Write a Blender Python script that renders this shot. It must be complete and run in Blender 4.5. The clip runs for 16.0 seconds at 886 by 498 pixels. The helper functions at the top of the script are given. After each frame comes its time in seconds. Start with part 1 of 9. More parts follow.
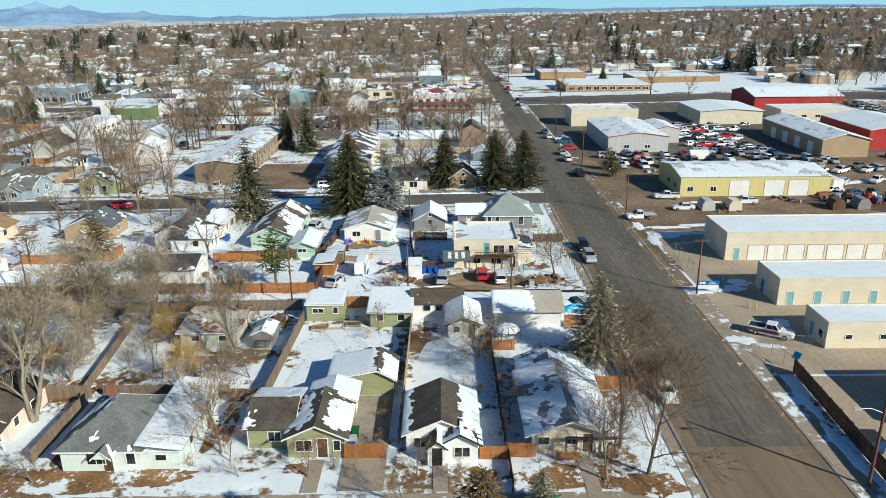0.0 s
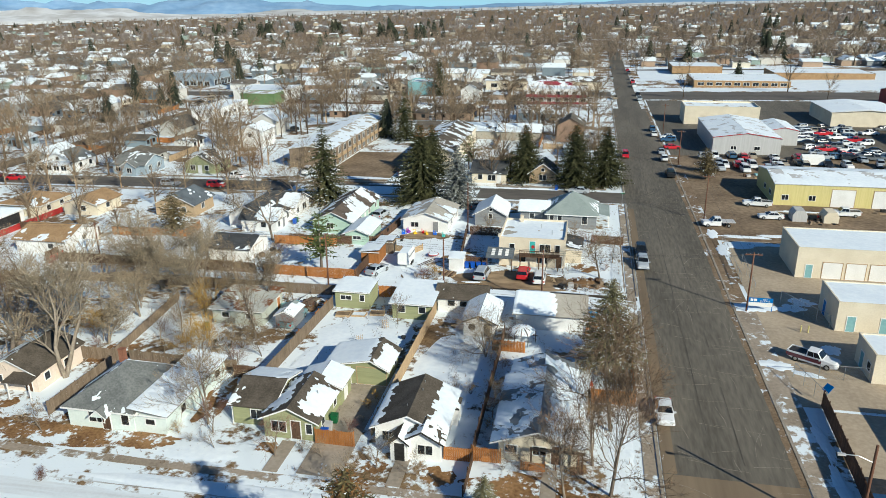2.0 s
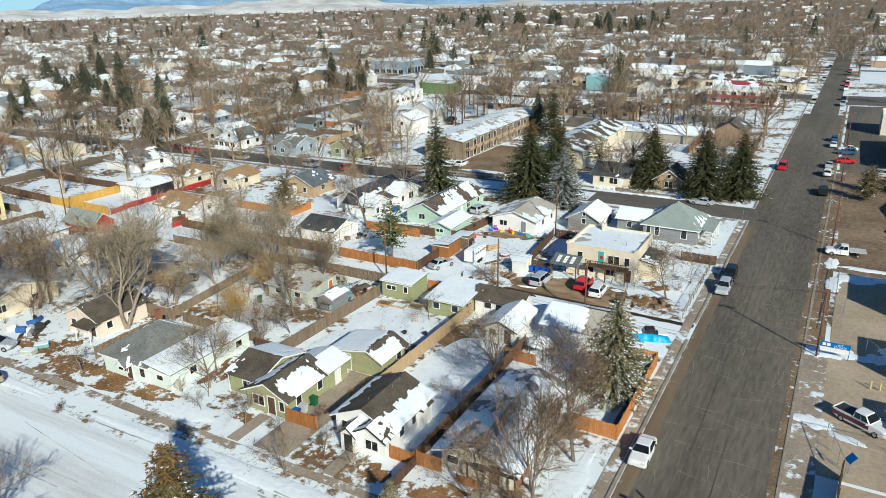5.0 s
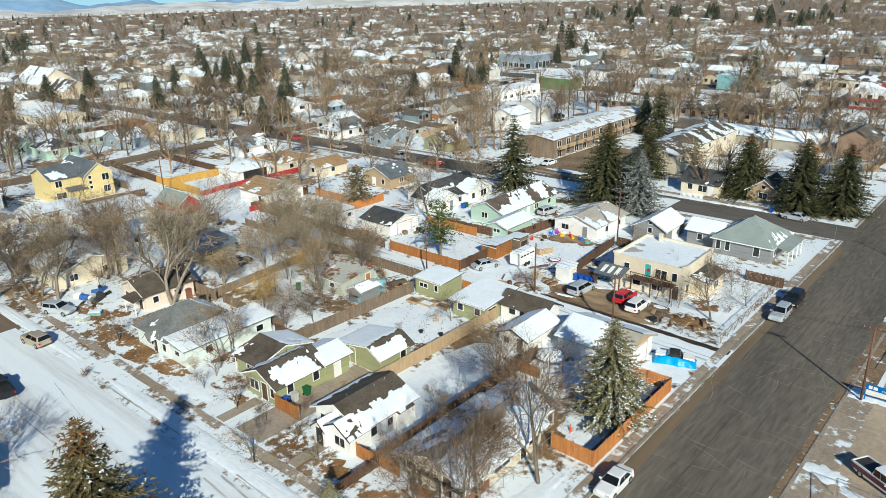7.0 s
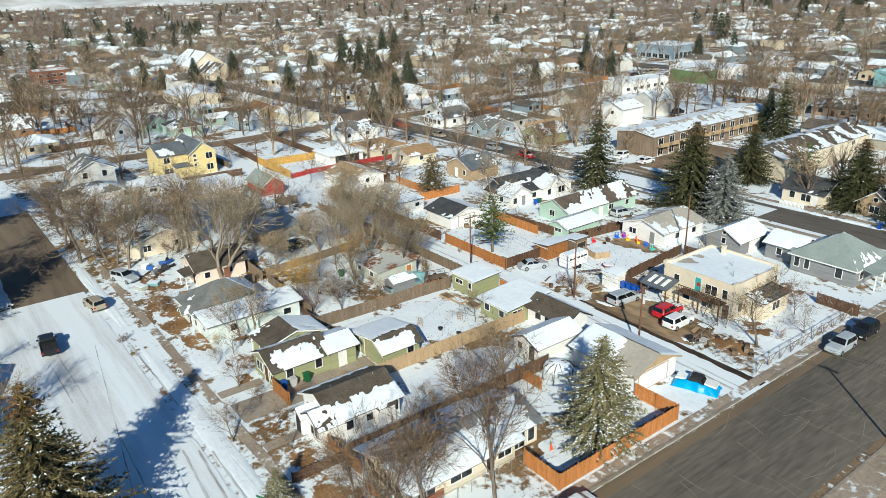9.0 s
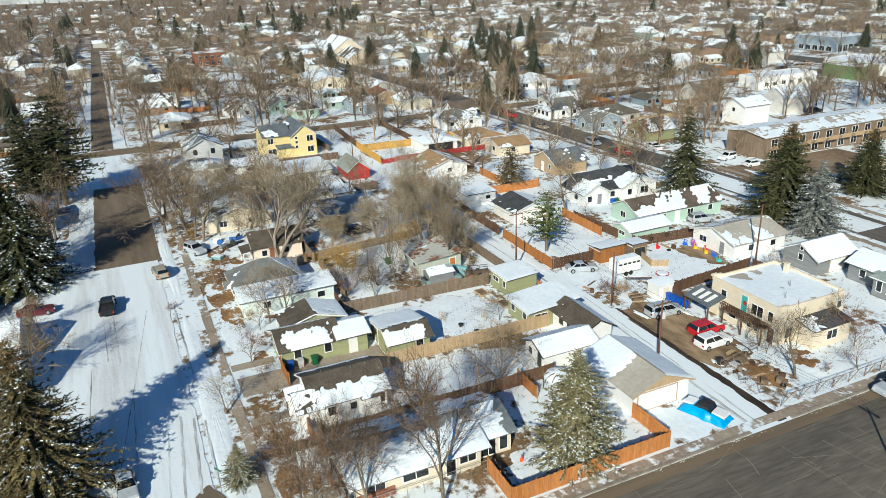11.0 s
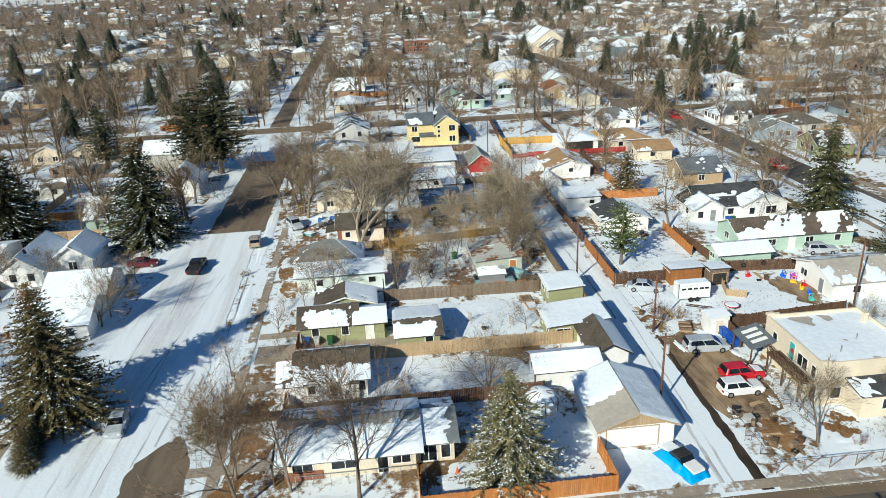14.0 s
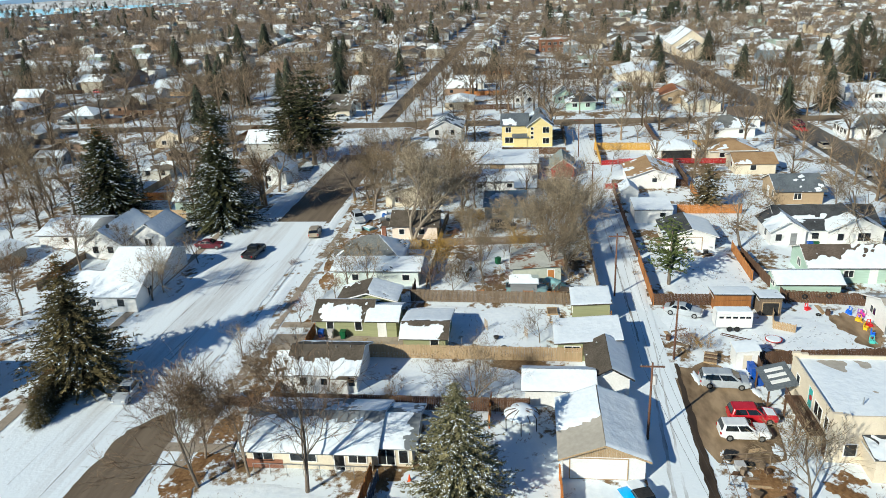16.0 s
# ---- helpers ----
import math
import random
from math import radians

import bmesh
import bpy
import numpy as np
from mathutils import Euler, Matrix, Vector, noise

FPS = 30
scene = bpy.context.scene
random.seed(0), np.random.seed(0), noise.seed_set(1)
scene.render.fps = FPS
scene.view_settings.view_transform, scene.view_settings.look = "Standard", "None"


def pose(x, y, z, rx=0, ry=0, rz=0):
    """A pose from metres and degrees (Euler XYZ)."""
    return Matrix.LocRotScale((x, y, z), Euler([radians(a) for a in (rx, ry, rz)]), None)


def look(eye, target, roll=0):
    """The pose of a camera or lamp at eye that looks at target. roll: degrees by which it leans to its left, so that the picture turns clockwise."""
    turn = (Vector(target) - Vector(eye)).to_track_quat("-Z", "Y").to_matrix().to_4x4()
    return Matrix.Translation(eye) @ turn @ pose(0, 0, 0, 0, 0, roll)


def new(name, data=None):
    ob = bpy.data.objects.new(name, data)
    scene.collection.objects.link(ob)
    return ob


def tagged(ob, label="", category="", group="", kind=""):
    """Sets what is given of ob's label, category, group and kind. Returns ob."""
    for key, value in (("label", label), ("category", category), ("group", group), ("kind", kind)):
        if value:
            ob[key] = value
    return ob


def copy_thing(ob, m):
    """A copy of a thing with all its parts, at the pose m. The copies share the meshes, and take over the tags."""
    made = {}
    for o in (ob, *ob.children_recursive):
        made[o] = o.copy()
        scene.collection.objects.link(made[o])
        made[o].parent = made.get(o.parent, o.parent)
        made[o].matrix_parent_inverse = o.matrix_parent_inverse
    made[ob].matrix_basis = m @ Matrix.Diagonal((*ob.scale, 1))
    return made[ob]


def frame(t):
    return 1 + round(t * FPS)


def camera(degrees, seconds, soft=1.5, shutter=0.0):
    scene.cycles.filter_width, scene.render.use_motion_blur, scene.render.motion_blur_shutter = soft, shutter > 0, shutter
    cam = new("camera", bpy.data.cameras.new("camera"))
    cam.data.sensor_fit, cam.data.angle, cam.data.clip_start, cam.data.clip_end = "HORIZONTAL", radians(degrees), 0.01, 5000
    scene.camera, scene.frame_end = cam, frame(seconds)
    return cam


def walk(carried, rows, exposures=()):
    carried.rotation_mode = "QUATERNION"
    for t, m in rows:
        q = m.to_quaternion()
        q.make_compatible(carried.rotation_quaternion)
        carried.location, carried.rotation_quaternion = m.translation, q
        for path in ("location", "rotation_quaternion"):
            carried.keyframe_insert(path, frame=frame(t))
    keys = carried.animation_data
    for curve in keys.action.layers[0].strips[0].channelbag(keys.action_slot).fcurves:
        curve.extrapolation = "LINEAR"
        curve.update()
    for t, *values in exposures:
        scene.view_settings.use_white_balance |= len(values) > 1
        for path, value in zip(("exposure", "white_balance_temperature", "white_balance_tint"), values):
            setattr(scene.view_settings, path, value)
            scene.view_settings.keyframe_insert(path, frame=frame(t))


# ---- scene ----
cam = camera(62.7, 16.0, soft=0.6)
METRES, EYE, TILT, LEAN, TURN = 126.14, 42.0, 0.0, 0.0, -0.2
ROWS = [
    (0.0, 0.0, 0.0, 0.0, -0.14, -18.88, 0.41),
    (0.5, 0.031, 0.002, 0.0007, 2.76, -19.08, 0.48),
    (1.0, 0.0618, 0.0054, 0.0013, 5.67, -19.26, 0.5),
    (1.5, 0.0924, 0.0104, 0.0023, 8.59, -19.42, 0.5),
    (2.0, 0.1227, 0.017, 0.003, 11.5, -19.54, 0.54),
    (2.5, 0.1526, 0.0251, 0.0036, 14.42, -19.68, 0.61),
    (3.0, 0.1819, 0.0348, 0.0041, 17.33, -19.81, 0.67),
    (3.5, 0.2106, 0.0459, 0.0047, 20.24, -19.92, 0.73),
    (4.0, 0.2389, 0.0585, 0.0053, 23.17, -20.01, 0.79),
    (6.5, 0.3661, 0.1468, 0.0081, 37.93, -20.17, 0.91),
    (7.0, 0.3871, 0.1698, 0.0083, 40.91, -20.38, 1.04),
    (7.5, 0.4071, 0.1937, 0.0084, 43.91, -20.55, 1.14),
    (8.0, 0.4258, 0.2189, 0.0086, 46.94, -20.73, 1.28),
    (8.5, 0.4431, 0.2449, 0.0087, 50.02, -20.9, 1.36),
    (9.0, 0.4591, 0.2719, 0.0088, 53.1, -21.07, 1.48),
    (9.5, 0.4738, 0.2994, 0.009, 56.21, -21.29, 1.63),
    (12.0, 0.5365, 0.4431, 0.0102, 71.82, -21.78, 2.17),
    (12.5, 0.5443, 0.4736, 0.01, 74.92, -21.79, 2.24),
    (13.0, 0.5505, 0.5046, 0.0097, 78.02, -21.8, 2.33),
    (13.5, 0.5551, 0.5359, 0.0094, 81.1, -21.78, 2.37),
    (14.0, 0.5582, 0.5676, 0.0091, 84.22, -21.74, 2.43),
    (14.5, 0.5594, 0.5991, 0.0086, 87.31, -21.72, 2.5),
    (15.0, 0.5583, 0.6307, 0.008, 90.38, -21.58, 2.53),
    (15.5, 0.5541, 0.6618, 0.0067, 93.45, -21.39, 2.54),
    (16.0, 0.5473, 0.6926, 0.0058, 96.55, -21.38, 2.6),
]
walk(cam, [(t, pose(0, 0, EYE, TILT, LEAN, TURN) @ pose(METRES * x, METRES * y, METRES * z, 90 + pitch, roll, yaw)) for t, x, y, z, yaw, pitch, roll in ROWS],
     [(0.0, 0.17, 6250, 4), (16.0, 0.17, 6250, 4)])

# the sun stands in the south-east, low in late winter
SUN_AZ, SUN_EL = math.radians(130.5), math.radians(28.5)      # clockwise from north, above the horizon
world = bpy.data.worlds.new("sky")
scene.world = world
world.use_nodes = True
sky = world.node_tree.nodes.new("ShaderNodeTexSky")
sky.sky_type, sky.sun_disc, sky.sun_elevation, sky.sun_rotation = "NISHITA", False, SUN_EL, SUN_AZ
sky.air_density, sky.dust_density, sky.ozone_density, sky.altitude = 1.0, 0.0, 2.0, 1500
back = world.node_tree.nodes["Background"]
back.inputs["Strength"].default_value = 0.073
clear = world.node_tree.nodes.new("ShaderNodeMix")
clear.data_type, clear.blend_type = "RGBA", "MULTIPLY"
clear.inputs[0].default_value, clear.inputs[7].default_value = 1.0, (0.60, 0.93, 1.15, 1)
world.node_tree.links.new(sky.outputs["Color"], clear.inputs[6])
world.node_tree.links.new(clear.outputs[2], back.inputs["Color"])
sun = new("sun", bpy.data.lights.new("sun", "SUN"))
sun.data.energy, sun.data.angle, sun.data.color = 5.0, radians(0.55), (1.0, 0.94, 0.80)
sun.matrix_world = look((80, -60, 120), (80 - math.sin(SUN_AZ) * math.cos(SUN_EL), -60 - math.cos(SUN_AZ) * math.cos(SUN_EL), 120 - math.sin(SUN_EL)))


# ---- small tools ----
def land(x, y):
    """Height of the ground: level round the block, falling gently away to the north-west."""
    dx, dy = x, y - 75.0
    r = math.hypot(dx, dy) + 1e-9
    s = min(0.03, max(0.0, 0.010 * dy / r - 0.020 * dx / r))
    return -s * (math.hypot(r, 120.0) - 120.0)


class Build:
    """Collects vertices and faces of one mesh."""

    def __init__(self):
        self.v, self.f = [], []

    def add(self, verts, faces):
        n = len(self.v)
        self.v += [tuple(p) for p in verts]
        self.f += [tuple(n + i for i in q) for q in faces]
        return self

    def box(self, x0, x1, y0, y1, z0, z1):
        return self.add([(x0, y0, z0), (x1, y0, z0), (x1, y1, z0), (x0, y1, z0), (x0, y0, z1), (x1, y0, z1), (x1, y1, z1), (x0, y1, z1)],
                        [(3, 2, 1, 0), (4, 5, 6, 7), (0, 1, 5, 4), (1, 2, 6, 5), (2, 3, 7, 6), (3, 0, 4, 7)])

    def slab(self, quad, t):
        """A plate of thickness t under a quad (four corners, counter-clockwise from above)."""
        q = [Vector(p) for p in quad]
        n = (q[1] - q[0]).cross(q[2] - q[0]).normalized() * t
        lo = [p - n for p in q]
        k = len(q)
        return self.add(q + lo, [tuple(range(k)), tuple(range(2 * k - 1, k - 1, -1))] + [(i, k + i, k + (i + 1) % k, (i + 1) % k) for i in range(k)])

    def prism(self, ring, axis, a, b):
        """A polygon of (u, z) pushed from a to b along x or y."""
        k = len(ring)
        at = (lambda u, z, w: (w, u, z)) if axis == "x" else (lambda u, z, w: (u, w, z))
        vs = [at(u, z, a) for u, z in ring] + [at(u, z, b) for u, z in ring]
        return self.add(vs, [tuple(range(k))[::-1], tuple(range(k, 2 * k))] + [(i, (i + 1) % k, k + (i + 1) % k, k + i) for i in range(k)])

    def tube(self, p, q, r0, r1, n=6):
        p, q = Vector(p), Vector(q)
        d = (q - p).normalized() if (q - p).length > 1e-6 else Vector((0, 0, 1))
        a = d.orthogonal().normalized()
        b = d.cross(a)
        vs = []
        for c, r in ((p, r0), (q, r1)):
            vs += [c + (a * math.cos(2 * math.pi * i / n) + b * math.sin(2 * math.pi * i / n)) * r for i in range(n)]
        return self.add(vs, [(i, (i + 1) % n, n + (i + 1) % n, n + i) for i in range(n)] + [tuple(range(n))[::-1], tuple(range(n, 2 * n))])

    def ring(self, x0, x1, z0, z1, f, y0, y1):
        """A rectangular frame of width f round an opening, in one piece."""
        o = [(x0 - f, z0 - f), (x1 + f, z0 - f), (x1 + f, z1 + f), (x0 - f, z1 + f)]
        i = [(x0, z0), (x1, z0), (x1, z1), (x0, z1)]
        vs = [(x, y, z) for y in (y0, y1) for r in (o, i) for x, z in r]
        fs = []
        for k in range(4):
            m = (k + 1) % 4
            fs += [(k, m, 4 + m, 4 + k), (8 + k, 12 + k, 12 + m, 8 + m), (k, 8 + k, 8 + m, m), (4 + k, 4 + m, 12 + m, 12 + k)]
        return self.add(vs, fs)

    def line(self, pts, r, n=3):
        """One thin tube through many points."""
        k = len(self.v)
        for i, p in enumerate(pts):
            d = (Vector(pts[min(i + 1, len(pts) - 1)]) - Vector(pts[max(i - 1, 0)])).normalized()
            a = d.orthogonal().normalized()
            b = d.cross(a)
            self.v += [tuple(Vector(p) + (a * math.cos(6.2832 * j / n) + b * math.sin(6.2832 * j / n)) * r) for j in range(n)]
        self.f += [(k + i * n + j, k + i * n + (j + 1) % n, k + (i + 1) * n + (j + 1) % n, k + (i + 1) * n + j) for i in range(len(pts) - 1) for j in range(n)]
        return self

    def pipe(self, p, q, r0, r1, n=5):
        """A tube with no ends, for limbs."""
        d = (q - p).normalized()
        a = d.orthogonal().normalized()
        b = d.cross(a)
        vs = [c + (a * math.cos(2 * math.pi * i / n) + b * math.sin(2 * math.pi * i / n)) * r for c, r in ((p, r0), (q, r1)) for i in range(n)]
        return self.add(vs, [(i, (i + 1) % n, n + (i + 1) % n, n + i) for i in range(n)])

    def mesh(self, name, material, smooth=False):
        me = bpy.data.meshes.new(name)
        me.from_pydata(self.v, [], self.f)
        bm = bmesh.new()
        bm.from_mesh(me)
        if len(self.f) < 3000:
            bmesh.ops.recalc_face_normals(bm, faces=bm.faces)
        bm.to_mesh(me)
        bm.free()
        if smooth:
            me.polygons.foreach_set("use_smooth", [True] * len(me.polygons))
        me.materials.append(material)
        me.update()
        return me


def part(name, b, material, parent, label="", smooth=False):
    ob = new(name, b.mesh(name, material, smooth) if isinstance(b, Build) else b)
    ob.parent = parent
    if label:
        ob["label"] = label
    return ob


def thing(name, x, y, rz=0.0, label="", category="", group="", kind="", z=None):
    ob = new(name)
    ob.matrix_world = pose(x, y, land(x, y) if z is None else z, 0, 0, rz)
    return tagged(ob, label, category, group, kind)


def solo(name, b, material, label, category="", kind="", group="", smooth=False):
    return tagged(new(name, b.mesh(name, material, smooth)), label, category, group, kind)


def rough(x, y, s=1.0, seed=0.0):
    return noise.noise((x * s + seed * 7.3, y * s - seed * 3.1, seed))


# ---- materials ----
def material(name, a, b, rough_=0.9, fine=6.0, coarse=0.5, bump=0.25, metal=0.0, stretch=(1, 1, 1), vary=0.0, dist=0.03, spec=0.3, isle=0.0):
    """Two colours mixed by noise at two scales, with relief; vary: brightness from piece to piece."""
    m = bpy.data.materials.new(name)
    m.use_nodes = True
    nt = m.node_tree
    p = nt.nodes["Principled BSDF"]
    geo = nt.nodes.new("ShaderNodeNewGeometry")
    mp = nt.nodes.new("ShaderNodeMapping")
    mp.inputs["Scale"].default_value = stretch
    nt.links.new(geo.outputs["Position"], mp.inputs["Vector"])
    n1, n2 = nt.nodes.new("ShaderNodeTexNoise"), nt.nodes.new("ShaderNodeTexNoise")
    for n, s, d in ((n1, fine, 4.0), (n2, coarse, 3.0)):
        n.inputs["Scale"].default_value, n.inputs["Detail"].default_value = s, d
        nt.links.new(mp.outputs["Vector"], n.inputs["Vector"])
    add = nt.nodes.new("ShaderNodeMath")
    add.operation = "ADD"
    nt.links.new(n1.outputs["Fac"], add.inputs[0])
    nt.links.new(n2.outputs["Fac"], add.inputs[1])
    ramp = nt.nodes.new("ShaderNodeMapRange")
    ramp.inputs["From Min"].default_value, ramp.inputs["From Max"].default_value = 0.75, 1.25
    nt.links.new(add.outputs[0], ramp.inputs["Value"])
    mix = nt.nodes.new("ShaderNodeMix")
    mix.data_type = "RGBA"
    mix.inputs[6].default_value, mix.inputs[7].default_value = (*a, 1), (*b, 1)
    nt.links.new(ramp.outputs["Result"], mix.inputs[0])
    col = mix.outputs[2]
    for vary, node, out in ((vary, "ShaderNodeObjectInfo", "Random"), (isle, "ShaderNodeNewGeometry", "Random Per Island")):
        if not vary:
            continue
        inf = nt.nodes.new(node)
        hsv = nt.nodes.new("ShaderNodeHueSaturation")
        mr = nt.nodes.new("ShaderNodeMapRange")
        mr.inputs["To Min"].default_value, mr.inputs["To Max"].default_value = 1 - vary, 1 + vary
        nt.links.new(inf.outputs[out], mr.inputs["Value"])
        nt.links.new(mr.outputs["Result"], hsv.inputs["Value"])
        nt.links.new(col, hsv.inputs["Color"])
        col = hsv.outputs["Color"]
    nt.links.new(col, p.inputs["Base Color"])
    p.inputs["Roughness"].default_value, p.inputs["Metallic"].default_value = rough_, metal
    p.inputs["Specular IOR Level"].default_value = spec
    if bump:
        bp = nt.nodes.new("ShaderNodeBump")
        bp.inputs["Strength"].default_value, bp.inputs["Distance"].default_value = bump, dist
        nt.links.new(n1.outputs["Fac"], bp.inputs["Height"])
        nt.links.new(bp.outputs["Normal"], p.inputs["Normal"])
    return m


def cover(name, base_a, base_b, snow_at, soft=0.08, scale=0.12, fine=1.1, stretch=(1, 1, 1), by_object=False, island=False, top=None, woods=0.0):
    """Bare surface with snow lying on it in patches; snow_at: the share that is bare."""
    m = material(name, base_a, base_b, 0.95, 3.0, 0.25, 0.5, dist=0.06)
    nt = m.node_tree
    p = nt.nodes["Principled BSDF"]
    bare = p.inputs["Base Color"].links[0].from_socket
    geo = nt.nodes.new("ShaderNodeNewGeometry")
    mp = nt.nodes.new("ShaderNodeMapping")
    mp.inputs["Scale"].default_value = stretch
    nt.links.new(geo.outputs["Position"], mp.inputs["Vector"])
    s = []
    for k, w in ((scale, 0.62), (fine, 0.38)):
        n = nt.nodes.new("ShaderNodeTexNoise")
        n.inputs["Scale"].default_value, n.inputs["Detail"].default_value, n.inputs["Roughness"].default_value = k, 6.0, 0.62
        nt.links.new(mp.outputs["Vector"], n.inputs["Vector"])
        x = nt.nodes.new("ShaderNodeMath")
        x.operation, x.inputs[1].default_value = "MULTIPLY", w
        nt.links.new(n.outputs["Fac"], x.inputs[0])
        s.append(x)
    add = nt.nodes.new("ShaderNodeMath")
    nt.links.new(s[0].outputs[0], add.inputs[0])
    nt.links.new(s[1].outputs[0], add.inputs[1])
    value = add.outputs[0]
    if by_object or island:
        src = nt.nodes.new("ShaderNodeObjectInfo" if by_object else "ShaderNodeNewGeometry")
        mr = nt.nodes.new("ShaderNodeMapRange")
        mr.inputs["To Min"].default_value, mr.inputs["To Max"].default_value = -0.16, 0.16
        nt.links.new(src.outputs["Random" if by_object else "Random Per Island"], mr.inputs["Value"])
        a2 = nt.nodes.new("ShaderNodeMath")
        nt.links.new(value, a2.inputs[0])
        nt.links.new(mr.outputs["Result"], a2.inputs[1])
        value = a2.outputs[0]
    if woods:
        # snow melts sooner under the dense old trees round the open block
        away = nt.nodes.new("ShaderNodeVectorMath")
        away.operation = "DISTANCE"
        away.inputs[1].default_value = (0, 100, 0)
        nt.links.new(geo.outputs["Position"], away.inputs[0])
        mr = nt.nodes.new("ShaderNodeMapRange")
        mr.inputs["From Min"].default_value, mr.inputs["From Max"].default_value = 50, 1300
        mr.inputs["To Min"].default_value, mr.inputs["To Max"].default_value = 0, -woods
        nt.links.new(away.outputs["Value"], mr.inputs["Value"])
        a3 = nt.nodes.new("ShaderNodeMath")
        nt.links.new(value, a3.inputs[0])
        nt.links.new(mr.outputs["Result"], a3.inputs[1])
        value = a3.outputs[0]
    rng = nt.nodes.new("ShaderNodeMapRange")
    rng.inputs["From Min"].default_value, rng.inputs["From Max"].default_value = snow_at - soft / 2, snow_at + soft / 2
    nt.links.new(value, rng.inputs["Value"])
    mix = nt.nodes.new("ShaderNodeMix")
    mix.data_type = "RGBA"
    mix.inputs[7].default_value = (*(top or SNOW), 1)
    nt.links.new(rng.outputs["Result"], mix.inputs[0])
    nt.links.new(bare, mix.inputs[6])
    nt.links.new(mix.outputs[2], p.inputs["Base Color"])
    return m


def paints(name, colours, rough_=0.75, island=False, bump=0.15):
    """One of several paints, from house to house."""
    m = material(name, (0.5, 0.5, 0.5), (0.6, 0.6, 0.6), rough_, 9.0, 0.8, bump)
    nt = m.node_tree
    p = nt.nodes["Principled BSDF"]
    src = nt.nodes.new("ShaderNodeNewGeometry" if island else "ShaderNodeObjectInfo")
    cr = nt.nodes.new("ShaderNodeValToRGB")
    cr.color_ramp.interpolation = "CONSTANT"
    while len(cr.color_ramp.elements) < len(colours):
        cr.color_ramp.elements.new(0.5)
    for i, c in enumerate(colours):
        cr.color_ramp.elements[i].position, cr.color_ramp.elements[i].color = i / len(colours), (*c, 1)
    nt.links.new(src.outputs["Random Per Island" if island else "Random"], cr.inputs["Fac"])
    mul = nt.nodes.new("ShaderNodeMix")
    mul.data_type, mul.blend_type = "RGBA", "MULTIPLY"
    mul.inputs[0].default_value = 1.0
    old = p.inputs["Base Color"].links[0].from_socket
    gain = nt.nodes.new("ShaderNodeHueSaturation")
    gain.inputs["Value"].default_value = 1.75
    nt.links.new(old, gain.inputs["Color"])
    nt.links.new(gain.outputs["Color"], mul.inputs[6])
    nt.links.new(cr.outputs["Color"], mul.inputs[7])
    nt.links.new(mul.outputs[2], p.inputs["Base Color"])
    return m


SNOW = (0.775, 0.83, 0.865)
snow = material("snow", (0.735, 0.79, 0.84), (0.83, 0.875, 0.90), 0.7, 1.6, 0.2, 0.5, dist=0.12)
ground_m = cover("yard_ground", (0.115, 0.065, 0.028), (0.275, 0.185, 0.10), 0.458, 0.05, 0.10, 0.9, woods=0.19)
leaf_m = cover("dead_grass", (0.13, 0.064, 0.024), (0.32, 0.18, 0.08), 0.54, 0.05, 0.35, 1.6)
asphalt = material("asphalt", (0.094, 0.082, 0.065), (0.172, 0.150, 0.119), 0.9, 2.6, 0.16, 0.3, stretch=(1.0, 0.14, 1.0))
asphalt_x = material("side_asphalt", (0.085, 0.075, 0.066), (0.16, 0.14, 0.12), 0.9, 2.2, 0.07, 0.2, stretch=(0.16, 1.0, 1.0))
dusty_x = material("tan_side_street", (0.13, 0.098, 0.068), (0.21, 0.162, 0.115), 0.95, 1.2, 0.12, 0.3, stretch=(0.1, 1, 1))
pale_bark = material("pale_bark", (0.19, 0.152, 0.115), (0.34, 0.285, 0.22), 0.95, 5.0, 1.0, 0.8, stretch=(3, 3, 0.6))
dusty = material("dusty_asphalt", (0.15, 0.108, 0.07), (0.235, 0.175, 0.115), 0.95, 0.9, 0.2, 0.3, stretch=(1, 0.07, 1))
concrete = material("concrete", (0.27, 0.225, 0.175), (0.38, 0.32, 0.255), 0.9, 2.5, 0.2, 0.2)
kerb_m = material("kerb_concrete", (0.22, 0.185, 0.145), (0.36, 0.31, 0.25), 0.9, 3.0, 0.4, 0.2)
parking_m = material("tan_mud", (0.125, 0.082, 0.047), (0.38, 0.27, 0.165), 0.95, 0.9, 0.16, 0.6, stretch=(0.45, 1, 1), dist=0.08)
wet_lot = material("dark_wet_mud", (0.05, 0.034, 0.024), (0.15, 0.10, 0.068), 0.8, 0.8, 0.12, 0.5, stretch=(0.35, 1, 1))
yard_m = material("dusty_concrete", (0.33, 0.262, 0.188), (0.46, 0.37, 0.27), 0.9, 2.0, 0.14, 0.2)
dirt = material("bare_dirt", (0.13, 0.088, 0.055), (0.29, 0.21, 0.135), 0.95, 1.2, 0.12, 0.6, dist=0.08)
wet_dirt = material("wet_dirt", (0.028, 0.020, 0.014), (0.075, 0.052, 0.034), 0.7, 1.2, 0.2, 0.5, stretch=(0.3, 1, 1))
verge_m = cover("snowy_verge", (0.13, 0.085, 0.05), (0.27, 0.19, 0.12), 0.575, 0.04, 0.22, 1.2)
grit_snow_m = cover("snowy_pavement", (0.24, 0.20, 0.155), (0.36, 0.30, 0.24), 0.515, 0.05, 0.25, 1.1)
pave_snow = cover("half_cleared_pavement", (0.25, 0.20, 0.15), (0.38, 0.31, 0.24), 0.545, 0.05, 0.18, 1.1)
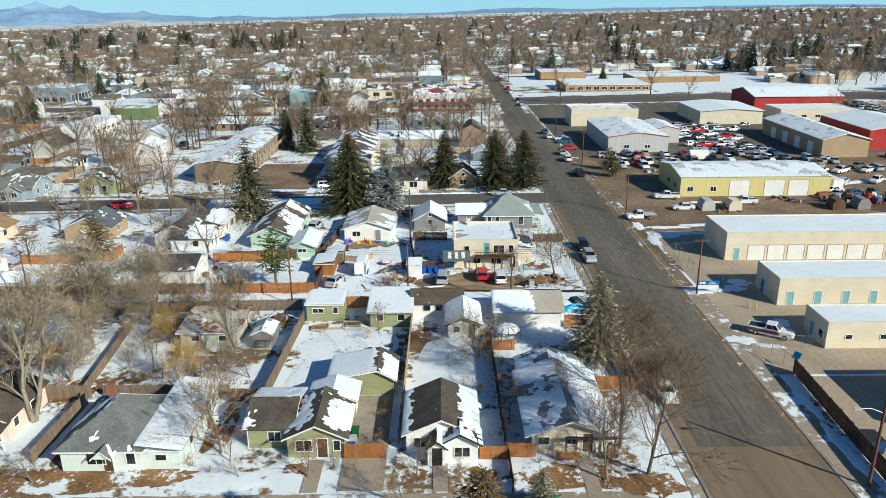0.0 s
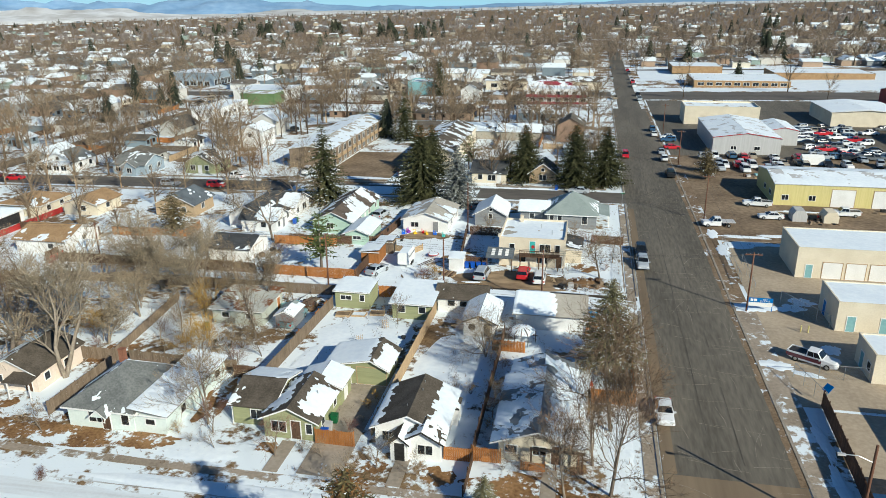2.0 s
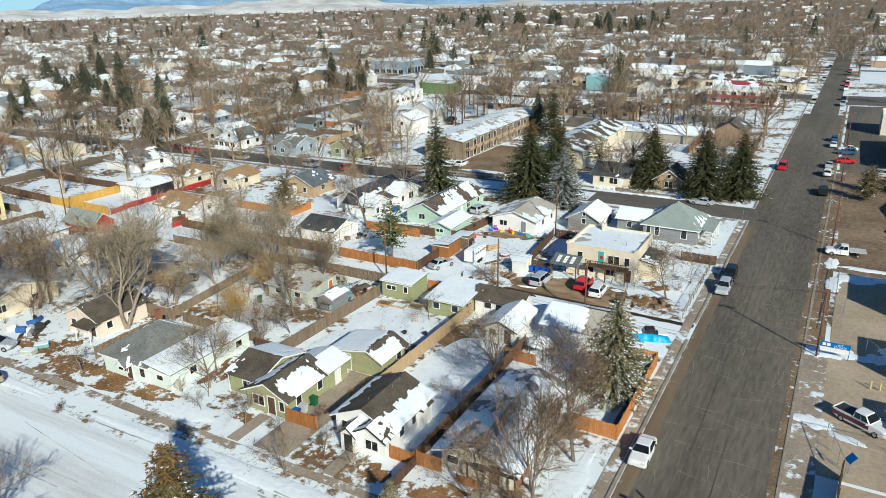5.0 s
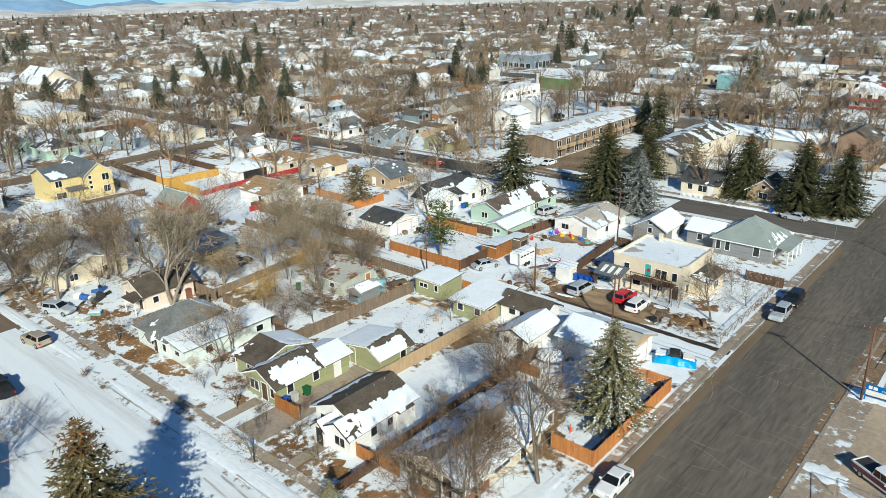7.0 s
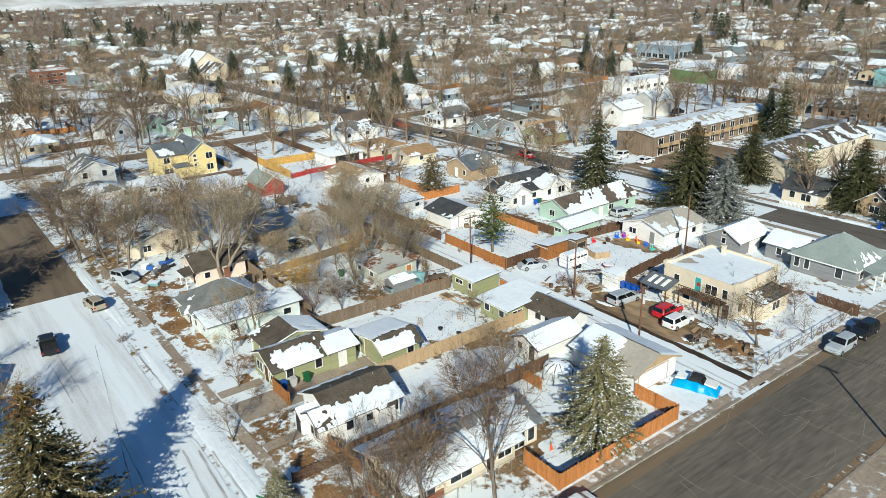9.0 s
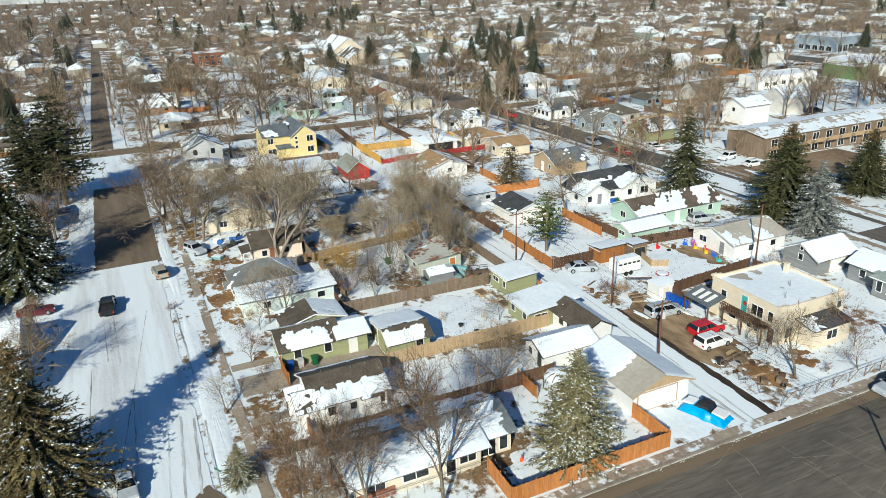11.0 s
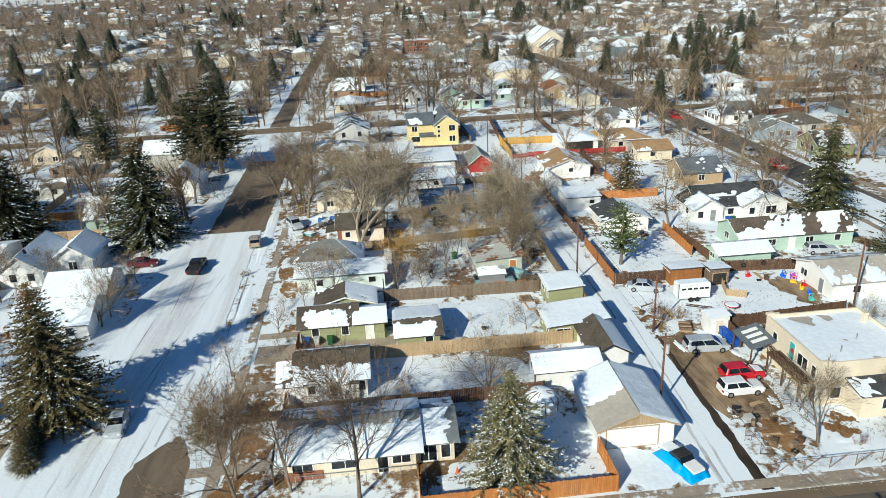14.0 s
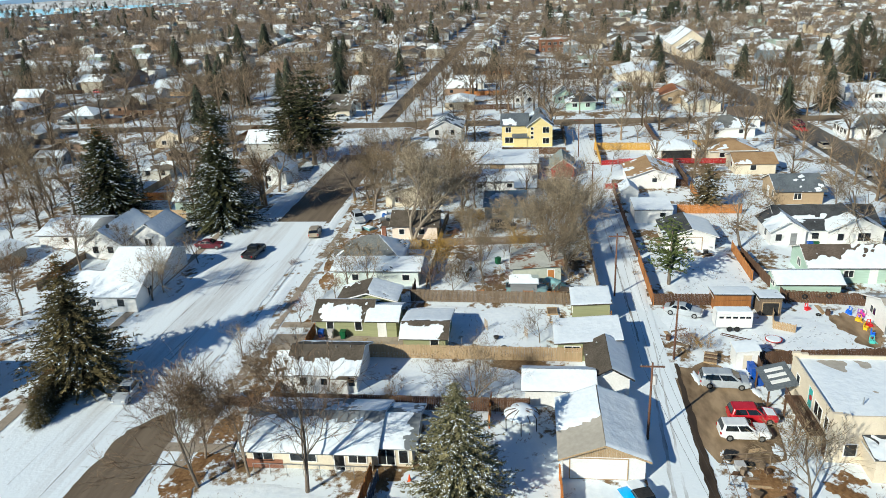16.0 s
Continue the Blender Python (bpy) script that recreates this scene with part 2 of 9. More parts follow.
melt_edge = cover("melting_corner", (0.12, 0.088, 0.062), (0.20, 0.15, 0.105), 0.60, 0.10, 0.16, 0.9, stretch=(0.10, 1.0, 1.0))
street_snow = cover("packed_snow", (0.46, 0.45, 0.44), (0.60, 0.60, 0.60), 0.42, 0.22, 0.20, 0.9, stretch=(0.06, 1.0, 1.0))
thin_snow = cover("melting_street", (0.12, 0.09, 0.066), (0.20, 0.152, 0.11), 0.575, 0.14, 0.16, 0.9, stretch=(0.07, 1.0, 1.0))
rut_m = cover("wheel_rut", (0.22, 0.20, 0.18), (0.36, 0.34, 0.32), 0.52, 0.20, 0.2, 1.2, stretch=(0.2, 1, 1))
alley_snow = cover("alley_snow", (0.24, 0.22, 0.20), (0.40, 0.38, 0.36), 0.38, 0.14, 0.14, 1.2, stretch=(0.08, 1.0, 1.0))
white = material("white_paint", (0.70, 0.69, 0.66), (0.80, 0.79, 0.77), 0.6, 5.0, 0.6, 0.1)
cream = material("cream_siding", (0.62, 0.54, 0.41), (0.72, 0.64, 0.50), 0.8, 5.0, 0.5, 0.2)
stucco = material("stucco", (0.62, 0.53, 0.40), (0.73, 0.63, 0.49), 0.9, 9.0, 0.5, 0.5)
olive = material("olive_siding", (0.27, 0.28, 0.15), (0.33, 0.34, 0.19), 0.8, 2.0, 0.4, 0.2, stretch=(0.3, 0.3, 7))
grey_side = material("grey_siding", (0.19, 0.195, 0.20), (0.26, 0.265, 0.27), 0.8, 2.0, 0.5, 0.2, stretch=(0.3, 0.3, 7))
mint = material("mint_siding", (0.38, 0.52, 0.43), (0.46, 0.60, 0.51), 0.8, 2.0, 0.5, 0.2, stretch=(0.3, 0.3, 7))
pink = material("pink_cream_siding", (0.66, 0.54, 0.44), (0.74, 0.62, 0.52), 0.8, 4.0, 0.5, 0.2)
yellow = material("yellow_siding", (0.66, 0.53, 0.24), (0.74, 0.60, 0.30), 0.8, 2.0, 0.5, 0.2, stretch=(0.3, 0.3, 7))
turquoise = material("turquoise_paint", (0.05, 0.36, 0.33), (0.07, 0.43, 0.40), 0.6, 3.0, 1.0, 0.1)
pale_grey = material("pale_grey_siding", (0.46, 0.46, 0.45), (0.56, 0.56, 0.55), 0.8, 2.0, 0.5, 0.2, stretch=(0.3, 0.3, 7))
pale_slate = material("pale_slate_panels", (0.26, 0.32, 0.37), (0.33, 0.40, 0.45), 0.7, 2.0, 0.4, 0.2)
pale_mint = material("pale_mint_stucco", (0.60, 0.67, 0.63), (0.69, 0.75, 0.71), 0.85, 4.0, 0.5, 0.2)
pale_green = material("pale_green_siding", (0.40, 0.42, 0.36), (0.48, 0.50, 0.43), 0.8, 3.0, 0.5, 0.2)
yellow_metal = material("yellow_metal", (0.58, 0.50, 0.20), (0.68, 0.59, 0.27), 0.5, 2.0, 0.3, 0.4, stretch=(7, 7, 0.2))
grey_metal = material("grey_metal", (0.44, 0.43, 0.42), (0.54, 0.53, 0.52), 0.5, 2.0, 0.3, 0.3, stretch=(7, 7, 0.2))
tan_block = material("tan_block", (0.36, 0.26, 0.16), (0.44, 0.32, 0.20), 0.9, 4.0, 0.4, 0.3)
red_paint = material("red_paint", (0.34, 0.025, 0.025), (0.46, 0.042, 0.038), 0.6, 3.0, 0.4, 0.2)
magenta_roof = material("faded_red_roof", (0.24, 0.028, 0.045), (0.34, 0.05, 0.07), 0.6, 3.0, 0.4, 0.2)
brick_m = material("brick", (0.20, 0.085, 0.05), (0.30, 0.13, 0.08), 0.9, 6.0, 0.8, 0.4)
shingle = material("brown_shingles", (0.064, 0.052, 0.039), (0.128, 0.105, 0.082), 0.95, 5.0, 0.6, 0.6, stretch=(1, 1, 1.6))
brown_shingle = material("dark_brown_shingles", (0.085, 0.065, 0.05), (0.15, 0.115, 0.09), 0.95, 4.0, 0.5, 0.6)
slate_shingle = material("blue_grey_shingles", (0.085, 0.10, 0.115), (0.15, 0.17, 0.185), 0.95, 4.0, 0.5, 0.6)
felt_green = cover("leaf_strewn_felt", (0.40, 0.40, 0.36), (0.52, 0.52, 0.47), 0.52, 0.05, 0.30, 2.0, top=(0.20, 0.085, 0.04))
slate_blue = material("blue_metal_roof", (0.13, 0.20, 0.26), (0.18, 0.27, 0.34), 0.6, 2.0, 0.4, 0.2, stretch=(5, 0.2, 1))
grey_shingle = material("grey_shingles", (0.12, 0.125, 0.12), (0.205, 0.21, 0.20), 0.95, 4.0, 0.5, 0.7, stretch=(1, 1, 1.6))
dark_shingle = material("dark_shingles", (0.038, 0.040, 0.043), (0.082, 0.085, 0.088), 0.95, 5.0, 0.6, 0.6)
new_shingle = material("rusty_orange_shingles", (0.30, 0.115, 0.05), (0.42, 0.17, 0.08), 0.95, 5.0, 0.6, 0.6)
tan_shingle = material("tan_shingles", (0.28, 0.17, 0.085), (0.40, 0.26, 0.14), 0.95, 5.0, 0.6, 0.6)
green_shingle = material("grey_green_shingles", (0.22, 0.26, 0.245), (0.30, 0.34, 0.32), 0.95, 5.0, 0.5, 0.5)
rolled_roof = material("grey_rolled_roofing", (0.14, 0.155, 0.165), (0.22, 0.235, 0.245), 0.9, 1.5, 0.4, 0.3)
tar_roof = material("flat_roof_felt", (0.36, 0.33, 0.28), (0.46, 0.42, 0.36), 0.95, 2.0, 0.3, 0.3)
new_wood = material("orange_cedar", (0.33, 0.125, 0.035), (0.47, 0.20, 0.065), 0.85, 3.0, 0.6, 0.4, stretch=(4, 4, 0.5), vary=0.25)
old_wood = material("weathered_wood", (0.145, 0.105, 0.07), (0.26, 0.195, 0.14), 0.95, 3.0, 0.6, 0.5, stretch=(4, 4, 0.5), vary=0.2)
dark_wood = material("dark_brown_wood", (0.075, 0.042, 0.026), (0.14, 0.08, 0.05), 0.95, 3.0, 0.6, 0.5, stretch=(4, 4, 0.5), vary=0.2)
slate_wood = material("slate_blue_wood", (0.07, 0.10, 0.15), (0.12, 0.16, 0.22), 0.85, 3.0, 0.6, 0.3, stretch=(4, 4, 0.5))
tan_wood = material("tan_wood", (0.36, 0.25, 0.14), (0.47, 0.34, 0.21), 0.9, 3.0, 0.6, 0.4, stretch=(4, 4, 0.5))
gold_wood = material("golden_wood", (0.47, 0.26, 0.05), (0.58, 0.34, 0.08), 0.85, 3.0, 0.6, 0.3, stretch=(4, 4, 0.5))
pole_wood = material("creosoted_pole", (0.12, 0.055, 0.035), (0.19, 0.095, 0.06), 0.95, 3.0, 0.6, 0.5, stretch=(5, 5, 0.3))
dark = material("dark_trim", (0.02, 0.02, 0.02), (0.045, 0.042, 0.04), 0.5, 4.0, 1.0, 0.1)
steel = material("galvanised_steel", (0.36, 0.37, 0.37), (0.48, 0.49, 0.49), 0.4, 4.0, 0.8, 0.1, metal=0.7)
blue_plastic = material("blue_plastic", (0.01, 0.07, 0.36), (0.015, 0.10, 0.46), 0.4, 3.0, 1.0, 0.05)
green_plastic = material("green_plastic", (0.01, 0.09, 0.035), (0.015, 0.13, 0.05), 0.4, 3.0, 1.0, 0.05)
teal_paint = material("blue_green_paint", (0.18, 0.36, 0.38), (0.23, 0.43, 0.45), 0.6, 3.0, 1.0, 0.1)
tarp_m = material("blue_tarpaulin", (0.005, 0.26, 0.58), (0.01, 0.36, 0.72), 0.35, 2.0, 0.6, 0.6, dist=0.1)
tyre_m = material("rubber", (0.012, 0.012, 0.012), (0.03, 0.03, 0.03), 0.85, 6.0, 1.0, 0.1)
sign_navy = material("navy_steel", (0.006, 0.035, 0.10), (0.012, 0.055, 0.14), 0.5, 3.0, 1.0, 0.1)
sign_blue = material("sign_blue", (0.0, 0.13, 0.40), (0.0, 0.15, 0.45), 0.4, 3.0, 1.0, 0.0)
orange_m = material("orange_plastic", (0.75, 0.09, 0.02), (0.85, 0.12, 0.03), 0.5, 3.0, 1.0, 0.0)
bark = material("bark", (0.13, 0.10, 0.075), (0.27, 0.22, 0.17), 0.95, 5.0, 1.0, 0.8, stretch=(3, 3, 0.6), vary=0.2)
brown_twig = material("brown_twigs", (0.12, 0.072, 0.04), (0.29, 0.175, 0.095), 0.95, 2.0, 0.3, 0.0, vary=0.15, isle=0.6)
twig_m = material("twigs", (0.135, 0.096, 0.058), (0.33, 0.245, 0.15), 0.95, 2.0, 0.3, 0.0, vary=0.2, isle=0.65)
street_twig = material("street_tree_twigs", (0.10, 0.068, 0.043), (0.26, 0.175, 0.11), 0.95, 2.0, 0.3, 0.0, vary=0.1, isle=0.6)
pale_twig = material("pale_tan_twigs", (0.19, 0.15, 0.10), (0.43, 0.345, 0.24), 0.95, 2.0, 0.3, 0.0, vary=0.1, isle=0.5)
gold_twig = material("golden_twigs", (0.35, 0.20, 0.04), (0.50, 0.31, 0.08), 0.95, 2.0, 0.3, 0.0, vary=0.1)
red_twig = material("reddish_twigs", (0.16, 0.075, 0.05), (0.27, 0.14, 0.10), 0.95, 2.0, 0.3, 0.0, vary=0.2)
needle = material("spruce_needles", (0.028, 0.032, 0.013), (0.088, 0.086, 0.036), 0.9, 3.0, 0.5, 0.0, vary=0.2, isle=0.55)
olive_needle = material("olive_spruce_needles", (0.058, 0.048, 0.021), (0.155, 0.122, 0.054), 0.9, 3.0, 0.5, 0.0, vary=0.2, isle=0.55)
blue_needle = material("blue_spruce_needles", (0.125, 0.135, 0.122), (0.26, 0.265, 0.24), 0.9, 3.0, 0.5, 0.0, isle=0.5)
pine_needle = material("pine_needles", (0.06, 0.088, 0.026), (0.15, 0.175, 0.06), 0.9, 3.0, 0.5, 0.0, isle=0.5)
brown_pine = material("brown_pine_needles", (0.085, 0.068, 0.032), (0.20, 0.15, 0.075), 0.9, 3.0, 0.5, 0.0, isle=0.5)
cone_top = material("brown_cones", (0.15, 0.075, 0.025), (0.25, 0.13, 0.05), 0.9, 3.0, 0.5, 0.0)
glass = material("window_glass", (0.012, 0.015, 0.018), (0.02, 0.024, 0.028), 0.06, 2.0, 0.5, 0.0, spec=0.6)
car_glass = material("car_glass", (0.008, 0.010, 0.012), (0.014, 0.016, 0.018), 0.05, 2.0, 0.5, 0.0, spec=0.6)
lamp_glass = material("lamp_glass", (0.6, 0.6, 0.58), (0.7, 0.7, 0.68), 0.1, 2.0, 0.5, 0.0)
tail_m = material("tail_lamp", (0.35, 0.01, 0.01), (0.45, 0.02, 0.015), 0.2, 2.0, 0.5, 0.0)
FAR_WALLS = ((0.62, 0.59, 0.54), (0.40, 0.36, 0.29), (0.30, 0.32, 0.33), (0.66, 0.60, 0.48), (0.33, 0.42, 0.37), (0.70, 0.69, 0.66), (0.42, 0.30, 0.21), (0.20, 0.25, 0.28), (0.46, 0.45, 0.41), (0.30, 0.20, 0.14), (0.55, 0.46, 0.33))
far_wall = paints("house_paint", FAR_WALLS)
far_wall_stuff = paints("far_house_paint", FAR_WALLS, island=True)
shop_green = material("green_siding", (0.10, 0.16, 0.065), (0.15, 0.22, 0.10), 0.8, 3.0, 0.5, 0.1)
far_roof = cover("snowy_shingles", (0.075, 0.065, 0.055), (0.17, 0.145, 0.115), 0.44, 0.03, 0.14, 0.7, by_object=True)
far_roof_stuff = cover("far_snowy_roofs", (0.09, 0.08, 0.07), (0.19, 0.16, 0.13), 0.50, 0.03, 0.12, 0.5, island=True)


# ---- ground, streets and pavements ----
def spread(lo, hi, near_lo, near_hi, step):
    """Grid lines, fine between near_lo and near_hi and ever wider outside."""
    inner = list(np.arange(near_lo, near_hi + 0.1, step))
    a, d = [near_lo], step
    while a[-1] > lo:
        d *= 1.22
        a.append(max(lo, a[-1] - d))
    c, d = [near_hi], step
    while c[-1] < hi:
        d *= 1.22
        c.append(min(hi, c[-1] + d))
    return a[:0:-1] + inner + c[1:]


def sheet(name, xs, ys, up, mat_, label, category="", kind="structure", bumpy=0.0):
    b = Build()
    n = len(ys)
    b.v = [(x, y, land(x, y) + up + (bumpy * rough(x, y, 0.35, 3) if bumpy else 0)) for x in xs for y in ys]
    b.f = [(i * n + j, (i + 1) * n + j, (i + 1) * n + j + 1, i * n + j + 1) for i in range(len(xs) - 1) for j in range(n - 1)]
    return solo(name, b, mat_, label, category, kind)


def cuts(a, b, step=6.0):
    return list(np.linspace(a, b, max(2, int(math.ceil(abs(b - a) / step)) + 1)))


def strip(name, x0, x1, y0, y1, up, mat_, label, category="", thick=0.0, step=6.0, wavy=0.0):
    if wavy:
        step = 1.5
    ob = sheet(name, cuts(x0, x1, step), cuts(y0, y1, step), up, mat_, label, category)
    if wavy:
        for v in ob.data.vertices:
            e = rough(v.co.x, v.co.y, 0.35, 4) + 0.5 * rough(v.co.x, v.co.y, 1.1, 8)
            if x1 - x0 > y1 - y0:
                v.co.y += wavy * e
            else:
                v.co.x += wavy * e
    if thick:
        m = ob.modifiers.new("thickness", "SOLIDIFY")
        m.thickness, m.offset = thick, -1
    return ob


def patch(name, x, y, rx, ry, mat_, label, seed, up=0.03, dome=0.0, turn=0.0, ragged=0.35, kind="structure", category="ground"):
    """An irregular patch on the ground; dome: how high it heaps up."""
    n, rings = 56, 5
    ca, sa = math.cos(turn), math.sin(turn)
    b = Build()
    b.v.append((x, y, land(x, y) + up + dome))
    for k in range(1, rings + 1):
        q = k / rings
        for i in range(n):
            a = 2 * math.pi * i / n
            e = 1 + ragged * (rough(math.cos(a) * 1.2, math.sin(a) * 1.2, 1.3, seed) + 0.45 * rough(math.cos(a) * 2.6, math.sin(a) * 2.6, 1.3, seed + 5) + 0.3 * rough(math.cos(a) * 6, math.sin(a) * 6, 1.3, seed + 9))
            u, w = rx * q * e * math.cos(a), ry * q * e * math.sin(a)
            px, py = x + u * ca - w * sa, y + u * sa + w * ca
            b.v.append((px, py, land(px, py) + (up + dome * (1 - q * q) * (1 + 0.5 * rough(px, py, 0.9, seed)) if k < rings else (up if not dome else -0.03))))
    b.f = [(0, 1 + i, 1 + (i + 1) % n) for i in range(n)]
    for k in range(rings - 1):
        o = 1 + k * n
        b.f += [(o + i, o + n + i, o + n + (i + 1) % n, o + (i + 1) % n) for i in range(n)]
    return solo(name, b, mat_, label, category, kind, smooth=dome > 0)


sheet("ground", spread(-4200, 4200, -240, 180, 6.0), spread(-900, 4300, -60, 330, 6.0), 0.0, ground_m, "winter yards with patchy snow and dead grass", "ground")
strip("road_main_far", 26.0, 34.6, 292, 760, 0.03, asphalt, "street running on between trees", "road", step=10)
strip("road_main", 24.0, 36.6, -40, 292, 0.03, asphalt, "wide grey asphalt street with tyre tracks", "road", step=8)
strip("road_south", -53.2, 24.05, 36.0, 50.0, 0.05, street_snow, "side street covered with packed snow", "road", wavy=.45)
strip("road_south_bare", -106, -52.5, 40.6, 50.6, 0.035, dusty_x, "bare tan-brown asphalt of the side street", "road")
strip("road_south_bank", -136, -55, 36.6, 40.8, 0.042, street_snow, "snow bank along the bare side street", "road", wavy=.3)
strip("road_south_end", -139, -105.2, 38.5, 50.6, 0.045, street_snow, "packed snow where the side street meets the cross street", "road", wavy=.3)
strip("road_far_west", -700, -148, 40.5, 46.0, 0.035, dusty_x, "side street running away between houses", "road", step=12)
strip("bank_far_west", -330, -148, 46.2, 50.0, 0.04, snow, "snow bank along the side street", "snow", wavy=.4)
strip("bank_far_west_south", -330, -148, 36.6, 40.3, 0.04, snow, "snow bank along the side street", "snow", wavy=.4)
strip("road_west", -147, -139, -120, 700, 0.045, dusty, "cross street between the blocks", "road", step=10)
strip("road_north", -700, 24.02, 153.6, 162.4, 0.04, asphalt_x, "grey asphalt side street with snow along its edges", "road", step=8)
strip("road_north_snow", -52, -8, 154.2, 160.8, 0.055, street_snow, "packed snow in the shade of the spruces", "road")
strip("road_upper", -700, 24.02, 328, 344, 0.04, asphalt_x, "wide asphalt cross street", "road", step=12)
strip("road_upper_east", 36.6, 600, 319, 345, 0.04, asphalt_x, "wide cross street past the school", "road", step=12)
strip("road_lower", -400, 24, -84, -74, 0.04, thin_snow, "side street with melting snow", "road", step=12)
strip("road_farther_west", -322, -316, -120, 700, 0.045, dusty, "cross street between far blocks", "road", step=12)
strip("alley_west", -137, -20, 96.6, 102.4, 0.032, alley_snow, "wide snowy alley behind garages", "alley")
strip("alley", -19.95, 23.9, 97.2, 102.6, 0.035, alley_snow, "snowy alley with wheel ruts", "alley")
def lane(name, x0, y0, w0, x1, y1, w1, up, mat_, label, seed, ragged=.25):
    """A tapering strip of ground along a slanting line, with uneven edges."""
    b = Build()
    n = int((x1 - x0) / .7)
    for i in range(n + 1):
        f = i / n
        x, y, w = x0 + (x1 - x0) * f, y0 + (y1 - y0) * f, (w0 + (w1 - w0) * f) / 2
        lo = y - w + ragged * (rough(x, 1, .5, seed) + .6 * rough(x, 1, 1.6, seed + 1))
        hi = y + w + ragged * (rough(x, 7, .5, seed) + .6 * rough(x, 7, 1.6, seed + 1))
        b.v += [(x, min(lo, hi - .04), land(x, y) + up), (x, hi, land(x, y) + up)]
    b.f = [(2 * i, 2 * i + 2, 2 * i + 3, 2 * i + 1) for i in range(n)]
    return solo(name, b, mat_, label, "alley", "structure")


lane("alley_dirt", -4.0, 103.2, .35, 23.7, 102.3, 1.1, 0.047, wet_dirt, "wet dirt lane beside the alley", 3)
lane("alley_rut_dark", -9.0, 101.6, .14, 22.5, 99.9, .26, 0.046, rut_m, "dark wheel rut in the snow", 5, .12)
lane("alley_rut_grey", -2.0, 100.3, .2, 22.5, 98.9, .45, 0.046, rut_m, "grey wheel rut in the snow", 7, .12)
lane("alley_rut_west", -60.0, 99.6, .22, -9.0, 99.9, .22, 0.046, rut_m, "grey wheel rut in the snow", 9, .12)
strip("alley_upper", -137, 23.9, 214, 217, 0.035, alley_snow, "snowy alley between garages", "alley")
patch("parking_dirt", 5.6, 106.3, 9.2, 4.6, parking_m, "muddy dirt parking place", 4, 0.03, ragged=0.22)
strip("pavement_west", 22.3, 23.5, 50.4, 152.5, 0.05, pave_snow, "tan concrete pavement with patches of snow", "pavement")
strip("pavement_south", -136, 19.5, 53.7, 54.8, 0.05, pave_snow, "tan concrete pavement beside the street", "pavement", wavy=.12)
strip("pavement_south_far", -136, 16, 31.6, 32.9, 0.05, concrete, "concrete pavement under snow and trees", "pavement")
strip("pavement_north", -136, 20, 151.0, 152.2, 0.05, concrete, "concrete pavement beside the street", "pavement")
strip("pavement_north_far", -136, 20, 164.4, 165.8, 0.05, concrete, "concrete pavement beside the street", "pavement")
for k, (x, y0, y1) in enumerate(((23.75, 50.2, 98), (23.75, 103.4, 153), (23.75, 163, 327), (36.85, -40, 318))):
    b, top = Build(), (.09 if k == 3 else .14)
    ys = cuts(y0, y1, 6)
    for p, q in zip(ys, ys[1:]):
        za, zb = land(x, p), land(x, q)
        b.add([(x - .16, p, za), (x + .16, p, za), (x + .16, q, zb), (x - .16, q, zb), (x - .16, p, za + top), (x + .16, p, za + top), (x + .16, q, zb + top), (x - .16, q, zb + top)],
              [(4, 5, 6, 7), (0, 1, 5, 4), (1, 2, 6, 5), (2, 3, 7, 6), (3, 0, 4, 7)])
    solo("kerb", b, kerb_m, "concrete kerb beside the street", "kerb", "structure")
strip("road_dusty", 24.05, 36.55, -40, 61.5, 0.036, dusty, "tan gritty asphalt with a straight seam", "road")
strip("road_edge_grit", 24.05, 25.3, 61.6, 150, 0.037, dusty, "grit along the kerb", "road")
strip("gutter_east", 35.95, 36.68, 61.6, 300, 0.038, verge_m, "gritty brown gutter beside the kerb", "road", wavy=.2)
strip("verge_east_soil", 37.0, 39.0, 104, 205, 0.042, verge_m, "bare brown soil and snow beside the kerb", "ground")
strip("verge_east", 37.0, 39.6, 50, 104, 0.04, pave_snow, "tan gravel verge with patches of snow", "pavement")
strip("yard_storage", 39.6, 110, 76, 131, 0.03, yard_m, "dusty tan concrete yard between storage units", "pavement")
strip("yard_south_east", 41.5, 100, 30, 75.5, 0.03, yard_m, "dusty tan concrete yard behind a wooden fence", "pavement")
strip("lot_dirt", 37.6, 150, 132, 205, 0.03, dirt, "muddy brown lot full of vehicles", "ground")
patch("wet_lot", 92.0, 151.5, 13.0, 7.0, wet_lot, "dark wet mud with wheel tracks on the lot", 17, 0.036, ragged=.3)
strip("lot_asphalt", 37.6, 180, 205, 316, 0.035, asphalt, "asphalt lot with parked cars", "ground")
strip("school_field", 106, 262, 352, 440, 0.03, snow, "wide snowy playing field beside the school", "ground", step=10)
strip("school_yard", 40, 104, 348, 361, 0.03, snow, "snowy lawn before the school", "ground", step=10)
strip("school_yard_back", 40, 150, 393, 470, 0.028, snow, "snowy ground behind the school", "ground", step=10)
strip("field_road", 40, 420, 446, 453, 0.05, asphalt_x, "asphalt street beyond the snowy field", "road", step=12)
strip("lot_north_west", -49, -31.5, 163.5, 200, 0.035, dirt, "brown dirt car park", "ground")
strip("driveway_olive", -9.6, -5.4, 55.2, 72.0, 0.06, concrete, "concrete driveway beside the house", "driveway")
strip("walk_white_house", -0.9, 0.5, 55.0, 59.2, 0.062, concrete, "concrete walk to the door", "path")
strip("walk_corner_house", 13.0, 14.4, 50.5, 60.0, 0.064, concrete, "concrete walk to the door", "path")
